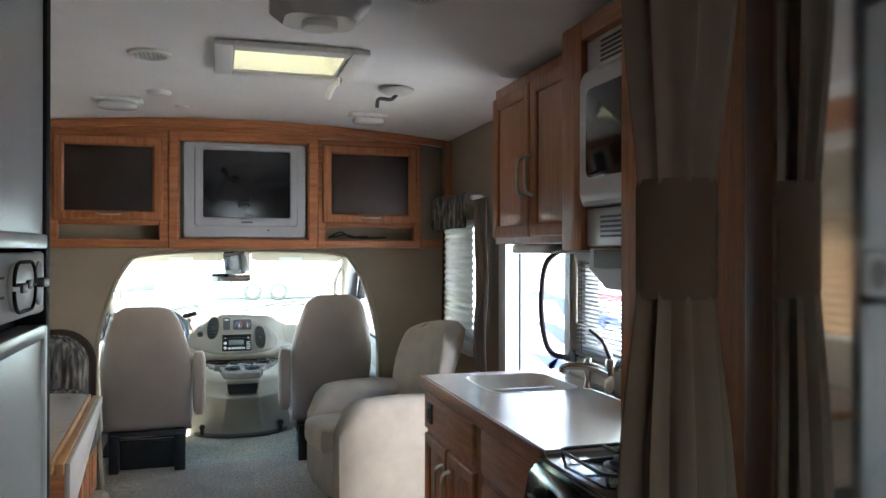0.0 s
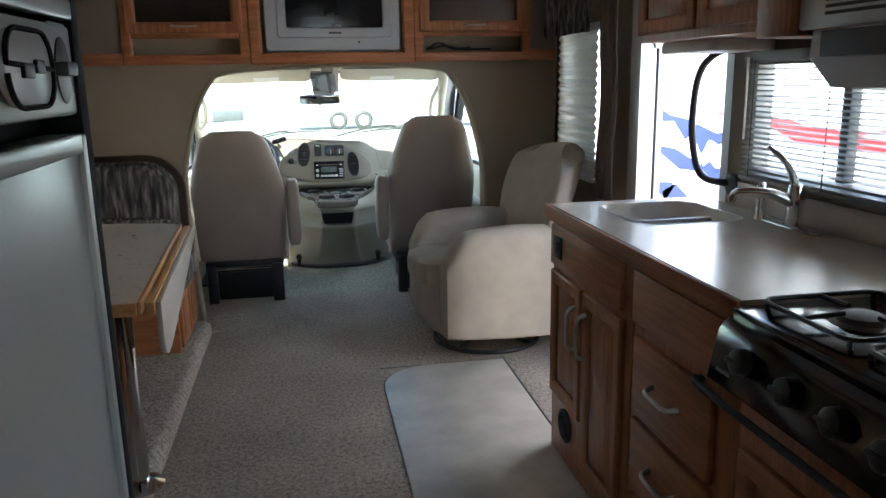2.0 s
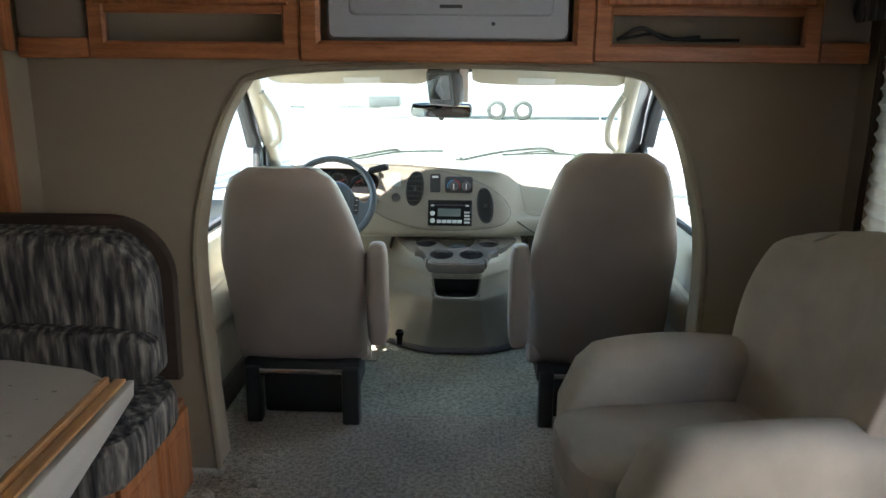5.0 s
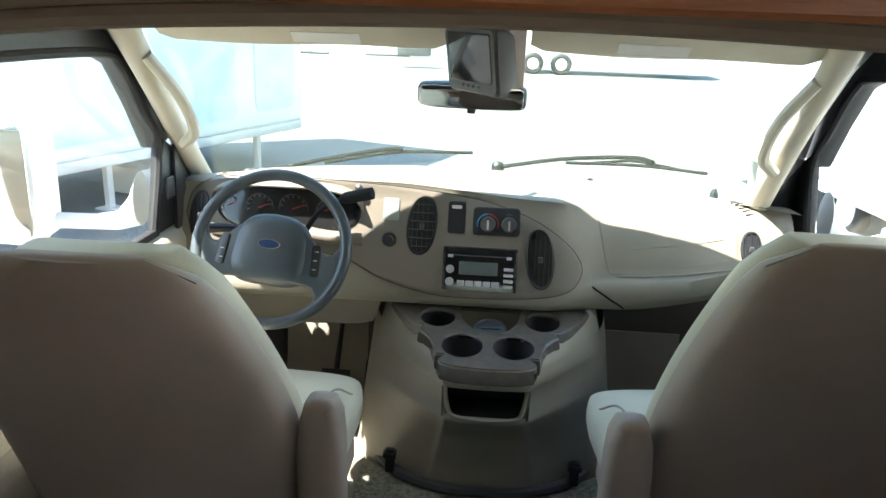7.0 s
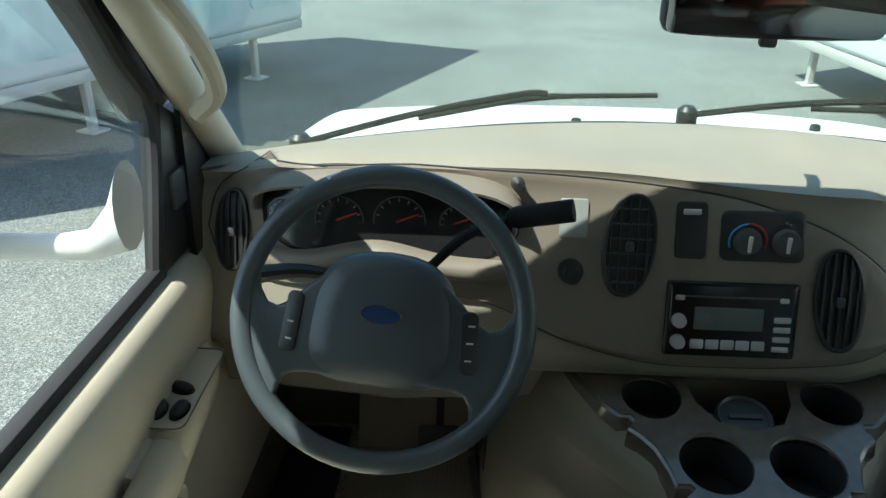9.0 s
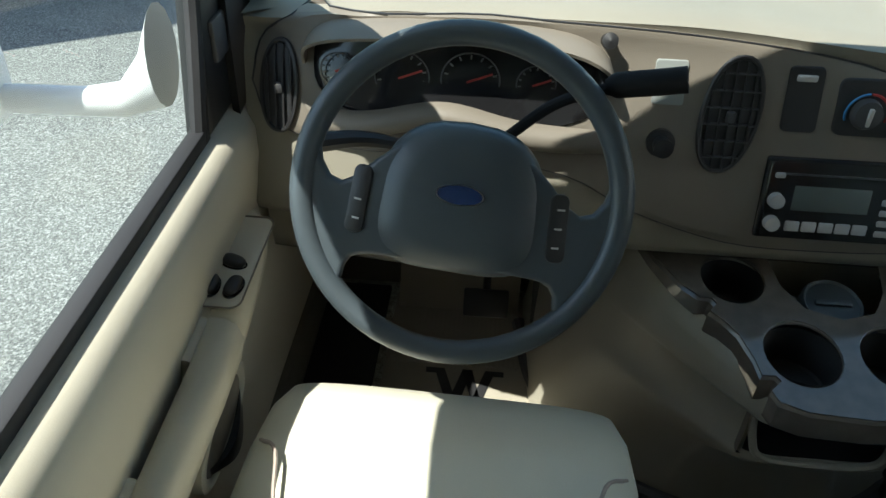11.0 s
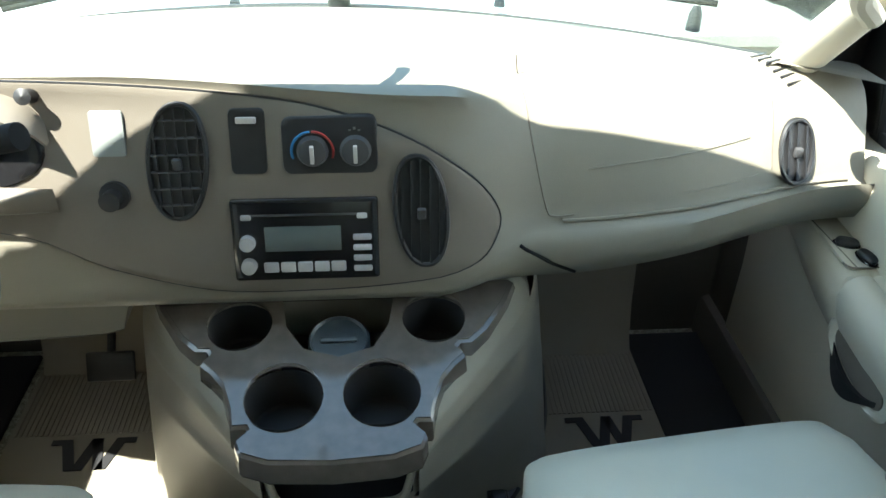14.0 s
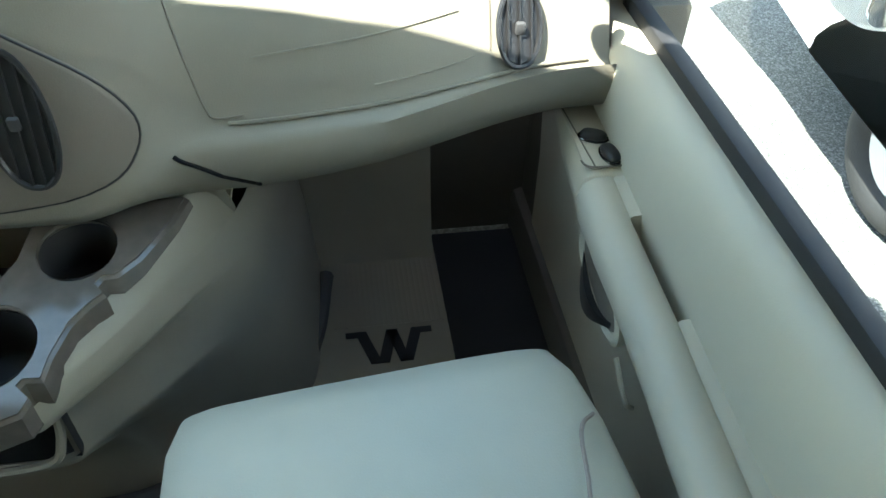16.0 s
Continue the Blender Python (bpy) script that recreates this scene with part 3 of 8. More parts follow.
def television():
    c = thing("television_cabinet", "open cherry cabinet bay framing a built-in television", "cabinet", (0, CY, 1.47))
    x0, x1, zt = -0.423, 0.453, 2.16
    part("face_frame", frame_y(x0, x1, 1.455, zt, 0.062, CY - 0.01, CY + 0.02, 0.006), M_WOODX, c)
    part("side_panel", box(x0 + 0.002, x0 + 0.02, CY + 0.02, YF - 0.003, 1.47, zt, 0), M_WOOD, c)
    part("side_panel", box(x1 - 0.02, x1 - 0.002, CY + 0.02, YF - 0.003, 1.47, zt, 0), M_WOOD, c)
    part("shelf", box(x0 + 0.02, x1 - 0.02, CY + 0.02, YF - 0.003, 1.47, 1.5, 0), M_WOOD, c)
    t = thing("television", "silver boxy tube television, switched off", "television", (0.02, CY + 0.05, 1.515))
    bx0, bx1, bz0, bz1 = -0.345, 0.385, 1.555, 2.098
    sx0, sx1, sz0, sz1 = -0.228, 0.285, 1.645, 2.052
    ys = CY + 0.045
    rings = []
    for (a0, a1, b0, b1, r, y) in ((bx0, bx1, bz0 - 0.035, bz1, 0.02, YF - 0.02), (bx0, bx1, bz0 - 0.035, bz1, 0.02, ys - 0.012), (bx0 + 0.008, bx1 - 0.008, bz0 - 0.027, bz1 - 0.008, 0.02, ys - 0.022), (sx0 - 0.05, sx1 + 0.05, sz0 - 0.055, sz1 + 0.03, 0.02, ys - 0.022), (sx0 - 0.044, sx1 + 0.044, sz0 - 0.05, sz1 + 0.024, 0.018, ys - 0.028), (sx0 - 0.006, sx1 + 0.006, sz0 - 0.006, sz1 + 0.006, 0.016, ys - 0.026), (sx0, sx1, sz0, sz1, 0.014, ys - 0.008)):
        rings.append([(p[0], y, p[1]) for p in rounded(a0, a1, b0, b1, r)])
    part("case", loft(rings, caps=False), M_SILVER, t)
    part("screen", grid_surface(lambda u, v: (sx0 - 0.002 + (sx1 - sx0 + 0.004) * u, ys - 0.012 + 0.012 * ((2 * u - 1) ** 2 + (2 * v - 1) ** 2) / 2, sz0 - 0.002 + (sz1 - sz0 + 0.004) * v), 12, 12), M_SCREEN, t, "dark bulging picture tube")
    part("badge", box(-0.005, 0.062, ys - 0.0305, ys - 0.027, 1.612, 1.622, 0.001), M_DKGREY, t, "dark maker's badge")
    part("button", cyl((0.155, ys - 0.028, 1.568), (0.155, ys - 0.02, 1.568), 0.006, 12), M_DKGREY, t)


television()

def translucent(name, col, share=0.5):
    m, n, l, b = mat_base(name)
    n.remove(b)
    d, t = n.new("ShaderNodeBsdfDiffuse"), n.new("ShaderNodeBsdfTranslucent")
    mx = n.new("ShaderNodeMixShader")
    nz = tex(n, l, 60, 3)
    r = ramp(n, l, nz.outputs[0], [(0.3, tuple(c * 0.93 for c in col)), (0.7, col)])
    l.new(r.outputs[0], d.inputs[0])
    l.new(r.outputs[0], t.inputs[0])
    mx.inputs[0].default_value = share
    l.new(d.outputs[0], mx.inputs[1])
    l.new(t.outputs[0], mx.inputs[2])
    l.new(mx.outputs[0], n["Material Output"].inputs[0])
    return m


# ---- ceiling fixtures ----
CZ = 2.232


def roof_vent():
    t = thing("roof_vent", "white framed roof vent with its lid cracked open", "vent", (0.13, 1.85, CZ - 0.02))
    x0, x1, y0, y1 = -0.155, 0.43, 1.66, 2.15
    fr = merge(box(x0, x0 + 0.07, y0, y1, CZ - 0.028, CZ - 0.004, 0.006), box(x1 - 0.07, x1, y0, y1, CZ - 0.028, CZ - 0.004, 0.006), box(x0 + 0.07, x1 - 0.07, y0, y0 + 0.07, CZ - 0.028, CZ - 0.004, 0.006), box(x0 + 0.07, x1 - 0.07, y1 - 0.07, y1, CZ - 0.028, CZ - 0.004, 0.006))
    part("frame", fr, M_WHITE, t)
    part("shaft", ring_frame([[(a, c, z) for a, c in ((VENT[0] + k, VENT[2] + k), (VENT[1] - k, VENT[2] + k), (VENT[1] - k, VENT[3] - k), (VENT[0] + k, VENT[3] - k))] for z, k in ((CZ - 0.02, 0.0), (CZ - 0.02, 0.012), (CZ + 0.10, 0.012), (CZ + 0.10, 0.0))]), M_WHITE, t)
    part("lid", box(VENT[0] - 0.02, VENT[1] + 0.02, VENT[2] - 0.02, VENT[3] + 0.02, CZ + 0.102, CZ + 0.106, 0), translucent("milky_vent_lid", (0.80, 0.78, 0.62), 0.35), t, "translucent vent lid")
    part("crank", merge(cyl((0.37, 2.07, CZ - 0.05), (0.37, 2.07, CZ - 0.012), 0.014, 12), tube([(0.37, 2.07, CZ - 0.045), (0.345, 2.09, CZ - 0.06), (0.325, 2.12, CZ - 0.11)], 0.014)), M_WHITE, t)


roof_vent()


def dome_light(x, y, w, group="ceiling dome lights"):
    z = ceil_z(x) - 0.001
    t = thing("ceiling_light", "white plastic ceiling light, switched off", "ceiling light", (x, y, z), group)
    part("base", prism(rounded(x - w, x + w, y - 0.06, y + 0.06, 0.03), "z", z - 0.022, z, 0.006), M_WHITE, t)
    part("lens", cushion(x - w * 0.8, x + w * 0.8, y - 0.05, y + 0.05, z - 0.06, z - 0.015, 0.6, 12), surface("milky_lens", (0.7, 0.7, 0.68), 0.25, vary=0.03, bump=0.0), t, "milky lens")


dome_light(-0.63, 2.90, 0.12)
dome_light(0.67, 2.97, 0.11)


def fan_light(x, y):
    z = ceil_z(x) - 0.001
    t = thing("ceiling_lamp", "boxy grey ceiling lamp with a clear lens", "ceiling light", (x, y, z))
    part("housing", loft([[(p[0], p[1], zz) for p in rounded(x - a, x + a, y - b, y + b, 0.05)] for a, b, zz in ((0.15, 0.12, z), (0.15, 0.12, z - 0.035), (0.11, 0.09, z - 0.075))]), M_APPL, t)
    part("lens", cushion(x - 0.055, x + 0.055, y - 0.05, y + 0.05, z - 0.10, z - 0.065, 0.5, 10), M_WHITE, t)


fan_light(0.165, 1.13)


def register(x, y, r=0.085):
    z = ceil_z(x) - 0.001
    t = thing("ceiling_register", "round white slatted ceiling air register", "vent", (x, y, z), "ceiling air registers")
    part("rim", lathe([(r * 0.72, -0.004), (r * 0.8, -0.016), (r * 0.95, -0.012), (r, -0.001), (r * 0.9, 0.0)], Matrix.Translation((x, y, z)), 28), M_WHITE, t)
    for k in range(7):
        a = (k - 3) * r * 0.19
        w = math.sqrt(max(0.0, (0.72 * r) ** 2 - a * a))
        part("slat", moved(box(-0.003, 0.003, -w, w, -0.012, 0.0, 0), pose(x + a, y, z, 0, 25, 0)), M_APPL, t)
    part("throat", cyl((x, y, z - 0.002), (x, y, z - 0.0005), r * 0.75, 20), M_DKGREY, t)


register(-0.40, 1.95)
register(0.45, 0.95)
solid("smoke_alarm", lathe([(0.0, -0.02), (0.045, -0.018), (0.06, -0.006), (0.062, 0.0)], Matrix.Translation((-0.42, 2.72, ceil_z(-0.42) - 0.001)), 28), M_WHITE, "flat round white ceiling disc", "alarm")
solid("ceiling_button", lathe([(0.0, -0.012), (0.03, -0.01), (0.04, 0.0)], Matrix.Translation((-0.33, 3.1, ceil_z(-0.33) - 0.001)), 20), M_WHITE, "small round white ceiling cover plate", "cover")


def antenna_crank():
    x, y = 0.67, 2.26
    z = ceil_z(x) - 0.001
    t = thing("antenna_crank", "grey plastic ceiling antenna crank with a bent handle", "crank", (x, y, z))
    part("plate", lathe([(0.085, 0.0), (0.085, -0.012), (0.05, -0.03), (0.0, -0.032)], Matrix.Translation((x, y, z)), 24), M_APPL, t)
    part("handle", tube([(x, y, z - 0.03), (x - 0.03, y - 0.01, z - 0.055), (x - 0.09, y - 0.03, z - 0.06), (x - 0.10, y - 0.03, z - 0.10)], 0.009), M_DKGREY, t)


antenna_crank()

# ---- dinette in the slide-out ----
def dinette_bench():
    t = thing("dinette_bench", "cherry dinette bench with streaked grey upholstery", "bench", (-1.35, 3.1, 0.11))
    bx0, bx1 = SLIDE_X + 0.01, -0.80
    part("base", box(bx0, bx1 - 0.0, 2.84, 3.36, 0.11, 0.42, 0.006), M_WOODX, t)
    for (y0, y1) in ((2.86, 3.09), (3.11, 3.34)):
        d = part("door", box(bx1, bx1 + 0.016, y0, y1, 0.13, 0.40, 0.005), M_WOOD, t)
        part("panel", box(bx1 + 0.014, bx1 + 0.020, y0 + 0.05, y1 - 0.05, 0.18, 0.35, 0.004), M_WOOD, d)
    part("seat_cushion", cushion(bx0, -0.745, 2.74, 3.26, 0.40, 0.56, 0.25, 16), M_STRIPE, t)
    back = []
    for yy, rr in ((3.30, 0.16), (3.245, 0.18), (3.20, 0.17), (3.185, 0.15)):
        ins = {3.30: 0.0, 3.245: 0.0, 3.20: 0.012, 3.185: 0.04}[yy]
        back.append([(p[0], yy, p[1]) for p in rounded(bx0 + ins, -0.82 - ins, 0.53 + ins, 0.985 - ins, (0.04, 0.04, rr, 0.02), 8)])
    part("back_cushion", loft(back), M_STRIPE, t)
    part("back_roll", cushion(bx0, -0.80, 3.12, 3.25, 0.52, 0.72, 0.4, 14), M_STRIPE, t, "padded lumbar roll")
    part("back_frame", prism([(bx0, 0.5), (-0.79, 0.5)] + rounded(bx0, -0.785, 0.5, 1.012, (0, 0, 0.19, 0), 8)[2:], "y", 3.302, 3.345, 0.006), M_DRAPE, t, "dark padded back frame")


dinette_bench()


def dinette_table():
    t = thing("dinette_table", "grey laminate dinette table with a dropped leaf", "table", (-1.25, 2.1, 0.11))
    pts = [(-1.93, 1.46), (-0.735, 1.46), (-0.735, 2.72), (-0.80, 2.77), (-1.0, 2.83), (-1.25, 2.85), (-1.6, 2.80), (-1.93, 2.74)]
    part("tabletop", prism(pts, "z", 0.715, 0.75, 0.004), surface("grey_table_laminate", (0.47, 0.42, 0.37), 0.3, vary=0.04, scale=30, bump=0.02), t)
    part("edge", merge(box(-0.735, -0.722, 1.455, 2.725, 0.712, 0.751, 0.003), box(-1.93, -0.735, 1.445, 1.459, 0.712, 0.751, 0.003)), M_OAKEDGE, t, "light oak edge band")
    leaf = [(1.50, 0.735), (2.74, 0.735), (2.73, 0.70), (2.3, 0.63), (1.8, 0.562), (1.65, 0.545), (1.57, 0.548), (1.52, 0.57), (1.5, 0.62)]
    lb = prism(leaf, "x", -0.690, -0.672, 0.004)
    part("drop_leaf", lb, surface("pale_leaf_laminate", (0.46, 0.42, 0.38), 0.4, vary=0.04, bump=0.02), t)
    part("leaf_edge", box(-0.718, -0.690, 1.48, 2.74, 0.700, 0.740, 0.004), M_OAKEDGE, t, "light oak hinge rail of the leaf")
    part("leg", cyl((-0.80, 1.57, 0.11), (-0.80, 1.57, 0.715), 0.03, 20), M_CHROME, t, "steel pedestal tube")
    part("floor_socket", lathe([(0.075, 0.0), (0.075, 0.008), (0.035, 0.02)], Matrix.Translation((-0.80, 1.57, 0.11)), 24), M_CHROME, t)

    t.location.x += 0.03
    t.rotation_euler.z = radians(3.2)


dinette_table()


def dinette_rear_bench():
    t = thing("dinette_bench", "dinette bench with streaked grey upholstery behind the refrigerator", "bench", (-1.35, 0.8, 0.11))
    part("base", box(SLIDE_X + 0.01, -0.82, 0.46, 1.02, 0.11, 0.42, 0.006), M_WOODX, t)
    part("seat_cushion", cushion(SLIDE_X + 0.01, -0.78, 0.60, 1.10, 0.40, 0.56, 0.25, 16), M_STRIPE, t)
    part("back_cushion", cushion(SLIDE_X + 0.01, -0.80, 0.47, 0.62, 0.50, 0.98, 0.3, 16), M_STRIPE, t)


dinette_rear_bench()


def pleated(x0, x1, z0, z1, n, depth):
    """A pleated sheet with level folds, facing -y at y = 0."""
    rings = []
    for k in range(n + 1):
        z = z0 + (z1 - z0) * k / n
        d = depth if k % 2 else 0.0
        rings.append([(x0, d, z), (x1, d, z)])
    bm = loft(rings, caps=False, closed=False)
    return thicken(bm, 0.0015)


def curtain_drape(w0, w1, z0, z1, folds, amp, m, waist=None, taper=1.0):
    """Hanging cloth with upright folds between w0 and w1 in its own x, posed by m."""
    rows = []
    for j in range(33):
        v = j / 32
        z = z0 + (z1 - z0) * v
        k = 1.0
        if waist:
            k = 1 - waist[1] * math.exp(-((z - waist[0]) / waist[2]) ** 2)
        c = (w0 + w1) / 2
        row = []
        for i in range(folds * 8 + 1):
            u = i / (folds * 8)
            x = c + (w0 - c + (w1 - w0) * u) * k
            y = amp * math.sin(u * folds * 2 * math.pi + 0.7 * math.sin(9 * v)) * (0.6 + 0.4 * math.sin(u * 13 + 4 * v))
            row.append(m @ Vector((x, y, z)))
        rows.append(row)
    return thicken(loft(rows, caps=False, closed=False), 0.003)


def slide_window():
    t = thing("window_slide", "slide-out window with a lowered white pleated shade", "window", (-1.66, 3.40, 1.1), kind="structure")
    x0, x1, z0, z1, _ = SWIN
    part("window_frame", frame_y(x0 - 0.012, x1 + 0.012, z0 - 0.012, z1 + 0.012, 0.03, 3.395, 3.455, 0.004), M_ALU, t)
    g = part("pane", box(x0, x1, 3.425, 3.43, z0, z1, 0), M_GLASS, t)
    g.visible_shadow = False
    part("mid_rail", box(x0 + 0.02, x1 - 0.02, 3.415, 3.44, 1.37, 1.395, 0.003), M_ALU, t)
    s = thing("pleated_shade", "white pleated window shade, fully lowered", "shade", (-1.66, 3.385, 1.1))
    part("cloth", moved(pleated(x0, x1, z0 + 0.01, z1 - 0.01, 26, 0.012), Matrix.Translation((0, 3.392, 0))), glow_shade, s)
    part("bottom_rail", box(x0, x1, 3.385, 3.40, z0, z0 + 0.018, 0.003), M_WHITE, s)
    v = thing("window_valance", "streaked grey valance with a dark drape over the dinette window", "valance", (-1.6, 3.36, 1.66))
    part("valance", moved(grid_surface(lambda u, w: (-1.945 + 0.56 * u, 3.30 + 0.012 * math.sin(u * 30), 1.655 + 0.27 * w), 24, 2), Matrix()), M_STRIPE, v)
    part("side_drape", curtain_drape(-1.425, -1.345, 1.02, 1.86, 2, 0.012, Matrix.Translation((0, 3.33, 0))), M_DRAPE, v, "dark brown side drape")
    part("swag", cushion(-1.60, -1.35, 3.27, 3.32, 1.72, 1.88, 0.7, 12), M_DRAPE, v, "dark brown swag")


glow_shade = translucent("thin_white_shade_cloth", (0.78, 0.77, 0.73), 0.55)
slide_window()


def slide_side_window():
    y0, y1, z0, z1, _ = OWIN
    t = thing("window_slide_side", "wide dinette window with a lowered pleated shade", "window", (SLIDE_X, 2.07, z0), kind="structure")
    g = part("pane", box(SLIDE_X - 0.03, SLIDE_X - 0.025, y0, y1, z0, z1, 0), M_GLASS, t)
    g.visible_shadow = False
    s = thing("pleated_shade", "white pleated shade over the dinette side window", "shade", (SLIDE_X + 0.02, 2.07, z0))
    part("cloth", moved(pleated(y0 - 0.02, y1 + 0.02, z0 - 0.01, z1 + 0.02, 26, 0.012), Matrix(((0, -1, 0, SLIDE_X + 0.022), (1, 0, 0, 0), (0, 0, 1, 0), (0, 0, 0, 1)))), translucent("cream_shade_cloth", (0.55, 0.43, 0.30), 0.2), s)
    part("bottom_rail", box(SLIDE_X + 0.004, SLIDE_X + 0.026, y0 - 0.02, y1 + 0.02, z0 - 0.03, z0 - 0.01, 0.004), M_WHITE, s)


slide_side_window()

# ---- front right window with its shade, valance and drape ----
def side_window():
    y0, y1, z0, z1, _ = PWIN
    t = thing("window_front_right", "side window behind a lowered shade", "window", (XR, 3.06, z0), kind="structure")
    part("window_frame", merge(box(XR - 0.006, XR + 0.05, y0 - 0.01, y0 + 0.03, z0, z1, 0.004), box(XR - 0.006, XR + 0.05, y1 - 0.03, y1 + 0.01, z0, z1, 0.004), box(XR - 0.006, XR + 0.05, y0 + 0.03, y1 - 0.03, z0 - 0.01, z0 + 0.03, 0.004), box(XR - 0.006, XR + 0.05, y0 + 0.03, y1 - 0.03, z1 - 0.03, z1 + 0.01, 0.004)), M_ALU, t)
    g = part("pane", box(XR + 0.02, XR + 0.025, y0 + 0.02, y1 - 0.02, z0 + 0.02, z1 - 0.02, 0), M_GLASS, t)
    g.visible_shadow = False
    rot = Matrix(((0, -1, 0, 1.245), (1, 0, 0, 0), (0, 0, 1, 0), (0, 0, 0, 1)))
    s = thing("pleated_shade", "white pleated window shade with scalloped edge, lowered", "shade", (1.245, 3.05, 1.0))
    part("cloth", moved(pleated(2.80, 3.36, 0.865, 1.585, 34, 0.014), rot), glow_shade, s)
    part("bottom_rail", box(1.222, 1.246, 2.80, 3.36, 0.848, 0.868, 0.004), M_WHITE, s)
    v = thing("window_valance", "streaked grey gathered valance over the side window", "valance", (1.2, 3.06, 1.58))
    part("valance", curtain_drape(2.78, 3.46, 1.575, 1.775, 7, 0.02, Matrix(((0, -1, 0, 1.19), (1, 0, 0, 0), (0, 0, 1, 0), (0, 0, 0, 1)))), M_STRIPE, v)
    part("side_drape", curtain_drape(2.535, 2.735, 0.79, 1.73, 3, 0.012, Matrix(((0, -1, 0, 1.225), (1, 0, 0, 0), (0, 0, 1, 0), (0, 0, 0, 1)))), surface("taupe_drape", (0.115, 0.09, 0.075), 0.95, grain=500, bump=0.4, spec=0.1), v, "dark taupe side drape")
    part("rod_end", cyl((1.225, 2.70, 1.728), (1.225, 2.70, 1.752), 0.04, 18, 0.006), M_ALU, v, "pale rod end cap")
    part("side_drape", curtain_drape(3.36, 3.40, 0.86, 1.76, 2, 0.008, Matrix(((0, -1, 0, 1.235), (1, 0, 0, 0), (0, 0, 1, 0), (0, 0, 0, 1)))), M_DRAPE, v, "dark brown side drape")


side_window()

# ---- entry door ----
def entry_door():
    y0, y1, z0, z1, r = DOOR
    t = thing("door_entry", "open entry doorway with a white aluminium frame", "door", (XR, 2.1, -0.25), kind="structure")
    outer, inner = rounded(y0 - 0.004, y1 + 0.004, z0, z1 + 0.004, (0, 0, r, r), 8), rounded(y0 + 0.028, y1 - 0.028, z0 + 0.028, z1 - 0.028, (0, 0, r - 0.02, r - 0.02), 8)
    rings = [[(x, a, b) for a, b in lp] for x, lp in ((XR - 0.012, rounded(y0 - 0.02, y1 + 0.075, z0, z1 + 0.02, (0, 0, r, r), 8)), (XR - 0.012, inner), (XR + 0.075, inner), (XR + 0.075, outer))]
    part("door_frame", loft(rings, caps=False), M_ALU, t)
    part("seal", tube([(XR + 0.066, a, b) for a, b in rounded(y0 + 0.024, y1 - 0.024, z0 + 0.1, z1 - 0.024, (0, 0, r - 0.02, r - 0.02), 6)][1:], 0.008, 6, curved=False), M_RUBBER, t)
    for z in (1.55, 0.72):
        h = part("hinge", merge(box(XR + 0.045, XR + 0.085, y1 - 0.045, y1 - 0.027, z - 0.07, z + 0.07, 0.004), cyl((XR + 0.09, y1 - 0.03, z - 0.07), (XR + 0.09, y1 - 0.03, z + 0.07), 0.01, 12)), M_ALU, t)
    leaf = moved(prism(rounded(0.0, 0.74, 0.0, 2.02, (0.02, 0.02, 0.12, 0.12), 8), "y", 0.0, 0.04, 0.006), pose(XR + 0.13, y1 + 0.03, -0.22, 0, 0, 86))
    d = part("door_leaf", leaf, M_RVWHITE, t, "white door leaf swung wide open")


entry_door()


def grab_handle():
    t = thing("grab_handle", "bent black rubber-coated grab handle beside the door", "handle", (XR, 1.7, 1.0))
    part("bar", tube([(XR - 0.005, 1.665, 1.445), (XR - 0.05, 1.70, 1.445), (XR - 0.075, 1.78, 1.39), (XR - 0.075, 1.825, 1.27), (XR - 0.075, 1.815, 1.12), (XR - 0.06, 1.76, 1.01), (XR - 0.005, 1.64, 0.995)], 0.013, 12), M_DKGREY, t)
    part("foot", cyl((XR - 0.022, 1.64, 0.995), (XR - 0.001, 1.64, 0.995), 0.038, 18, 0.004), M_DKGREY, t)


grab_handle()

# ---- kitchen along the right wall ----
KX = 0.70                                     # front of the base cabinets


def panel_door_x(parent, x, y0, y1, z0, z1, name="door", hz=None, hy=None, out=-1, mat=None):
    """A raised-panel door in a plane square to x, with a bowed pull."""
    mat = mat or M_WOOD
    w = 0.05
    a, b = (x - 0.02, x) if out < 0 else (x, x + 0.02)
    fo, ba = (a, b) if out < 0 else (b, a)

    def lp(k, xx):
        return [(xx, y0 + k, z0 + k), (xx, y1 - k, z0 + k), (xx, y1 - k, z1 - k), (xx, y0 + k, z1 - k)]
    fr = ring_frame([lp(0, ba), lp(0, fo - out * 0.005), lp(0.005, fo), lp(w - 0.012, fo), lp(w, fo - out * 0.008), lp(w, ba)])
    d = part(name, fr, mat, parent)
    ins = 0.009
    rings = [[(xx, p[0], p[1]) for p in ((y0 + w + k, z0 + w + k), (y1 - w - k, z0 + w + k), (y1 - w - k, z1 - w - k), (y0 + w + k, z1 - w - k))] for xx, k in ((x + out * 0.004, 0.0), (x + out * 0.007, 0.004), (x + out * 0.016, 0.035), (x + out * 0.0165, 0.04))]
    bm = loft(rings, caps=False)
    bm.faces.new([bm.verts[i] for i in range(0)] or [v for v in list(bm.verts)[-4:]])
    bmesh.ops.recalc_face_normals(bm, faces=bm.faces[:])
    part("panel", bm, mat, d)
    if hz is not None:
        hx = a if out < 0 else b
        part("handle", handle_bow((hx, hy, hz - 0.075), (hx, hy, hz + 0.075), (out * 0.032, 0, 0), 0.007), M_NICKEL, d, "bowed brushed nickel pull")
    return d


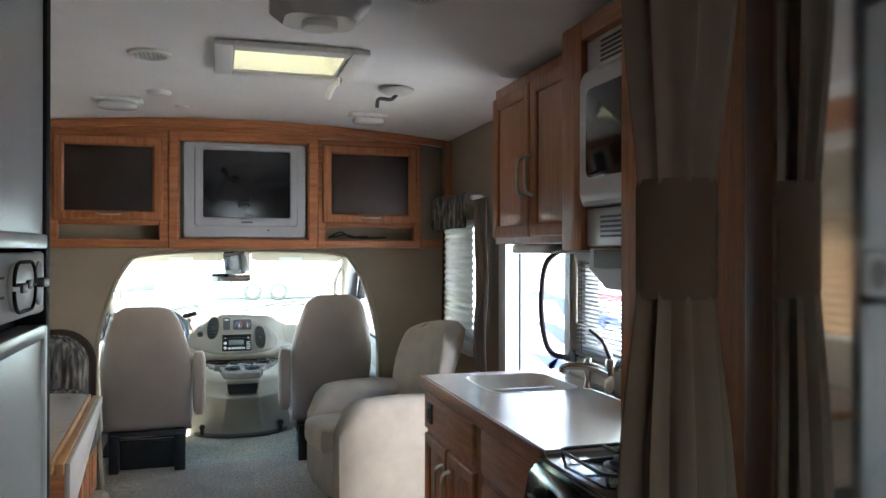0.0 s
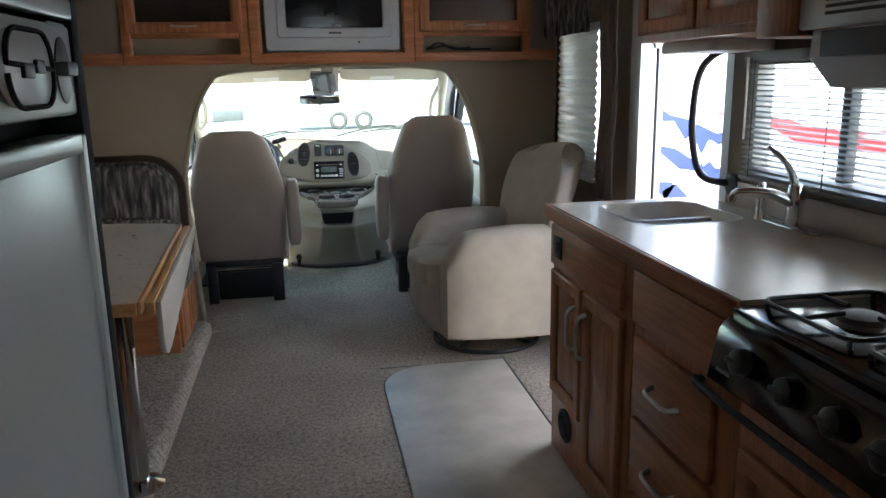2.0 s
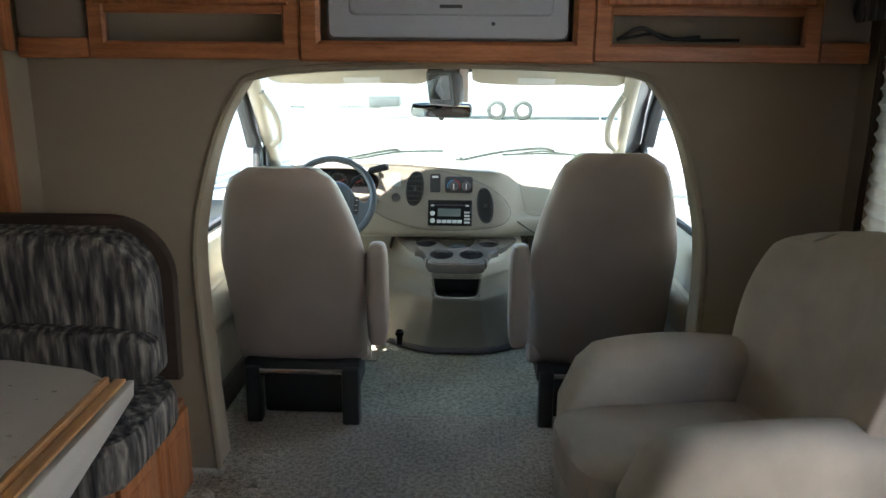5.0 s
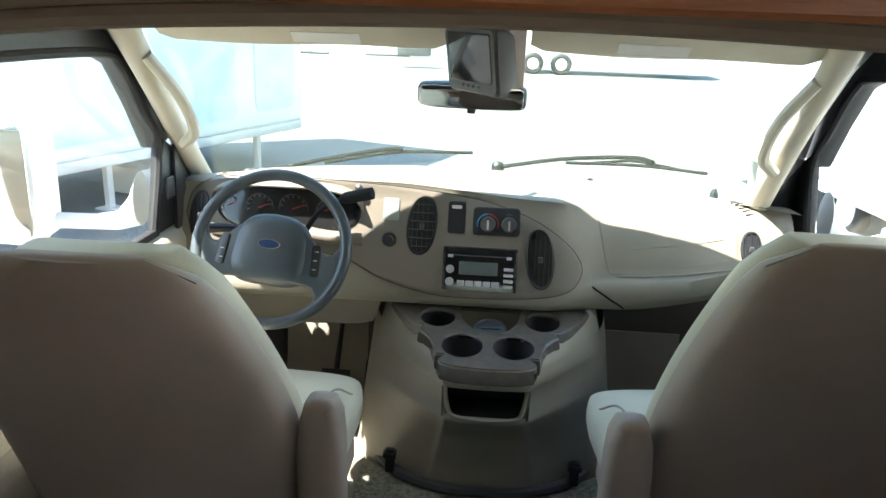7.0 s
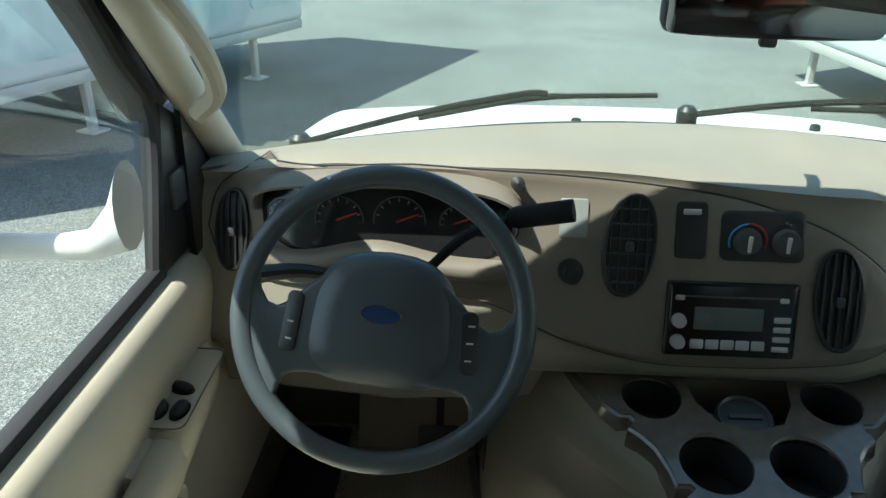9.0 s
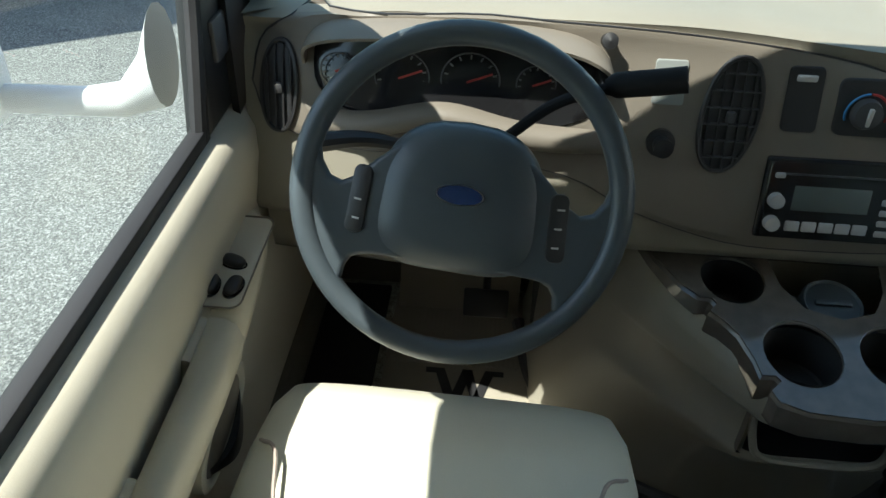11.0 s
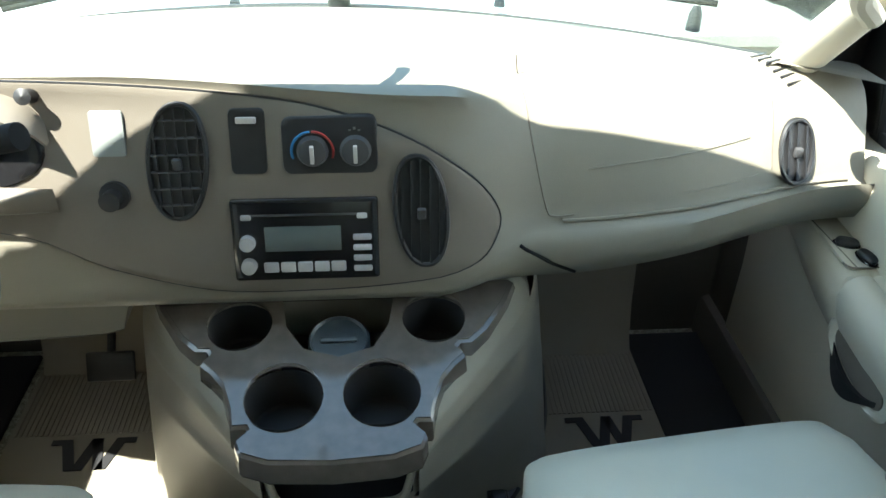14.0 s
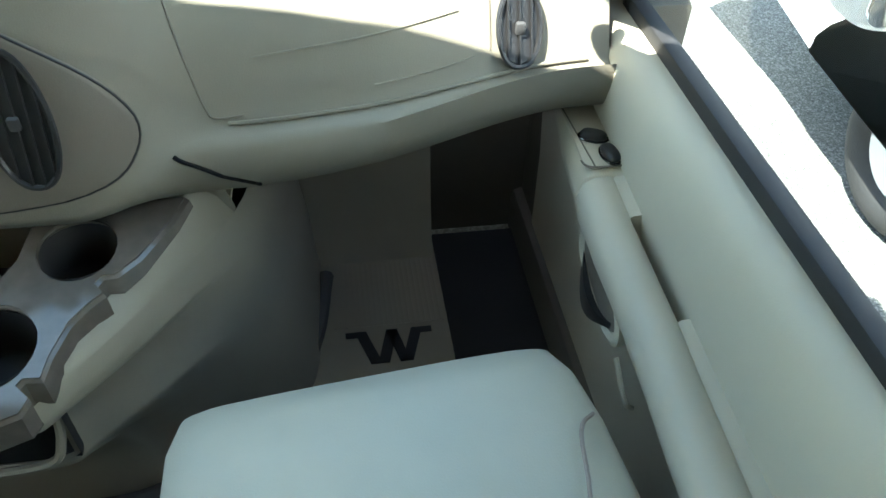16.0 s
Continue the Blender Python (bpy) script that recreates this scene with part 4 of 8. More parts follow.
def sink_base():
    t = thing("sink_cabinet", "cherry sink base cabinet with two panel doors", "cabinet", (KX, 1.45, 0), "kitchen base cabinets")
    part("body", merge(box(KX, XR - 0.005, 1.115, 1.80, 0.0, 0.76, 0.003), box(KX, KX + 0.02, 1.115, 1.80, 0.761, 0.885, 0.002), box(KX + 0.021, XR - 0.005, 1.78, 1.80, 0.761, 0.885, 0.002)), M_WOOD, t)
    part("drawer_front", box(KX - 0.018, KX, 1.17, 1.785, 0.72, 0.865, 0.006), M_WOODY, t)
    panel_door_x(t, KX, 1.48, 1.775, 0.24, 0.70, hz=0.56, hy=1.51)
    panel_door_x(t, KX, 1.16, 1.455, 0.08, 0.70, hz=0.56, hy=1.42)
    sw = part("switch_plate", box(KX - 0.026, KX - 0.018, 1.655, 1.735, 0.755, 0.835, 0.004), M_BLACK, t, "black switch plate")
    part("rocker", box(KX - 0.032, KX - 0.026, 1.68, 1.71, 0.775, 0.815, 0.003), M_DKGREY, sw)
    v = part("furnace_vent", lathe([(0.06, 0.0), (0.062, 0.008), (0.05, 0.012), (0.046, 0.004)], pose(KX, 1.64, 0.15, 0, -90, 0), 24), M_DKGREY, t, "round dark floor vent")
    for k in range(5):
        part("slat", box(KX - 0.012, KX - 0.004, 1.60, 1.68, 0.118 + 0.016 * k, 0.122 + 0.016 * k, 0), M_DKGREY, v)


def drawer_base():
    t = thing("drawer_cabinet", "cherry drawer cabinet with bowed nickel pulls", "cabinet", (KX, 0.85, 0), "kitchen base cabinets")
    part("body", box(KX, XR - 0.005, 0.585, 1.108, 0.0, 0.885, 0.003), M_WOOD, t)
    part("top_panel", box(KX - 0.014, KX, 0.60, 1.095, 0.72, 0.865, 0.006), M_WOODY, t)
    for z0, z1 in ((0.47, 0.69), (0.24, 0.455), (0.05, 0.225)):
        d = part("drawer", box(KX - 0.02, KX, 0.66, 1.07, z0, z1, 0.007), M_WOODY, t)
        part("handle", handle_bow((KX - 0.02, 0.80, (z0 + z1) / 2 + 0.01), (KX - 0.02, 0.94, (z0 + z1) / 2 + 0.01), (-0.032, 0, -0.006), 0.007), M_NICKEL, d, "bowed brushed nickel pull")


def stove_base():
    t = thing("oven_cabinet", "cherry cabinet front under the cooktop", "cabinet", (KX, 0.25, 0), "kitchen base cabinets")
    part("body", box(KX, XR - 0.005, -0.02, 0.58, 0.0, 0.74, 0.003), M_WOOD, t)
    panel_door_x(t, KX, 0.02, 0.55, 0.06, 0.62, mat=M_WOODY)


sink_base()
drawer_base()
stove_base()


def countertop():
    z0, z1 = 0.887, 0.925
    hole = rounded(0.83, 1.19, 1.36, 1.76, 0.07, 6)
    outl = [(KX - 0.012, 0.585), (KX - 0.012, 1.825), (XR - 0.003, 1.825), (XR - 0.003, 0.585)]
    bm = bmesh.new()
    edges = []
    for lp in (outl, hole):
        vs = [bm.verts.new((a, b, z1)) for a, b in lp]
        edges += [bm.edges.new((vs[i], vs[(i + 1) % len(vs)])) for i in range(len(vs))]
    bmesh.ops.triangle_fill(bm, use_beauty=True, use_dissolve=False, edges=edges)
    r = bmesh.ops.extrude_face_region(bm, geom=bm.faces[:])
    bmesh.ops.translate(bm, vec=(0, 0, z0 - z1), verts=[v for v in r["geom"] if isinstance(v, bmesh.types.BMVert)])
    bmesh.ops.recalc_face_normals(bm, faces=bm.faces[:])
    t = thing("countertop", "beige laminate worktop with a cherry front edge", "countertop", (1.0, 1.2, z0))
    part("slab", bm, M_COUNTER, t, smooth=20)
    part("edge", merge(box(KX - 0.026, KX - 0.0125, 0.585, 1.838, z0 - 0.012, z1 - 0.001, 0.004), box(KX - 0.0125, XR - 0.01, 1.8255, 1.839, z0 - 0.012, z1 - 0.001, 0.004)), M_WOODY, t, "cherry edge band")
    part("backsplash", box(XR - 0.016, XR - 0.002, 0.59, 1.66, z1, z1 + 0.085, 0.003), M_COUNTER, t)
    s = thing("kitchen_sink", "moulded ivory kitchen sink set in the worktop", "sink", (0.98, 1.47, 0.80))
    rings = []
    for d, z, rr in ((-0.004, z1 + 0.001, 0.072), (0.0, z1 + 0.0025, 0.07), (0.006, z1 + 0.001, 0.068), (0.012, z1 - 0.008, 0.065), (0.03, z1 - 0.11, 0.06), (0.06, z1 - 0.14, 0.05)):
        rings.append([(p[0], p[1], z) for p in rounded(0.83 + d, 1.19 - d, 1.36 + d, 1.76 - d, rr, 6)])
    bm = loft(rings, caps=False)
    bm.faces.new([v for v in list(bm.verts)[-28:]])
    part("basin", bm, M_SINK, s)
    part("divider", box(0.86, 1.16, 1.535, 1.555, z1 - 0.11, z1 - 0.02, 0.008), M_SINK, s)
    part("drain", lathe([(0.0, 0.002), (0.03, 0.002), (0.035, 0.0)], Matrix.Translation((1.0, 1.45, z1 - 0.139)), 20), M_CHROME, s)


countertop()


def faucet():
    z = 0.925
    t = thing("faucet", "chrome single-lever kitchen faucet", "faucet", (1.215, 1.30, z))
    part("base_plate", prism(rounded(1.19, 1.245, 1.16, 1.42, 0.027), "z", z, z + 0.014, 0.004), M_CHROME, t)
    part("body", lathe([(0.026, 0.0), (0.024, 0.05), (0.027, 0.09), (0.02, 0.12), (0.0, 0.125)], Matrix.Translation((1.217, 1.29, z + 0.012)), 20), M_CHROME, t)
    part("spout", tube([(1.217, 1.29, z + 0.07), (1.15, 1.30, z + 0.105), (1.06, 1.33, z + 0.11), (1.04, 1.335, z + 0.085)], lambda k: 0.017 - 0.005 * k, 12), M_CHROME, t)
    part("lever", tube([(1.217, 1.29, z + 0.12), (1.20, 1.32, z + 0.19), (1.165, 1.36, z + 0.235)], lambda k: 0.013 - 0.006 * k, 10), M_CHROME, t)
    part("side_sprayer", lathe([(0.02, 0.0), (0.014, 0.03), (0.019, 0.09), (0.012, 0.11), (0.0, 0.112)], pose(1.19, 1.415, z + 0.012, 0, 0, 0), 16), M_CHROME, t)
    t.location.y -= 0.10


faucet()


def cooktop():
    z = 0.905
    t = thing("cooktop", "black gas cooktop with cast wire grates", "stove", (0.95, 0.28, 0.74))
    part("body", merge(box(KX - 0.03, XR - 0.01, -0.02, 0.578, 0.745, z - 0.012, 0.006), box(KX - 0.035, XR - 0.01, -0.02, 0.582, z - 0.012, z + 0.012, 0.008)), M_BLACKGLOSS, t)
    fas = prism([(KX - 0.03, 0.76), (KX - 0.085, 0.775), (KX - 0.065, 0.875), (KX - 0.045, 0.898), (KX - 0.03, 0.90)], "y", -0.02, 0.575, 0.003)
    part("control_fascia", fas, M_BLACKGLOSS, t)
    for y in (0.09, 0.20, 0.32, 0.46):
        k = part("knob", lathe([(0.026, 0.0), (0.024, 0.02), (0.018, 0.024), (0.0, 0.024)], pose(KX - 0.076, y, 0.845, 0, -80, 0), 18), M_BLACK, t)
        part("pointer", moved(box(-0.004, 0.004, -0.02, 0.02, 0.022, 0.032, 0.002), pose(KX - 0.076, y, 0.845, 0, -80, 0)), M_DKGREY, k)
    part("label", box(KX - 0.0835, KX - 0.081, 0.50, 0.545, 0.80, 0.806, 0.0), M_WHITE, t, "small pale lettering bar")
    part("rail", tube([(KX - 0.085, 0.585, 0.765), (KX - 0.105, 0.57, 0.76), (KX - 0.105, 0.30, 0.758), (KX - 0.105, 0.0, 0.758)], 0.008), M_BLACK, t)
    zz = z + 0.03
    for (y0, y1) in ((0.02, 0.27), (0.30, 0.555)):
        for (x0, x1) in ((KX + 0.01, 0.965), (0.99, 1.25)):
            cx, cy = (x0 + x1) / 2, (y0 + y1) / 2
            bits = [tube([(p[0], p[1], zz) for p in rounded(x0, x1, y0, y1, 0.03, 3)] + [(rounded(x0, x1, y0, y1, 0.03, 3)[0][0], rounded(x0, x1, y0, y1, 0.03, 3)[0][1], zz)], 0.005, 6, curved=False)]
            for dx, dy in ((1, 0), (-1, 0), (0, 1), (0, -1)):
                bits.append(cyl((cx + dx * (x1 - x0) / 2, cy + dy * (y1 - y0) / 2, zz), (cx + dx * 0.04, cy + dy * 0.04, zz + 0.004), 0.005, 6))
            for px, py in ((x0 + 0.01, y0 + 0.01), (x1 - 0.01, y1 - 0.01), (x0 + 0.01, y1 - 0.01), (x1 - 0.01, y0 + 0.01)):
                bits.append(cyl((px, py, zz), (px, py, z + 0.01), 0.005, 6))
            part("grate", merge(*bits), M_IRON, t)
            part("burner", lathe([(0.06, 0.0), (0.045, 0.006), (0.04, 0.016), (0.03, 0.02), (0.0, 0.02)], Matrix.Translation((cx, cy, z + 0.011)), 22), M_DKGREY, t)


cooktop()


def upper_cabinet():
    X = 1.0
    t = thing("upper_cabinet", "cherry wall cabinet with two panel doors", "cabinet", (X, 1.39, 1.475))
    part("body", box(X, XR - 0.003, 0.972, 1.80, 1.475, 2.13, 0.004), M_WOOD, t)
    panel_door_x(t, X, 1.40, 1.785, 1.50, 2.085, hz=1.73, hy=1.43)
    panel_door_x(t, X, 0.99, 1.385, 1.50, 2.085, hz=1.73, hy=1.355)
    l = thing("under_cabinet_light", "flat white light under the wall cabinet", "light", (1.17, 1.6, 1.44))
    part("housing", prism(rounded(1.06, 1.28, 1.42, 1.78, 0.03), "z", 1.437, 1.474, 0.008), M_WHITE, l)


upper_cabinet()


def microwave():
    X = 0.945
    c = thing("microwave_cabinet", "cherry bay round the built-in microwave", "cabinet", (X, 0.6, 1.45))
    part("side_panel", box(X - 0.03, XR - 0.003, 0.835, 0.968, 1.45, 2.145, 0.004), M_WOOD, c)
    part("top_panel", box(X - 0.03, XR - 0.003, 0.24, 0.835, 2.085, 2.145, 0.004), M_WOODY, c)
    part("side_panel", box(X - 0.03, XR - 0.003, 0.20, 0.24, 1.45, 2.145, 0.004), M_WOOD, c)
    t = thing("microwave", "grey built-in microwave oven with slotted vents", "microwave", (X, 0.6, 1.46))
    y0, y1 = 0.243, 0.832
    part("trim_kit", box(X - 0.012, X + 0.01, y0, y1, 1.462, 1.575, 0.006), M_APPL, t)
    part("trim_kit", box(X - 0.012, X + 0.01, y0, y1, 1.985, 2.08, 0.006), M_APPL, t)
    part("case", box(X + 0.012, XR - 0.01, y0 + 0.01, y1 - 0.01, 1.47, 2.08, 0), M_DKGREY, t)
    rings = [[(x, p[0], p[1]) for p in rounded(y0 + k, y1 - k, 1.58 + k, 1.98 - k, 0.03)] for x, k in ((X + 0.01, 0), (X - 0.03, 0.0), (X - 0.042, 0.014))]
    part("door", loft(rings), M_APPL, t)
    part("window", prism(rounded(y0 + 0.19, y1 - 0.06, 1.66, 1.92, 0.03), "x", X - 0.0465, X - 0.042, 0.001), M_BLACKGLOSS, t, "dark door window")
    part("control_panel", prism(rounded(y0 + 0.03, y0 + 0.16, 1.63, 1.95, 0.01), "x", X - 0.046, X - 0.042, 0.001), M_DKGREY, t)
    for zc, n in ((1.52, 5), (2.032, 5)):
        for k in range(n):
            part("vent_slot", box(X - 0.014, X - 0.0115, y0 + 0.27, y1 - 0.09, zc - 0.032 + 0.014 * k, zc - 0.025 + 0.014 * k, 0), M_BLACK, t)
    h = thing("range_hood", "white range hood under the microwave", "hood", (X, 0.6, 1.34))
    part("shell", prism([(X - 0.07, 1.455), (X - 0.075, 1.40), (X - 0.02, 1.34), (XR - 0.03, 1.31), (XR - 0.03, 1.455)], "y", 0.24, 0.70, 0.006), M_APPL, h)
    part("control_strip", box(X - 0.0785, X - 0.0745, 0.32, 0.66, 1.403, 1.452, 0.002), M_DKGREY, h)


microwave()


def kitchen_window():
    y0, y1, z0, z1, _ = KWIN
    t = thing("window_kitchen", "kitchen window with half-open slatted blind", "window", (XR, 0.93, z0), kind="structure")
    part("window_frame", merge(box(XR - 0.012, XR + 0.05, y0 - 0.015, y0 + 0.025, z0, z1, 0.004), box(XR - 0.012, XR + 0.05, y1 - 0.025, y1 + 0.015, z0, z1, 0.004), box(XR - 0.012, XR + 0.05, y0 + 0.025, y1 - 0.025, z0 - 0.015, z0 + 0.025, 0.004), box(XR - 0.012, XR + 0.05, y0 + 0.025, y1 - 0.025, z1 - 0.025, z1 + 0.015, 0.004)), M_BLIND, t)
    part("mullion", box(XR + 0.01, XR + 0.045, 1.12, 1.155, z0 + 0.02, z1 - 0.02, 0.003), M_DKGREY, t)
    g = part("pane", box(XR + 0.028, XR + 0.032, y0 + 0.02, y1 - 0.02, z0 + 0.02, z1 - 0.02, 0), M_GLASS, t)
    g.visible_shadow = False
    b = thing("window_blind", "grey slatted venetian blind, slats level", "blind", (XR - 0.03, 0.93, z1))
    part("head_rail", box(XR - 0.05, XR - 0.02, y0, y1, z1 - 0.012, z1 + 0.018, 0.003), M_BLIND, b)
    for k in range(23):
        z = z0 + 0.012 + 0.0165 * k
        part("slat", moved(box(-0.012, 0.012, y0 + 0.01, y1 - 0.008, -0.0006, 0.0006, 0), pose(XR - 0.033, 0, z, 0, -9, 0)), M_BLIND, b, smooth=0)
    part("bottom_rail", box(XR - 0.046, XR - 0.022, y0 + 0.005, y1 - 0.005, z0 - 0.012, z0 + 0.002, 0.003), M_BLIND, b)
    for y in (0.62, 1.135, 1.50):
        part("ladder_cord", box(XR - 0.0465, XR - 0.0455, y - 0.002, y + 0.002, z0, z1, 0), M_DKGREY, b)
    part("wand", cyl((XR - 0.055, 1.525, z1), (XR - 0.055, 1.525, z1 - 0.26), 0.004, 8), M_WHITE, b)


kitchen_window()

# ---- refrigerator and wardrobe wall on the left ----
FX = -0.45


def refrigerator():
    y0, y1 = -0.31, 0.36
    t = thing("refrigerator", "grey two-door refrigerator with black frame and control strip", "refrigerator", (FX, 0.02, 0.05))
    part("body", box(XL, FX - 0.05, y0 + 0.005, y1 - 0.002, 0.05, 2.12, 0.004), M_MATTBLACK, t)
    part("side_trim", merge(box(FX - 0.05, FX + 0.006, y1 - 0.035, y1, 0.06, 2.12, 0.006), box(FX - 0.05, FX + 0.004, y0, y0 + 0.035, 0.06, 2.12, 0.006)), M_MATTBLACK, t, "black edge trim")
    d1 = part("door", box(FX - 0.045, FX, y0 + 0.037, y1 - 0.037, 0.10, 1.31, 0.006), M_FRIDGE, t)
    part("door_edge", merge(box(FX - 0.01, FX + 0.008, y1 - 0.055, y1 - 0.037, 0.10, 1.31, 0.004), box(FX - 0.01, FX + 0.008, y0 + 0.037, y1 - 0.055, 1.285, 1.312, 0.004)), M_FRIDGE, d1, "pale bevelled door edge")
    d2 = part("freezer_door", box(FX - 0.045, FX, y0 + 0.037, y1 - 0.037, 1.46, 2.08, 0.006), M_FRIDGE, t)
    part("door_edge", box(FX - 0.01, FX + 0.008, y0 + 0.037, y1 - 0.037, 1.452, 1.478, 0.004), M_FRIDGE, d2, "pale bevelled door edge")
    p = part("control_strip", box(FX - 0.04, FX + 0.002, y0 + 0.037, y1 - 0.037, 1.335, 1.445, 0.005), M_FRIDGE, t, "grey control strip")
    part("escutcheon", prism(rounded(0.06, 0.20, 1.35, 1.43, 0.035), "x", FX + 0.002, FX + 0.012, 0.004), M_FRIDGE, p)
    part("escutcheon_rim", tube([(FX + 0.013, a, b) for a, b in rounded(0.06, 0.20, 1.35, 1.43, 0.035)] + [(FX + 0.013, 0.2, 1.39)], 0.003, 6, curved=False), M_MATTBLACK, p)
    part("button", box(FX + 0.011, FX + 0.017, 0.10, 0.13, 1.38, 1.395, 0.002), M_BLACK, p)
    part("button", box(FX + 0.011, FX + 0.017, 0.14, 0.165, 1.385, 1.40, 0.002), M_BLACK, p)
    part("latch_pocket", prism(ellipse(0.275, 1.39, 0.028, 0.04), "x", FX + 0.001, FX + 0.004, 0.001), M_BLACK, p)
    part("latch", merge(prism(rounded(0.235, 0.315, 1.335, 1.447, 0.015), "x", FX - 0.002, FX + 0.0015, 0.001)), M_FRIDGE, p)
    part("latch_lever", box(FX, FX + 0.02, 0.24, 0.28, 1.383, 1.40, 0.004), M_BLACK, p)
    for z in (1.455, 1.32):
        part("hinge", merge(box(FX - 0.02, FX + 0.02, y0 + 0.02, y0 + 0.075, z - 0.024, z + 0.024, 0.003), cyl((FX + 0.016, y0 + 0.035, z - 0.032), (FX + 0.016, y0 + 0.035, z + 0.032), 0.011, 12)), M_MATTBLACK, t, "black door hinge")
    for k in range(2):
        part("strip_line", box(FX + 0.0015, FX + 0.003, y0 + 0.06, 0.045, 1.375 + 0.03 * k, 1.379 + 0.03 * k, 0), M_BLACK, p)
    structure("trim_fridge_filler", box(XL, FX - 0.02, y0, y1, 2.12, 2.20, 0.003), M_WOODY, "cherry filler over the refrigerator")


refrigerator()


def wardrobe():
    t = thing("wardrobe", "tall cherry wardrobe with a panel door", "wardrobe", (FX, -0.8, 0.0))
    part("body", box(XL, FX - 0.022, -2.2, -0.315, 0.0, 2.15, 0.003), M_WOOD, t)
    d = panel_door_x(t, FX - 0.022, -0.90, -0.32, 0.12, 2.08, out=1)
    part("handle", handle_bow((FX, -0.348, 1.17), (FX, -0.348, 0.95), (0.05, 0, 0), 0.011), M_NICKEL, d, "bowed brushed nickel pull")


wardrobe()

# ---- partition with a mirror, and the tied curtain ----
structure("wall_kitchen_end", box(0.56, XR, -0.50, -0.03, 0.0, 2.2, 0), M_WOOD, "cherry partition at the end of the kitchen", 0)
structure("trim_partition", box(0.506, 0.565, -0.484, -0.43, 0.0, 2.18, 0.006), wood("dark_stained_jamb", (0.035, 0.014, 0.008), (0.07, 0.03, 0.016), "z"), "dark stained door jamb")
structure("wall_mirror_back", box(0.515, 0.58, YB, -0.485, 0.0, 2.2, 0), M_WOOD, "cherry wall beside the passage", 0)
solid("wall_mirror", box(0.507, 0.5145, -1.6, -0.490, 0.06, 2.12, 0), M_MIRROR, "tall frameless mirror on the passage wall", "mirror", smooth=0)


def tied_curtain():
    t = thing("privacy_curtain", "beige passage curtain gathered by a wide tieback", "curtain", (0.44, -0.45, 0.02))
    m = pose(0.420, -0.412, 0, 0, 0, -40)

    def bunch(z):
        k = 0.064 - 0.026 * math.exp(-((z - 1.47) / 0.22) ** 2) + 0.03 * max(0.0, (1.1 - z) / 1.1)
        return k
    rings = []
    for j in range(60):
        z = 0.03 + (2.16 - 0.03) * j / 59
        r = bunch(z)
        ring = []
        for i in range(72):
            a = 2 * math.pi * i / 72
            f = 1 + 0.20 * math.sin(9 * a + 0.8 * math.sin(2.2 * z)) + 0.07 * math.sin(17 * a + 1.5 * z)
            ring.append(m @ Vector((r * f * math.cos(a), 0.72 * r * f * math.sin(a), z)))
        rings.append(ring)
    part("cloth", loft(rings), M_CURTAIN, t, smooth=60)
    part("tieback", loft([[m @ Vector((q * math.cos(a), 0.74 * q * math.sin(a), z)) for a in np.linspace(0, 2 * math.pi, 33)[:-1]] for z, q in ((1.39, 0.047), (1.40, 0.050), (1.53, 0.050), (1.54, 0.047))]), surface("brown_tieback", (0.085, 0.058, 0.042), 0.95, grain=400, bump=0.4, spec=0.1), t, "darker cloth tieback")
    part("snap", cyl((0.384, -0.462, 0.86), (0.374, -0.473, 0.86), 0.011, 12), M_NICKEL, t)


tied_curtain()

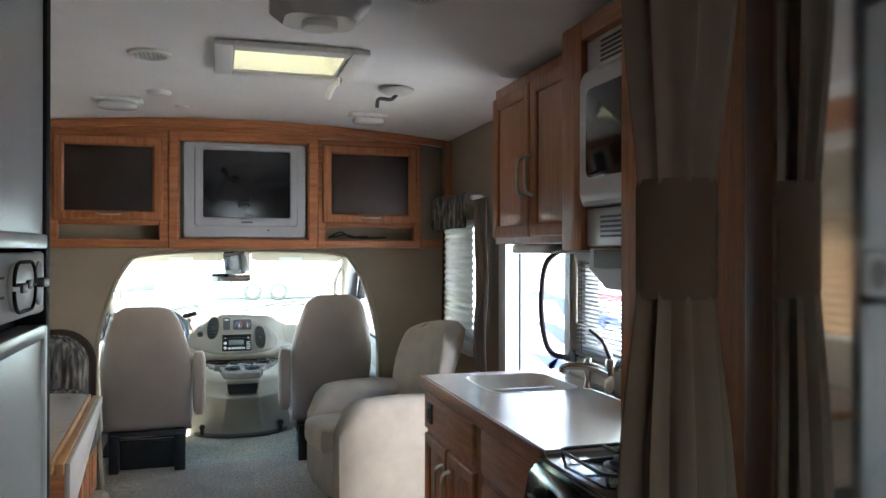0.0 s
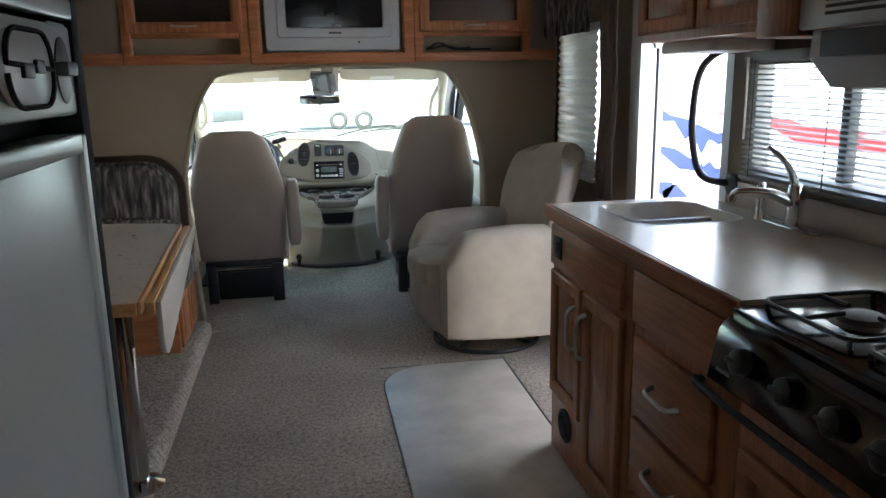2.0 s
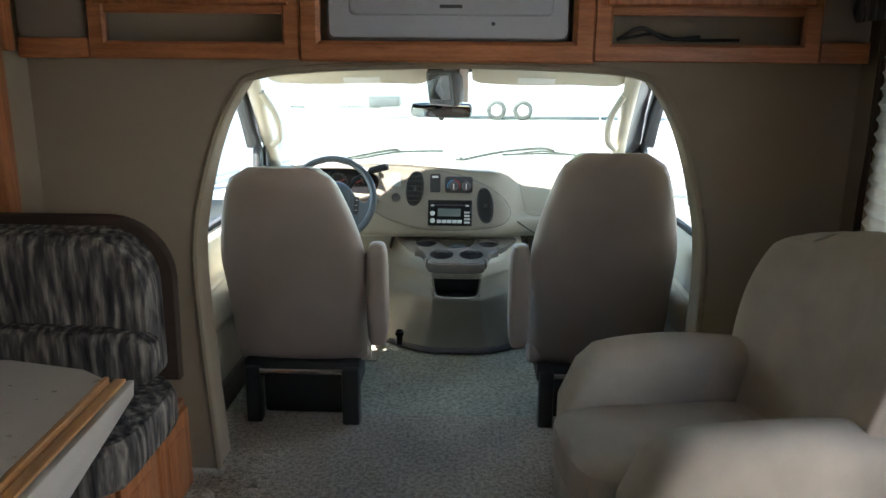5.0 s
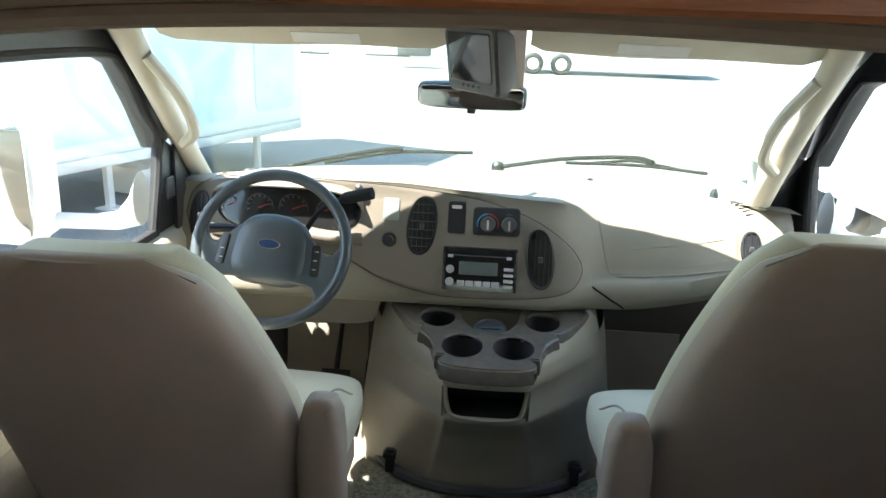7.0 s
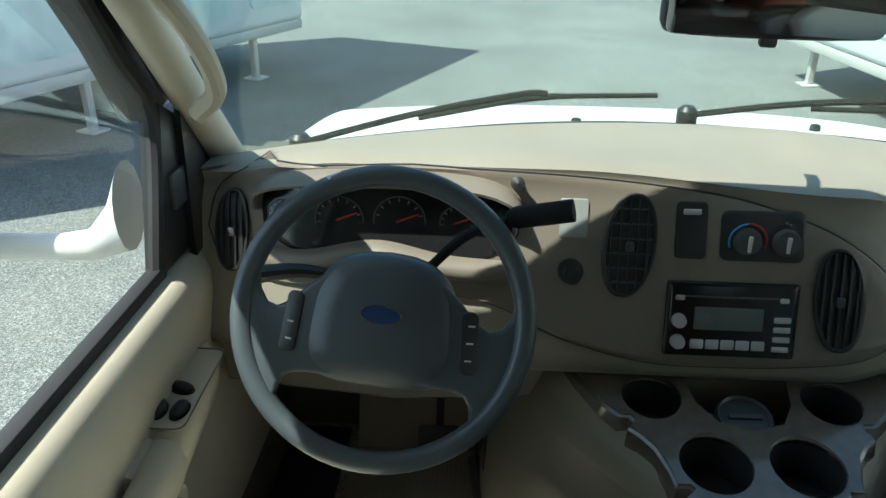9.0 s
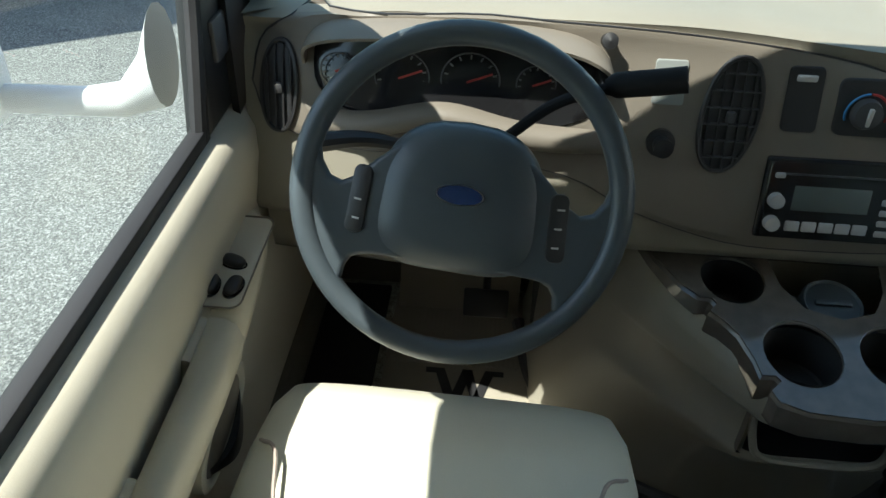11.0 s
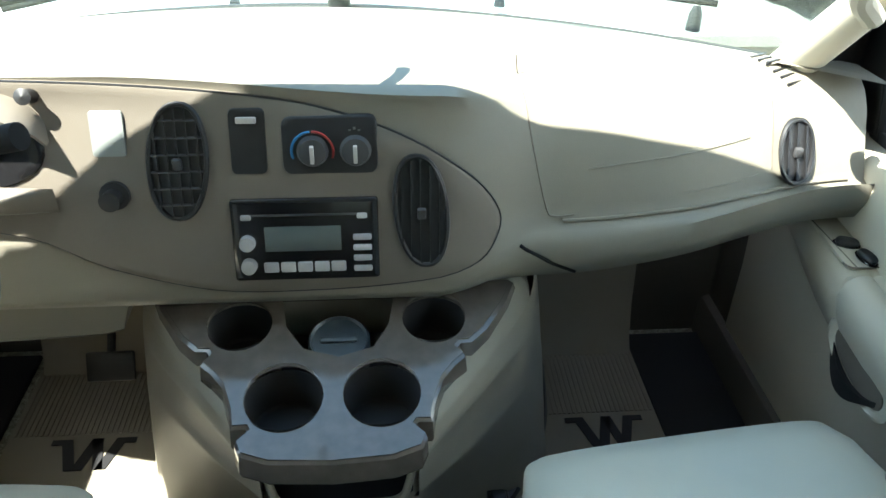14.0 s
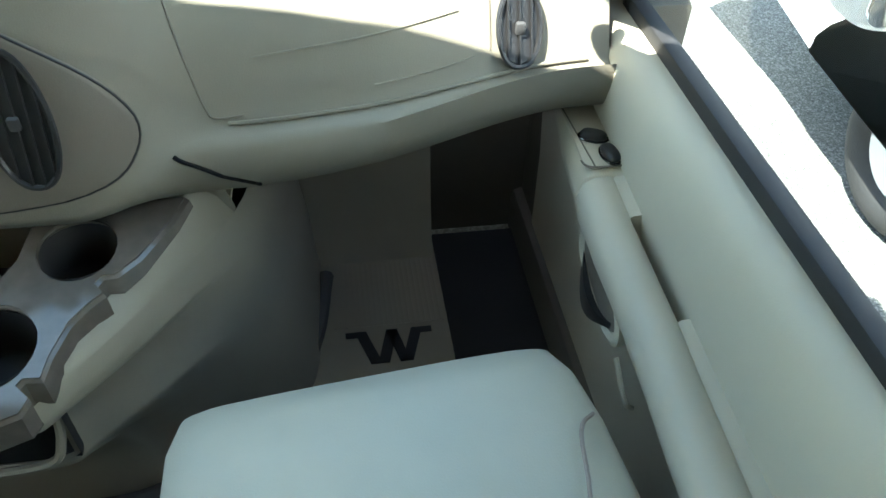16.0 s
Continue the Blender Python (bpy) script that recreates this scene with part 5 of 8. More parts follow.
# ---- swivel armchair ----
def armchair():
    cx, cy = 0.745, 3.05
    t = thing("swivel_armchair", "beige suede barrel armchair on a swivel ring", "armchair", (cx, cy, 0.0))
    part("swivel_ring", torus(Matrix.Translation((cx, cy, 0.014)), 0.28, 0.012), M_BLACK, t, "black steel base ring")
    part("swivel_post", lathe([(0.07, 0.01), (0.05, 0.06), (0.12, 0.09)], Matrix.Translation((cx, cy, 0)), 20), M_BLACK, t)
    for a in (45, 135, 225, 315):
        part("base_spoke", cyl((cx, cy, 0.05), (cx + 0.28 * math.cos(radians(a)), cy + 0.28 * math.sin(radians(a)), 0.014), 0.01, 8), M_BLACK, t)
    rot = Matrix.Translation((cx, cy, 0)) @ pose(0, 0, 0, 0, 0, 8)

    def arm(side):
        rings = []
        for k in range(13):
            s = k / 12
            x = -0.33 + 0.60 * s
            top = 0.635 + 0.03 * math.sin(math.pi * min(1, s * 0.9))
            top -= 0.13 * (1 - min(1, s / 0.20)) ** 2.2
            w = 0.080 - 0.02 * (1 - min(1, s / 0.1)) ** 2
            yc = side * (0.275 + 0.02 * math.sin(math.pi * s))
            ring = []
            for p in rounded(yc - w, yc + w, 0.09 + 0.04 * (1 - s), top, (0.02, 0.02, w * 0.9, w * 0.9), 5):
                ring.append(rot @ Vector((x, p[0], p[1])))
            rings.append(ring)
        return loft(rings)
    def xb_of(s):
        return 0.22 + 0.06 * s + 0.17 * s * s

    def hw_of(s):
        h = 0.245 + 0.095 * ease(min(1, s * 1.25))
        return h - (0.035 * ((s - 0.8) / 0.2) ** 2 if s > 0.8 else 0.0)
    part("arm", arm(-1), M_RECL, t)
    part("arm", arm(1), M_RECL, t)
    part("front_skirt", moved(cushion(-0.36, 0.30, -0.24, 0.24, 0.10, 0.42, 0.22, 16), rot), M_RECL, t)
    part("seat_cushion", moved(cushion(-0.40, 0.26, -0.215, 0.215, 0.34, 0.50, 0.35, 18), rot), M_RECL, t)
    rings = []
    for s, a in [(k / 18, 0.0) for k in range(19)] + [(1.0, radians(q)) for q in (18, 36, 54, 70, 82)]:
        z = 0.12 + 0.85 * s + 0.055 * math.sin(a)
        hw, d = hw_of(s) * (0.45 + 0.55 * math.cos(a)), 0.078 * (0.12 + 0.88 * math.cos(a))
        rings.append([rot @ Vector((xb_of(s) + d * p[0] - 0.14 * s * p[1] ** 2 + 0.02 * math.sin(a), hw * p[1], z - 0.05 * s ** 3 * p[1] ** 4)) for p in ellipse(0, 0, 1, 1, 40, 3.0)])
    part("backrest", loft(rings), M_RECL, t, smooth=70)


armchair()

solid("floor_hatch", merge(box(-0.78, -0.60, 3.46, 3.80, 0.001, 0.006, 0.002), box(-0.66, -0.63, 3.52, 3.56, 0.004, 0.010, 0.002)), M_CARPET, "carpeted floor hatch with a finger hole", "hatch")

# ---- driver's cab shell ----
CABF = -0.02
structure("floor_cab", box(-1.0, 1.05, 4.12, 5.75, -0.10, CABF, 0), M_CABCARPET, "grey-green cab carpet", 0)


def cab_side(sign, x):
    """One cab door with its trim, window and armrest; sign -1 for the driver's side."""
    who = "driver" if sign < 0 else "passenger"
    t = thing("door_" + who, "tan moulded cab door with window and armrest", "door", (x, 4.5, 0.1), kind="structure")
    s = sign
    y0, y1, zs = 3.76, 5.42, 0.775
    prof = [(0.10, 0.0), (0.30, -0.004), (0.42, -0.012), (0.52, -0.016), (0.62, -0.03), (0.70, -0.038), (0.742, -0.034), (0.766, -0.02), (0.776, 0.0), (0.778, 0.02)]
    rings = [[(x + s * o, y0, z), (x + s * (o + 0.0), y1, z)] for z, o in prof]
    inner = loft(rings, caps=False, closed=False)
    part("trim_panel", inner, M_TRIMTAN, t, smooth=60)
    part("outer_skin", box(*(sorted((x + s * 0.10, x + s * 0.13))), y0, 5.9, -0.45, zs - 0.24, 0.01), M_RVWHITE, t, "white outer door skin")
    part("window_seal", merge(box(*(sorted((x + s * 0.002, x + s * 0.028))), y0, 4.93 if s < 0 else 5.16, zs - 0.004, zs + 0.022, 0.004)), M_RUBBER, t)
    yf = 4.92 if s < 0 else 5.14
    # armrest: switch pod in front, pull grip with a recess outboard, padded rest behind
    skin = M_TRIMTAN
    o = -0.25 if s < 0 else 0.0

    def arm_ring(y, w, zt, zb, dip):
        z2 = zt - dip
        pts = [(0.0, zb), (w * 0.35, zb + 0.012), (w * 0.62, zb + 0.07), (w * 0.90, zt - 0.08), (w, zt - 0.035), (w - 0.008, zt - 0.010), (w - 0.024, zt), (w * 0.58, zt + 0.001), (w * 0.52, zt - 0.003), (w * 0.48, z2), (0.004, z2 + 0.004), (0.0, z2 + 0.012)]
        return [(x + s * 0.012 - s * a * (0.92 if s < 0 else 1.0), y + o, b) for a, b in pts]
    spec = [(5.27, 0.012, 0.585, 0.50, 0.0), (5.25, 0.05, 0.612, 0.48, 0.0), (5.20, 0.078, 0.622, 0.46, 0.0), (5.10, 0.095, 0.622, 0.43, 0.0), (4.965, 0.105, 0.612, 0.40, 0.0), (4.960, 0.101, 0.606, 0.40, 0.0), (4.955, 0.108, 0.611, 0.40, 0.0), (4.875, 0.108, 0.604, 0.39, 0.0), (4.870, 0.108, 0.603, 0.39, 0.065), (4.80, 0.105, 0.598, 0.38, 0.07), (4.70, 0.102, 0.592, 0.37, 0.065), (4.695, 0.102, 0.592, 0.37, 0.0), (4.60, 0.105, 0.585, 0.36, 0.0), (4.30, 0.11, 0.57, 0.35, 0.0), (4.05, 0.10, 0.56, 0.36, 0.0), (3.95, 0.04, 0.54, 0.40, 0.0)]
    part("armrest", loft([arm_ring(*r) for r in spec]), skin, t, smooth=50)
    px, py, pz = x - s * (0.046 if s < 0 else 0.050), 5.075 + o, 0.622
    sw = part("switch_plate", moved(prism(rounded(-0.034, 0.034, -0.105, 0.105, 0.016), "z", -0.004, 0.003, 0.002), pose(px, py, pz, 2.5, 0, 0)), skin, t)
    part("plate_seam", moved(tube([(a, b, 0.0025) for a, b in rounded(-0.036, 0.036, -0.107, 0.107, 0.017) + [(-0.019, -0.107)]], 0.0016, 6, 1, curved=False), pose(px, py, pz, 2.5, 0, 0)), M_DASHDARK, sw)
    spots = ((0.0, -0.01, 70), (-0.017, -0.066, 8), (0.017, -0.066, -8)) if s < 0 else ((-0.004, -0.040, 70), (0.008, -0.086, 12))
    for a, b, turn in spots:
        k = part("switch", moved(cushion(-0.0115, 0.0115, -0.020, 0.020, 0, 0.015, 0.7, 10), pose(px + a, py + b, pz - 0.001, 2.5, 0, turn)), M_BLACK, sw, "black rocker switch")
        part("switch_bezel", moved(torus(pose(0, 0, 0.003) @ Matrix.Diagonal((0.62, 1.05, 1, 1)), 0.021, 0.0022, 24, 6), pose(px + a, py + b, pz - 0.001, 2.5, 0, turn)), M_BLACKGLOSS, k)
    hy = 4.88 + o
    ix = x + s * 0.036
    h = part("release_bezel", loft([[(ix - s * q, hy + 0.105 * a * e, 0.468 + 0.047 * b * e + 0.12 * 0.105 * a) for a, b in ellipse(0, 0, 1, 1, 28, 2.4)] for q, e in ((0.06, 1.0), (0.1015, 1.0), (0.1045, 0.95), (0.1045, 0.88), (0.0975, 0.80))]), skin, t, "oval recessed release bezel", smooth=50)
    # the tan cup's inner shade is put in as the darker taupe
    part("release_cup", prism([(hy + 0.082 * a, 0.468 + 0.034 * b + 0.0126 * a) for a, b in ellipse(0, 0, 1, 1, 24, 2.2)], "x", *sorted((ix - s * 0.090, ix - s * 0.1005)), 0.002), M_DASHDARK, h, "cup, its shade put in as darker taupe")
    part("release_lever", loft([[(ix - s * (0.100 + 0.014 * math.sin(math.pi * u) * (0.6 + 0.4 * c)), hy + 0.078 - 0.15 * u, 0.450 - 0.030 * math.sin(math.pi * u) + 0.018 * d * (0.35 + 0.65 * math.sin(math.pi * min(1, u + 0.15)))) for c, d in ((-1, -1), (1, -1), (1, 1), (-1, 1))] for u in np.linspace(0, 1, 12)]), M_BLACK, h, "black curved release lever")
    part("pocket_line", tube([(ix - s * 0.106, hy - 0.12, 0.44), (ix - s * 0.105, hy - 0.16, 0.415), (ix - s * 0.100, hy - 0.175, 0.40), (ix - s * 0.088, hy - 0.17, 0.385)], 0.004, 6), skin, t)
    # glass
    gx = x + s * 0.02
    pane = prism([(3.86, zs), (yf, zs), (yf + 0.065, 1.03), (yf - 0.02, 1.16), (yf - 0.12, 1.285), (yf - 0.22, 1.325), (3.86, 1.335)], "x", gx, gx + s * 0.004)
    g = part("pane", pane, M_GLASS, t, "clear side window")
    g.visible_shadow = False
    # window frame: front division bar, top and rear channels
    line = [(yf - 0.01, zs), (yf + 0.065, 1.03), (yf - 0.02, 1.16), (yf - 0.12, 1.285), (yf - 0.22, 1.322), (yf - 0.6, 1.333), (3.9, 1.33)]
    part("window_frame", tube([(gx - s * 0.006, a, b) for a, b in line], 0.013, 8), M_RUBBER, t, "black window channel")
    jamb = line[1:] + [(3.9, 1.47), (yf - 0.40, 1.47), (yf - 0.22, 1.44), (yf - 0.06, 1.36), (yf + 0.06, 1.22), (yf + 0.16, 1.05)]
    part("door_frame", prism(jamb, "x", *sorted((gx - s * 0.010, gx + s * 0.05)), 0.008), M_DKGREY, t, "dark door frame round the window")
    sail = prism([(yf + 0.0, zs + 0.005), (yf + 0.28, zs + 0.005), (yf + 0.265, 0.85), (yf + 0.15, 1.02), (yf + 0.075, 1.06)], "x", *sorted((gx - s * 0.022, gx + s * 0.02)), 0.010)
    q = part("mirror_sail", sail, M_BLACK, t, "black mirror mounting panel")
    if s < 0:
        part("mirror_switch", box(*sorted((gx - s * 0.02, gx - s * 0.03)), yf + 0.06, yf + 0.13, 0.875, 0.94, 0.004), M_DKGREY, q)
    structure("pillar_rear_" + who, box(*sorted((x + s * 0.0, x + s * 0.10)), 3.765, 3.90, 0.0, 1.50, 0.03, 3), M_TRIMTAN, "tan rear door pillar trim")
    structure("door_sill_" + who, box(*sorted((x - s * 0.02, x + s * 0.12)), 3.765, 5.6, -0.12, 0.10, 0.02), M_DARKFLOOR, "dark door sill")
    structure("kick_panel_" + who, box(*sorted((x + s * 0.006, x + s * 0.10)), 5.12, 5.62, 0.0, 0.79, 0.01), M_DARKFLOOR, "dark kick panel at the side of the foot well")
    # outside mirror on a stub arm
    m = thing("wing_mirror", "white wing mirror on a thick arm", "mirror", (x + s * 0.12, yf + 0.03, 0.8), "wing mirrors")
    part("bracket", loft([[(x + s * (0.10 + a), yf + 0.04 + 0.06 * math.cos(2 * math.pi * k / 16) * b + c, 0.84 + 0.085 * math.sin(2 * math.pi * k / 16) * b - e) for k in range(16)] for a, b, c, e in ((0.0, 1.0, 0.07, -0.02), (0.03, 0.6, 0.06, 0.02), (0.07, 0.36, 0.05, 0.05), (0.13, 0.3, 0.045, 0.055), (0.42, 0.3, 0.04, 0.06))]), M_RVWHITE, m)
    part("housing", cushion(*sorted((x + s * 0.36, x + s * 0.60)), yf - 0.04, yf + 0.13, 0.72, 1.13, 0.35, 14), M_RVWHITE, m)
    part("mirror_glass", prism(rounded(*sorted((x + s * 0.365, x + s * 0.575)), 0.75, 1.10, 0.03), "y", yf - 0.048, yf - 0.038, 0.002), M_MIRROR, m)


cab_side(-1, -0.965)
cab_side(1, 1.0)


# roof, windshield, pillars
roof = grid_surface(lambda u, v: (-1.08 + 2.2 * u, 3.755 + (4.865 - 0.22 * (2.2 * u - 1.1) ** 2 - 3.755) * v, 1.50 - 0.05 * (2 * u - 1) ** 4 - 0.06 * v ** 3), 24, 10)
structure("ceiling_cab", thicken(roof, -0.04), M_HEADLINER, "beige cloth cab headliner")


def ws_point(u, v):
    """The windscreen: u across from -1 to 1, v from its foot to its top."""
    half = 0.885 - 0.05 * v
    x = -0.04 + half * u
    y = (5.60 - 0.30 * u * u) * (1 - v) + (4.885 - 0.20 * u * u) * v
    return Vector((x, y, 0.865 * (1 - v) + 1.43 * v))


g = structure("window_windscreen", thicken(grid_surface(lambda u, v: ws_point(2 * u - 1, v), 24, 8), 0.005), M_SCREENGLASS, "clear curved windscreen", 60)
g.visible_shadow = False
for s in (-1, 1):
    pts = [ws_point(s, v) + Vector((s * 0.03, -0.035, 0)) for v in (-0.05, 0.2, 0.4, 0.6, 0.8, 1.02)]
    structure("pillar_front_" + ("driver" if s < 0 else "passenger"), tube(pts, lambda k: 0.040 - 0.008 * math.sin(math.pi * k), 14, 4), M_TRIMTAN, "tan windscreen pillar trim")
    yj = 4.92 if s < 0 else 5.14
    side = [(-0.962 if s < 0 else 0.996, a, b) for a, b in ((yj + 0.10, 0.73), (yj + 0.12, 1.04), (yj + 0.05, 1.21), (yj - 0.06, 1.35), (yj - 0.21, 1.43), (yj - 0.30, 1.46))]
    structure("pillar_panel_" + ("driver" if s < 0 else "passenger"), thicken(loft([[tuple(p + Vector((s * 0.02, -0.01, -0.02 if k == 0 else 0.0))) for k, p in enumerate(pts)], side], caps=False, closed=False), 0.012), M_BLACK, "dark panel between windscreen pillar and door")
    h = thing("grab_handle", "tan padded grab handle on the windscreen pillar", "handle", pts[2])
    part("bar", tube([pts[2] + Vector((-s * 0.03, -0.02, -0.05)), pts[2] + Vector((-s * 0.075, -0.045, 0.0)), pts[3] + Vector((-s * 0.08, -0.045, 0.0)), pts[4] + Vector((-s * 0.03, -0.02, 0.0))], 0.017, 10), M_TRIMTAN, h)
structure("trim_windscreen_seal", merge(tube([ws_point(u, 0.0) + Vector((0, 0.0, 0.004)) for u in np.linspace(-1, 1, 15)], 0.011, 8, 2), tube([ws_point(u, 1.0) for u in np.linspace(-1, 1, 15)], 0.018, 8, 2)), M_RUBBER, "black windscreen seal")
structure("trim_header", loft([[(x, 4.872 - 0.23 * (x - 0.02) ** 2 + dy, 1.447 + dz) for dy, dz in ((0, -0.016), (0.012, 0.0), (0, 0.03), (-0.12, 0.03), (-0.12, 0.0), (-0.09, -0.014))] for x in np.linspace(-0.95, 0.99, 21)]), M_HEADLINER, "beige padded windscreen header")


def sun_visor(s):
    x0, x1 = (-0.84, -0.10) if s < 0 else (0.10, 0.80)
    t = thing("sun_visor", "beige cloth sun visor folded up at the windscreen", "sun visor", ((x0 + x1) / 2, 4.70, 1.40), "sun visors")
    m = Matrix.Translation(((x0 + x1) / 2, 4.70, 1.410)) @ pose(0, 0, 0, 52, 0.5 * s, 0)
    hw = (x1 - x0) / 2
    rings = []
    for k in range(21):
        u = -1 + k / 10
        e = (1 - abs(u) ** 14) ** 0.5
        rings.append([m @ Vector((hw * u, 0.015 * p[0] * (0.35 + 0.65 * e), -0.004 + 0.074 * p[1] * (0.72 + 0.28 * e) + 0.004 * math.sin(5 * u))) for p in ellipse(0, 0, 1, 1, 20, 2.8)])
    part("board", loft(rings), M_HEADLINER, t, smooth=70)
    part("label", moved(box(-0.02 if s < 0 else -0.14, 0.15 if s < 0 else 0.03, -0.0165, -0.0145, -0.052, -0.012, 0.0), m), M_WHITE, t, "pale warning label")
    part("rod", tube([((x0 if s < 0 else x1), 4.72, 1.455), ((x0 if s < 0 else x1), 4.715, 1.435), ((x0 if s < 0 else x1) - s * 0.15, 4.71, 1.425)], 0.006, 8), M_TRIMTAN, t)
    part("bezel", tube([((x0 + (x1 - x0) * k), 4.62 + 0.02 * math.sin(math.pi * k), 1.448 - 0.004 * math.sin(math.pi * k)) for k in np.linspace(0.02, 0.98, 9)], 0.006, 6, 3), M_DKGREY, t, "dark recess edge over the visor")


sun_visor(-1)
sun_visor(1)


def mirror_and_monitor():
    t = thing("rear_view_mirror", "black-framed rear view mirror on the windscreen", "mirror", (-0.04, 4.93, 1.23))
    m = pose(-0.045, 4.90, 1.232, 8, 0, -6)
    part("housing", moved(cushion(-0.15, 0.15, -0.012, 0.03, -0.035, 0.035, 0.3, 14), m), M_DKGREY, t)
    part("glass", moved(prism(rounded(-0.143, 0.143, -0.029, 0.029, 0.014), "y", -0.0145, -0.0115, 0.001), m), M_MIRROR, t)
    part("stem", tube([(-0.045, 4.93, 1.24), (-0.045, 4.98, 1.29), (-0.045, 5.02, 1.31)], 0.011, 8), M_DKGREY, t)
    part("tab", moved(box(-0.012, 0.012, -0.005, 0.012, -0.048, -0.033, 0.004), m), M_DKGREY, t)
    d = thing("backup_monitor", "small grey overhead monitor hanging from the headliner", "monitor", (0.02, 4.6, 1.42))
    m2 = pose(-0.028, 4.615, 1.348, 8, 0, -55)
    part("case", moved(loft([[(p[0], y, p[1]) for p in rounded(-0.108 + k, 0.108 - k, -0.078 + k, 0.075 - k, 0.016)] for y, k in ((-0.018, 0.006), (-0.012, 0.0), (0.012, 0.0), (0.05, 0.02))]), m2), M_DKGREY, d)
    part("screen", moved(prism(rounded(-0.088, 0.088, -0.05, 0.062, 0.006), "y", -0.021, -0.017, 0.001), m2), M_SCREEN, d)
    for k in range(4):
        part("button", moved(box(-0.045 + 0.022 * k, -0.033 + 0.022 * k, -0.0205, -0.017, -0.063, -0.056, 0.001), m2), M_BLACK, d)
    part("bracket", loft([[(x, y, z) for x, y, z in ((0.045 + a, 4.57 - b, zz), (0.085 + a, 4.60 - b, zz), (0.05 + a, 4.70 + b, zz), (-0.03 + a, 4.69 + b, zz))] for zz, a, b in ((1.475, 0.0, 0.04), (1.40, 0.0, 0.0), (1.285, 0.0, -0.015))]), M_SEATBACK, d, "tan mounting bracket")
    l = thing("dome_lamp", "cab ceiling lamp with chrome rim", "ceiling light", (0.2, 4.62, 1.48))
    part("rim", prism(rounded(0.02, 0.36, 4.55, 4.67, 0.03), "z", 1.455, 1.476, 0.006), M_CHROME, l)
    part("lens", prism(rounded(0.05, 0.33, 4.57, 4.65, 0.02), "z", 1.449, 1.458, 0.003), M_WHITE, l)


mirror_and_monitor()


# ---- dashboard ----
def sm(x, a, b):
    k = max(0.0, min(1.0, (x - a) / (b - a)))
    return ease(k)


def dash_edge_z(x):
    """The height of the brow line over the face."""
    return 0.955 - 0.035 * sm(x, -0.30, 0.22) - 0.04 * sm(-x, 0.68, 0.93)


def dash_profile(x):
    """Points (y, z) of the dashboard's section at x, from the windscreen over the brow to the lower lip."""
    r = sm(x, 0.20, 0.40)                     # share of the glove box side's section
    foot = 5.61 - 0.30 * ((x + 0.04) / 0.885) ** 2
    back = 0.05 * sm(-x, 0.70, 0.95) + 0.05 * sm(x, 0.60, 0.97)
    ez = dash_edge_z(x) - 0.955
    mid = [(foot, 0.872), (foot - 0.08, 0.895), (foot - 0.15, 0.918), (foot - 0.22, 0.938), (5.13, 0.951), (5.065, 0.957), (5.035, 0.951), (5.040, 0.93), (5.018, 0.86), (4.992, 0.775), (4.962, 0.67), (4.955, 0.636), (4.948, 0.616), (4.962, 0.592), (5.01, 0.575), (5.15, 0.57)]
    side = [(foot, 0.872), (foot - 0.05, 0.885), (foot - 0.09, 0.897), (foot - 0.13, 0.899), (5.175, 0.893), (5.14, 0.882), (5.11, 0.864), (5.088, 0.84), (5.062, 0.79), (5.036, 0.72), (5.030, 0.690), (5.010, 0.684), (4.998, 0.668), (4.996, 0.630), (5.018, 0.588), (5.15, 0.575)]
    out = []
    for k, ((ya, za), (yb, zb)) in enumerate(zip(mid, side)):
        lift = ez if 4 <= k <= 7 else (ez * 0.5 if k == 3 else 0.0)
        low = r * (0.0 if k < 9 else 0.025 if k == 9 else 0.042 + (0.03 if k >= 12 else 0.0)) * sm(x, 0.40, 0.90)
        y = ya + (yb - ya) * r + (back if k >= 4 else 0.0)
        out.append((min(y, foot - 0.004 * k), za + lift * (1 - r) + (zb - za) * r + low))
    return out


dash = thing("dashboard", "tan moulded dashboard with a dark oval instrument fascia", "dashboard", (0, 5.2, 0.55))
xs = np.linspace(-0.945, 0.965, 90)
part("pad", loft([[(float(x), y, z) for y, z in dash_profile(float(x))] for x in xs], caps=False, closed=False), M_DASHPAD, dash, smooth=70)


def face_y(x, z, off=0.0):
    """The y of the dashboard's face at (x, z), standing off towards the seats."""
    ps = dash_profile(x)[4:13]
    for (ya, za), (yb, zb) in zip(ps, ps[1:]):
        if zb <= z <= za:
            k = (za - z) / (za - zb + 1e-9)
            return ya + (yb - ya) * k - off
    return (ps[0][0] if z > ps[0][1] else ps[-1][0]) - off


def on_face(loop, off, n=1):
    return [(x, face_y(x, z, off), z) for x, z in loop]


def fascia_plate(loop, t0, t1, bev=0.004, rows=5):
    """A plate that follows the face within a loop of (x, z)."""
    cx = sum(p[0] for p in loop) / len(loop)
    cz = sum(p[1] for p in loop) / len(loop)
    rings = [on_face(loop, t0)]
    rings.append(on_face(loop, t1 - bev * 0.6))
    for k in (0.985, 0.9, 0.7, 0.45, 0.2, 0.05):
        rings.append(on_face([(cx + (x - cx) * k, cz + (z - cz) * k) for x, z in loop], t1))
    return loft(rings)


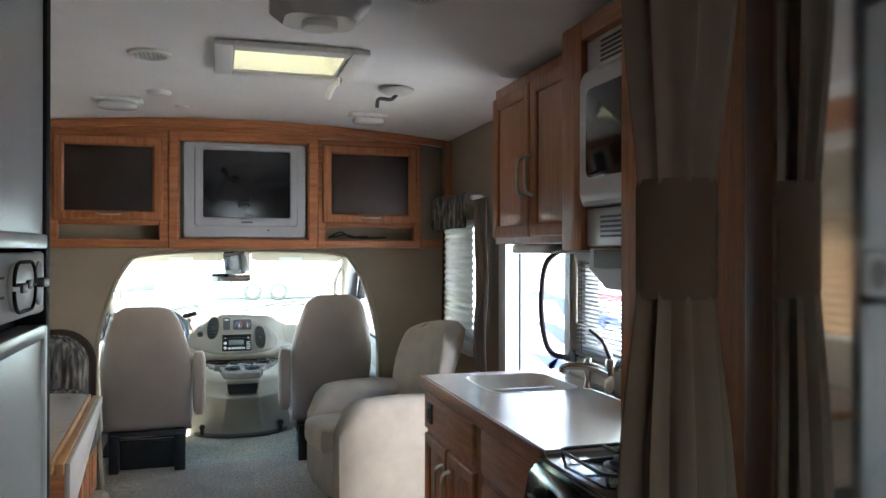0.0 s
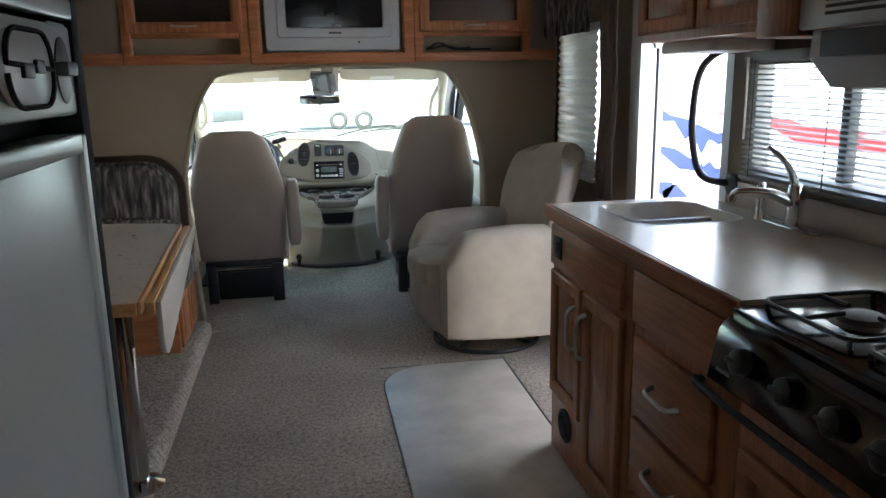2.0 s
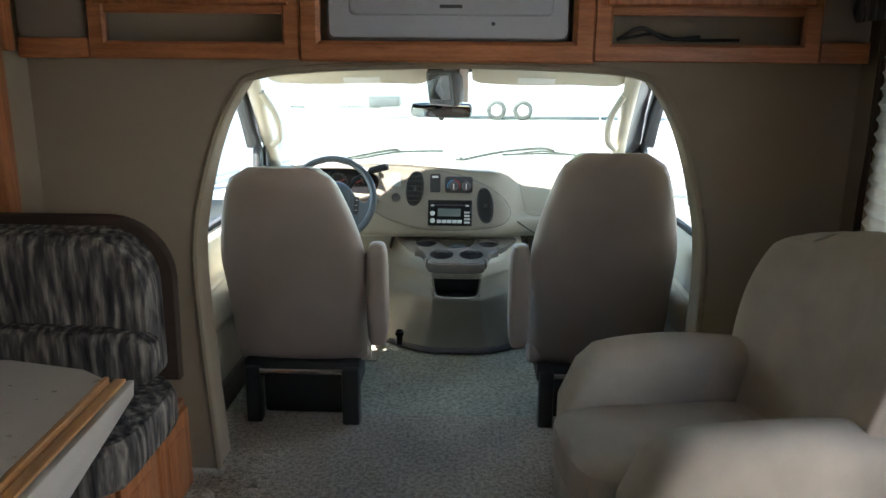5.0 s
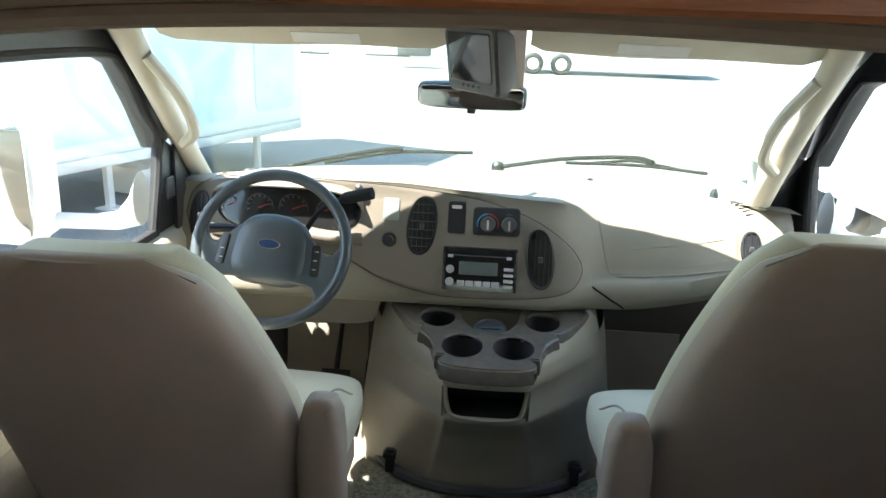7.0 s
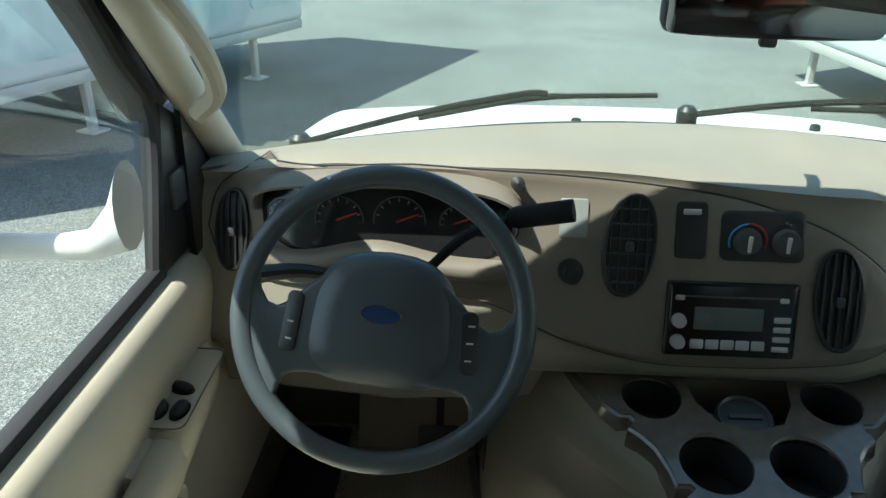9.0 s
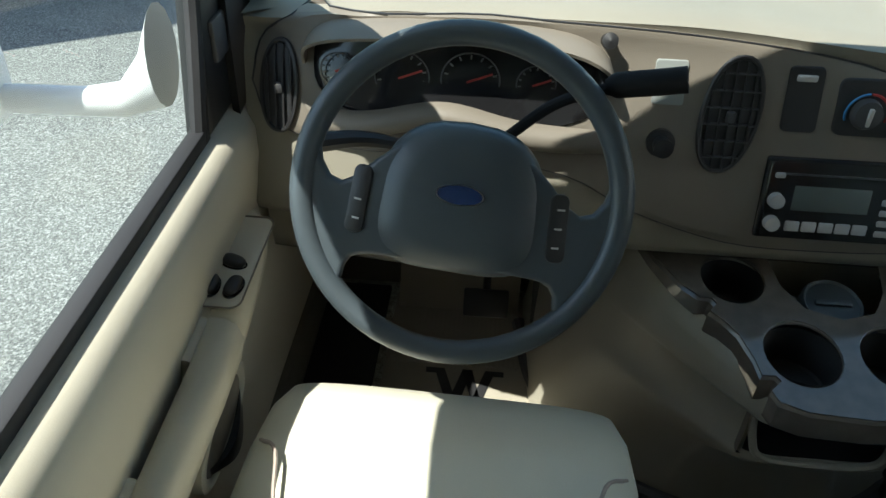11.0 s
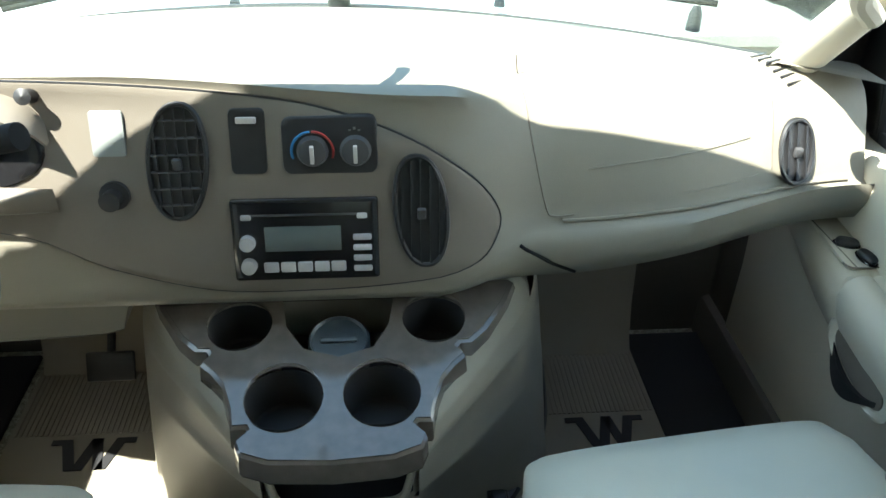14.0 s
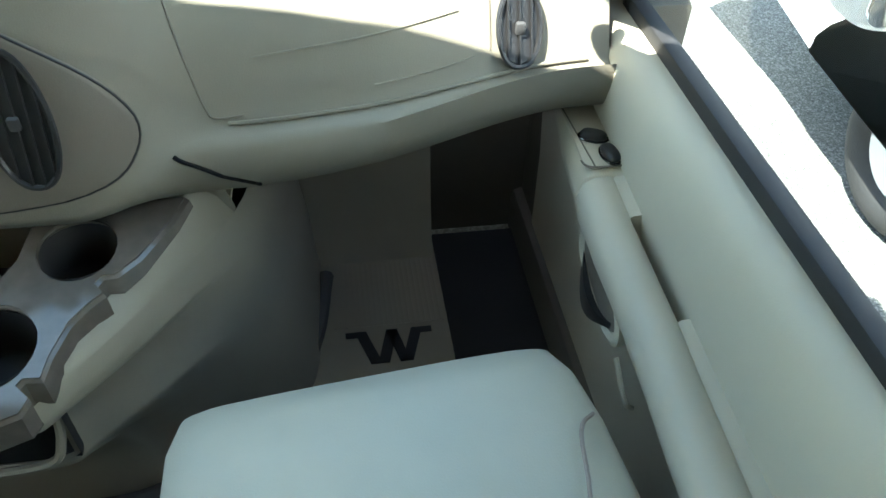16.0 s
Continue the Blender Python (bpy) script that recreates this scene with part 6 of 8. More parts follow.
OVAL = [(-0.93, 0.82), (-0.905, 0.895), (-0.80, 0.938), (-0.60, 0.952), (-0.40, 0.948), (-0.20, 0.936), (-0.03, 0.915), (0.10, 0.882), (0.19, 0.845), (0.265, 0.79), (0.308, 0.73), (0.302, 0.683), (0.26, 0.652), (0.15, 0.634), (0.0, 0.627), (-0.15, 0.632), (-0.30, 0.672), (-0.42, 0.725), (-0.60, 0.745), (-0.80, 0.742), (-0.90, 0.762), (-0.93, 0.82)]
oval = [(q.x, q.z) for q in smooth_path([(x, 0, z) for x, z in OVAL], 4)][:-1]
fas = part("instrument_fascia", fascia_plate(oval, -0.004, 0.010), M_DASHDARK, dash, "taupe oval fascia", smooth=60)
part("fascia_rim", tube(on_face(oval, 0.007) + [on_face(oval, 0.007)[0]], 0.0019, 6, curved=False), M_BLACK, dash, "dark seam round the fascia")


def plate(name, loop, t0, t1, mat, parent, label=""):
    return part(name, fascia_plate(loop, t0, t1, 0.003), mat, parent, label, smooth=50)


# instrument cluster behind the wheel
cl = plate("gauge_panel", [(x, z) for x, z in ellipse(-0.595, 0.865, 0.228, 0.075, 40, 3.0)], 0.006, 0.0135, M_BLACKGLOSS, dash, "black instrument cluster")
hood = [(x, z) for x, z in ellipse(-0.60, 0.862, 0.240, 0.078, 40, 3.0)[:21]]
part("cluster_hood", thicken(loft([[(x, face_y(x, z, d * (0.25 + 0.75 * min(1.0, max(0.0, z - 0.86) / 0.05))), z + e * max(0.0, z - 0.86) / 0.08) for x, z in hood] for d, e in ((0.004, 0.004), (0.02, 0.006), (0.050, 0.004), (0.072, -0.003))], caps=False, closed=False), 0.005), M_DASHDARK, dash, "hood lip over the gauges")
M_NEEDLE = surface("red_needle", (0.32, 0.025, 0.02), 0.5, bump=0)
M_GAUGEINK = surface("grey_gauge_marks", (0.13, 0.13, 0.125), 0.6, bump=0)
for gx, r in ((-0.68, 0.042), (-0.575, 0.045), (-0.78, 0.028), (-0.475, 0.03)):
    y = face_y(gx, 0.86, 0.0145)
    dial = part("gauge", torus(pose(gx, y, 0.86, 90, 0, 0), r, 0.0012, 28, 6), M_DKGREY, cl)
    for k in range(11):
        a = radians(215 - 25 * k)
        part("tick", moved(box(-0.0012, 0.0012, -0.0006, 0.0006, r * 0.78, r * 0.92, 0), Matrix.Translation((gx, y, 0.86)) @ pose(0, 0, 0, 0, 90 - math.degrees(a), 0)), M_GAUGEINK, dial, smooth=0)
    part("needle", moved(box(-0.0015, 0.0015, -0.0015, 0.0, -0.006, r * 0.8, 0), Matrix.Translation((gx, y, 0.86)) @ pose(0, 0, 0, 0, 68, 0)), M_NEEDLE, dial, "red needle", smooth=0)
part("odometer", box(-0.665, -0.60, face_y(-0.63, 0.805, 0.0155), face_y(-0.63, 0.805, 0.0135), 0.80, 0.812, 0), M_GAUGEINK, cl, "small grey odometer window", smooth=0)


def air_vent(loop, slats, parent, lean=0.0, bars=0):
    """An oval air outlet with upright vanes and, behind, level bars."""
    cx = sum(p[0] for p in loop) / len(loop)
    cz = sum(p[1] for p in loop) / len(loop)
    v = plate("air_vent", loop, 0.004, 0.0125, M_BLACK, parent, "black louvred air outlet")
    part("vent_rim", tube(on_face(loop, 0.0145) + [on_face(loop, 0.0145)[0]], 0.0042, 6, curved=False), M_BLACK, v)
    xs_, zs_ = [p[0] for p in loop], [p[1] for p in loop]

    def span_z(x):
        zz = []
        for (xa, za), (xb, zb) in zip(loop, loop[1:] + loop[:1]):
            if (xa - x) * (xb - x) < 0:
                zz.append(za + (zb - za) * (x - xa) / (xb - xa))
        return (min(zz), max(zz)) if len(zz) >= 2 else None
    for k in range(slats):
        x = min(xs_) + (max(xs_) - min(xs_)) * (k + 0.8) / (slats + 0.6)
        sp = span_z(x)
        if sp:
            part("vane", loft([[(x + dx, face_y(x, z, 0.0125 + dy), z) for dx, dy in ((-0.0016, 0), (0.0016, 0), (0.0016, 0.006), (-0.0016, 0.006))] for z in np.linspace(sp[0] + 0.004, sp[1] - 0.004, 5)]), M_BLACK, v)
    for k in range(bars):
        z = min(zs_) + (max(zs_) - min(zs_)) * (k + 0.9) / (bars + 0.8)
        xx = [xa + (xb - xa) * (z - za) / (zb - za) for (xa, za), (xb, zb) in zip(loop, loop[1:] + loop[:1]) if (za - z) * (zb - z) < 0]
        if len(xx) >= 2:
            part("bar", loft([[(x, face_y(x, z, 0.0135 + dy), z + dz) for dz, dy in ((-0.001, 0), (0.001, 0), (0.001, 0.006), (-0.001, 0.006))] for x in np.linspace(min(xx) + 0.003, max(xx) - 0.003, 5)]), M_DKGREY, v)
    part("thumb_tab", box(cx - 0.007, cx + 0.007, face_y(cx, cz, 0.024), face_y(cx, cz, 0.014), cz - 0.009, cz + 0.009, 0.003), M_DKGREY, v)
    return v


def egg(cx, cz, rx, rz, skew):
    """An outlet that narrows upwards or downwards on one side."""
    out = []
    for k in range(36):
        a = 2 * math.pi * k / 36
        x, z = math.cos(a), math.sin(a)
        out.append((cx + rx * math.copysign(abs(x) ** 0.85, x) + skew * (z * 0.35), cz + rz * z))
    return out


air_vent(egg(-0.180, 0.832, 0.042, 0.082, 0.02), 5, dash, bars=6)
air_vent(egg(0.180, 0.752, 0.040, 0.084, -0.022), 5, dash)
air_vent(egg(-0.882, 0.818, 0.030, 0.068, 0.012), 4, dash)
air_vent(egg(0.826, 0.788, 0.031, 0.047, 0.0), 3, dash)

slot = plate("switch_slot", rounded(-0.103, -0.050, 0.813, 0.905, 0.008, 3), 0.006, 0.013, M_BLACK, dash, "black switch recess")
part("switch_bar", box(-0.092, -0.062, face_y(-0.08, 0.89, 0.018), face_y(-0.08, 0.89, 0.012), 0.885, 0.895, 0.002), M_APPL, slot)
cc = plate("climate_panel", rounded(-0.027, 0.115, 0.812, 0.892, 0.012, 3), 0.006, 0.013, M_BLACK, dash, "black climate control panel")
for cxk in (0.018, 0.082):
    y = face_y(cxk, 0.845, 0.013)
    part("dial", lathe([(0.024, 0.0), (0.02, 0.012), (0.0, 0.013)], pose(cxk, y, 0.845, 75, 0, 0), 20), M_DKGREY, cc)
    part("dial_pointer", box(cxk - 0.003, cxk + 0.003, y - 0.018, y - 0.011, 0.832, 0.86, 0.001), M_APPL, cc)
part("cold_arc", torus(pose(0.018, face_y(0.018, 0.845, 0.0142), 0.845, 83, 0, 0), 0.031, 0.002, 12, 6, 95, 200), surface("blue_dial_arc", (0.03, 0.2, 0.45), 0.5, bump=0), cc)
part("hot_arc", torus(pose(0.018, face_y(0.018, 0.845, 0.0142), 0.845, 83, 0, 0), 0.031, 0.002, 12, 6, -20, 90), M_NEEDLE, cc)
for k in range(7):
    part("mark", box(0.058 + 0.007 * k, 0.062 + 0.007 * k, face_y(0.08, 0.875, 0.0145), face_y(0.08, 0.875, 0.0128), 0.874 - 0.012 * abs(k - 3) / 3, 0.878 - 0.012 * abs(k - 3) / 3, 0), M_GAUGEINK, cc)

M_LCD = surface("grey_green_lcd", (0.10, 0.12, 0.115), 0.2, bump=0)
M_PUSH = surface("pale_grey_buttons", (0.42, 0.41, 0.40), 0.45, bump=0)
rad = plate("radio", rounded(-0.111, 0.113, 0.650, 0.776, 0.004, 2), 0.006, 0.016, M_BLACKGLOSS, dash, "black car radio")
def rb(name, x0, x1, z0, z1, mat, t=0.020, bev=0.003, label=""):
    xm, zm = (x0 + x1) / 2, (z0 + z1) / 2
    y = face_y(xm, zm, 0.0)
    sl = (face_y(xm, zm + 0.01) - face_y(xm, zm - 0.01)) / 0.02
    bm = box(x0 - xm, x1 - xm, -0.006, 0.0, z0 - zm, z1 - zm, bev)
    return part(name, moved(bm, Matrix.Translation((xm, y - t + 0.006, zm)) @ pose(0, 0, 0, -math.degrees(math.atan(sl)), 0, 0)), mat, rad, label)
rb("display", -0.062, 0.055, 0.695, 0.735, M_LCD, 0.018, 0.001, "grey-green display")
rb("disc_slot", -0.09, 0.09, 0.750, 0.753, M_DKGREY, 0.0175, 0.0005)
for k in range(5):
    rb("button", -0.066 + 0.026 * k, -0.043 + 0.026 * k, 0.663, 0.680, M_PUSH)
for k in range(4):
    rb("button", 0.073, 0.102, 0.662 + 0.0165 * k, 0.672 + 0.0165 * k, M_PUSH, bev=0.0045)
rb("button", -0.096, -0.080, 0.745, 0.754, M_PUSH)
rb("button", 0.080, 0.096, 0.745, 0.754, M_PUSH)
for zz in (0.675, 0.711):
    part("volume_knob", lathe([(0.0125, 0.0), (0.0115, 0.014), (0.0, 0.015)], pose(-0.088, face_y(-0.088, zz, 0.014), zz, 75, 0, 0), 18), M_PUSH, rad)

plate("blank_switch", rounded(-0.300, -0.252, 0.842, 0.905, 0.004, 2), 0.006, 0.014, surface("grey_green_switch", (0.20, 0.215, 0.205), 0.35, bump=0), dash, "pale square blanking switch")
part("lighter_knob", lathe([(0.022, 0.0), (0.022, 0.008), (0.013, 0.01), (0.015, 0.034), (0.0, 0.036)], pose(-0.277, face_y(-0.277, 0.785, 0.008), 0.785, 80, 0, 0), 18), M_BLACK, dash, "black pull knob")
part("lamp_pull", lathe([(0.012, 0.0), (0.008, 0.02), (0.012, 0.032), (0.0, 0.036)], pose(-0.375, face_y(-0.375, 0.925, 0.006), 0.925, 70, 0, 0), 14), M_BLACK, dash)

# glove box seam, trim lines and defroster
gl = [(0.345, 0.93), (0.352, 0.885), (0.372, 0.79), (0.392, 0.715), (0.405, 0.70), (0.44, 0.702), (0.60, 0.722), (0.765, 0.742), (0.785, 0.76), (0.785, 0.86)]


def seam(name, pts, r, mat, label=""):
    dense = [q for q in smooth_path([(x, 0, z) for x, z in pts], 10)]
    part(name, tube([(q.x, face_y(q.x, q.z, 0.0008), q.z) for q in dense], r, 6, curved=False), mat, dash, label)


seam("glove_box_seam", gl[:6], 0.0014, M_DASHDARK, "dark seam beside the glove box lid")
seam("glove_box_edge", gl[8:], 0.0011, M_DASHDARK)
seam("glove_box_line", ((0.46, 0.775), (0.60, 0.792), (0.74, 0.812)), 0.0014, M_DASHPAD)
seam("glove_box_line", ((0.62, 0.735), (0.70, 0.745), (0.76, 0.755)), 0.0010, M_DASHPAD)


def top_z(x, y):
    """The height of the dashboard's top at (x, y)."""
    ps = dash_profile(x)[:8]
    for (ya, za), (yb, zb) in zip(ps, ps[1:]):
        if yb <= y <= ya:
            return za + (zb - za) * (ya - y) / (ya - yb + 1e-9)
    return ps[0][1]


for k in range(6):
    part("defroster_slot", moved(box(-0.0022, 0.0022, -0.017, 0.017, -0.004, 0.0015, 0.0005), pose(0.793 + 0.0085 * k, 5.235 - 0.014 * k, top_z(0.793 + 0.0085 * k, 5.235 - 0.014 * k) + 0.001, 0, 0, -62)), M_BLACK, dash)
KNEE = [(-0.93, 0.67, 0.05), (-0.60, 0.665, 0.0), (-0.36, 0.665, 0.01), (-0.285, 0.625, 0.02), (-0.330, 0.505, 0.04), (-0.37, 0.490, 0.045), (-0.60, 0.485, 0.04), (-0.93, 0.485, 0.08)]
part("knee_bolster", loft([[(x + (0.006 if k else 0) * (x + 0.6), 4.965 + yy + dy, z - k * 0.004 * (z - 0.55)) for x, z, yy in KNEE] for dy, k in ((0.004, 1), (0.0, 0), (0.03, 0), (0.12, 0))]), M_DASHPAD, dash, "tan knee panel under the wheel")
part("knee_line", tube([(x, 4.962, z) for x, z in ((-0.80, 0.622), (-0.60, 0.63), (-0.42, 0.628), (-0.335, 0.60))], 0.003, 6, 5), M_DASHDARK, dash, "dark joint across the knee panel")
part("cluster_ledge", loft([[(x, face_y(x, z0, 0.018 + 0.026 * math.cos(a) * (1 - abs(2 * q - 1) ** 6)), z0 + 0.020 * math.sin(a)) for a in np.linspace(-1.9, 1.9, 10)] for q, x, z0 in [(q, -0.835 + 0.475 * q, 0.783 + 0.026 * math.exp(-((q - 0.46) / 0.20) ** 2)) for q in np.linspace(0, 1, 30)]]), M_DASHDARK, dash, "rounded ledge under the gauges", smooth=60)


def front_y(x, z):
    """The foremost y of the dashboard's section at (x, z)."""
    ps = dash_profile(x)[6:]
    ys = [ya + (yb - ya) * (za - z) / (za - zb) for (ya, za), (yb, zb) in zip(ps, ps[1:]) if abs(za - zb) > 1e-6 and (za - z) * (zb - z) <= 0]
    return min(ys) if ys else ps[-2][0]


part("lower_seam", tube([(0.345 + 0.105 * k, front_y(0.345 + 0.105 * k, 0.668 - 0.072 * k) - 0.001, 0.668 - 0.072 * k) for k in np.linspace(0, 1, 17)], 0.0032, 6, 1, curved=False), M_MATTBLACK, dash, "dark joint under the fascia")
part("bolster_crease", tube([(float(x), dash_profile(float(x))[10][0] - 0.004, dash_profile(float(x))[10][1] + 0.004) for x in np.linspace(0.42, 0.93, 24)], 0.003, 6, 1, curved=False), M_DASHPAD, dash, "soft crease over the lower bolster")

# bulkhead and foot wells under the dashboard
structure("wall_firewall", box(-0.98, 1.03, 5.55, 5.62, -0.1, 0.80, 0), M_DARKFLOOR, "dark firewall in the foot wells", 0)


# ---- engine cover with cup holders ----
def console():
    cx = 0.04
    t = thing("engine_cover", "tan moulded engine cover between the seats", "console", (cx, 4.9, CABF))
    sect = [(-0.02, 0.20, 4.885, 0.415, 0.46), (0.03, 0.19, 4.90, 0.405, 0.45), (0.12, 0.17, 4.90, 0.395, 0.44), (0.20, 0.155, 4.872, 0.385, 0.43), (0.27, 0.145, 4.80, 0.378, 0.42), (0.300, 0.142, 4.768, 0.374, 0.415), (0.314, 0.141, 4.762, 0.372, 0.412), (0.324, 0.140, 4.770, 0.371, 0.41), (0.418, 0.140, 4.772, 0.358, 0.40), (0.426, 0.141, 4.742, 0.356, 0.40), (0.440, 0.142, 4.727, 0.354, 0.398), (0.465, 0.142, 4.718, 0.348, 0.395), (0.49, 0.138, 4.722, 0.34, 0.39)]
    rings = []
    for z, wf, yf, wm, wb in sect:
        ym = 5.08
        half = [(-wb, 5.5), (-wb, 5.28), (-wm - 0.012, ym), (-(wm * 0.50 + wf * 0.50), ym - (ym - yf) * 0.52), (-wf, yf + 0.035), (-wf * 0.80, yf + 0.008), (-wf * 0.4, yf + 0.001)]
        ctl = half + [(0.0, yf)] + [(-a, b) for a, b in half[::-1]]
        rings.append([(cx + q.x, q.y, z) for q in smooth_path([(a, b, 0) for a, b in ctl], 5)])
    shell = loft(rings, closed=False, caps=False)
    mouth = [f for f in shell.faces if 0.33 < f.calc_center_median().z < 0.415 and abs(f.calc_center_median().x - cx) < 0.118 and f.calc_center_median().y < 4.9]
    bmesh.ops.delete(shell, geom=mouth, context="FACES")
    part("shell", shell, M_DASH, t, smooth=70)
    for q in (-1, 1):
        edge = [Vector(p) for p in (rings[-1][10:21] if q < 0 else rings[-1][50:61][::-1])]
        ctl = [Vector((cx + q * a, b, c)) for a, b, c in ((0.304, 5.045, 0.582), (0.270, 4.985, 0.553), (0.210, 4.915, 0.532), (0.166, 4.85, 0.517), (0.128, 4.775, 0.503))]
        high = [ctl[min(3, int(k * 0.4))].lerp(ctl[min(3, int(k * 0.4)) + 1], k * 0.4 - min(3, int(k * 0.4))) for k in range(11)]
        mid = [a.lerp(b, 0.5) + Vector((q * 0.008, -0.003, 0.006)) for a, b in zip(edge, high)]
        part("shoulder", loft([[tuple(p) for p in row] for row in (edge, mid, high)], caps=False, closed=False), M_DASH, t, "rounded shoulder beside the tray", smooth=80)
    part("rear_deck", box(cx - 0.345, cx + 0.345, 5.072, 5.5, 0.478, 0.488, 0.002), M_DASH, t)
    part("riser", loft([[(cx + w * a, 5.03 + d + 0.05 * abs(a) ** 4, z) for a in np.linspace(-1, 1, 17)] for z, w, d in ((0.36, 0.372, 0.02), (0.50, 0.352, 0.012), (0.57, 0.332, 0.006), (0.60, 0.316, 0.012), (0.615, 0.30, 0.035), (0.62, 0.29, 0.16))], caps=False, closed=False), M_DASH, t, smooth=70)

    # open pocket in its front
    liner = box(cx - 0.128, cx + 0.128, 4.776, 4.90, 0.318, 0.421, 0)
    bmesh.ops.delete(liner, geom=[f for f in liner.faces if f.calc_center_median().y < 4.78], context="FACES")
    # liner coloured black for the shade inside the tan pocket
    part("pocket", liner, M_BLACK, t, "open pocket, its inner shade put in as black", smooth=0)
    part("pocket_lip", tube([(cx + a, b, c) for a, b, c in ((-0.120, 4.785, 0.416), (-0.112, 4.774, 0.36), (-0.09, 4.764, 0.326), (0.0, 4.760, 0.320), (0.09, 4.764, 0.326), (0.112, 4.774, 0.36), (0.120, 4.785, 0.416))], 0.007, 8, 5), M_DASH, t, "rounded pocket lip")
    for s in (-1, 1):
        part("latch", merge(box(cx + s * 0.30 - 0.016, cx + s * 0.30 + 0.016, 4.935, 4.96, 0.0, 0.085, 0.006), box(cx + s * 0.30 - 0.022, cx + s * 0.30 + 0.022, 4.93, 4.965, 0.055, 0.075, 0.004)), M_BLACK, t, "black cover latch")
    part("skirt", tube([(cx - 0.47, 5.40, CABF + 0.02), (cx - 0.43, 5.18, CABF + 0.02), (cx - 0.31, 4.98, CABF + 0.02), (cx - 0.15, 4.885, CABF + 0.02), (cx, 4.87, CABF + 0.02), (cx + 0.15, 4.885, CABF + 0.02), (cx + 0.31, 4.98, CABF + 0.02), (cx + 0.43, 5.18, CABF + 0.02), (cx + 0.47, 5.40, CABF + 0.02)], 0.018, 8, 6), M_DKGREY, t, "dark rubber skirt on the floor")

    c = thing("cup_holder_tray", "glossy brown cup holder tray with four wells", "cup holder", (cx, 4.86, 0.53))
    def tz(y):
        return 0.522 + (y - 4.75) * 0.17
    left = [(-0.262, 5.025), (-0.245, 4.985), (-0.205, 4.925), (-0.178, 4.900), (-0.160, 4.899), (-0.153, 4.888), (-0.166, 4.872), (-0.148, 4.856), (-0.128, 4.83), (-0.112, 4.785), (-0.107, 4.756), (-0.086, 4.757), (-0.080, 4.748), (-0.098, 4.730), (-0.090, 4.712), (-0.05, 4.698)]
    outl = left + [(0.038, 4.693)] + [(0.076 - a, b) for a, b in left[::-1]]
    holes = [ellipse(-0.118, 4.945, 0.053, 0.055, 24), ellipse(0.200, 4.948, 0.053, 0.055, 24), ellipse(-0.036, 4.802, 0.06, 0.062, 24), ellipse(0.112, 4.804, 0.06, 0.062, 24), [(-0.052, 4.995), (0.135, 4.995), (0.125, 4.935), (0.10, 4.89), (0.045, 4.872), (-0.012, 4.89), (-0.042, 4.935)]]
    bm = bmesh.new()
    edges = []
    for lp in [outl] + holes:
        vs = [bm.verts.new((a, b, tz(b))) for a, b in lp]
        edges += [bm.edges.new((vs[i], vs[(i + 1) % len(vs)])) for i in range(len(vs))]
    bmesh.ops.triangle_fill(bm, use_beauty=True, use_dissolve=False, edges=edges)
    top = part("deck", thicken(bm, 0.006), M_TRAY, c, smooth=30)
    part("apron", loft([[(0.038 + (p[0] - 0.038) * k, p[1] - q, tz(p[1]) + 0.003 - w * (0.014 + 0.034 * ease(min(1, (5.03 - p[1]) / 0.22)))) for p in outl] for w, k, q in ((0.0, 1.0, 0.0), (0.08, 1.022, 0.005), (0.75, 1.035, 0.009), (1.0, 1.02, 0.004))], caps=False, closed=False), M_TRAY, c, "curved front apron", smooth=40)
    for (hx, hy, r) in ((-0.118, 4.945, 0.054), (0.200, 4.948, 0.054), (-0.036, 4.802, 0.061), (0.112, 4.804, 0.061)):
        m = Matrix.Translation((hx, hy, tz(hy)))
        w = part("well", lathe([(r + 0.001, 0.0), (r * 0.93, -0.068), (r * 0.86, -0.072), (0.001, -0.072)], m, 26, caps=False), M_RUBBER, c, "dark cup well")
        part("well_rim", torus(m @ pose(0, 0, 0.001, math.degrees(math.atan(0.17)), 0, 0), r + 0.001, 0.0035, 28, 8), M_TRAY, w)
    part("ash_recess", box(-0.055, 0.138, 4.87, 5.0, 0.47, 0.485, 0), M_BLACK, c, "dark recess")
    part("ash_cup", lathe([(0.05, -0.06), (0.051, 0.0), (0.047, 0.006), (0.043, 0.002), (0.0, 0.004)], pose(0.043, 4.917, 0.54, 13, 0, 0), 26), M_WHEEL, c, "round slate ash cup lid")
    part("ash_ridge", moved(box(-0.03, 0.03, -0.006, 0.006, 0.002, 0.009, 0.003), pose(0.043, 4.917, 0.54, 13, 0, 0)), M_WHEEL, c)


console()


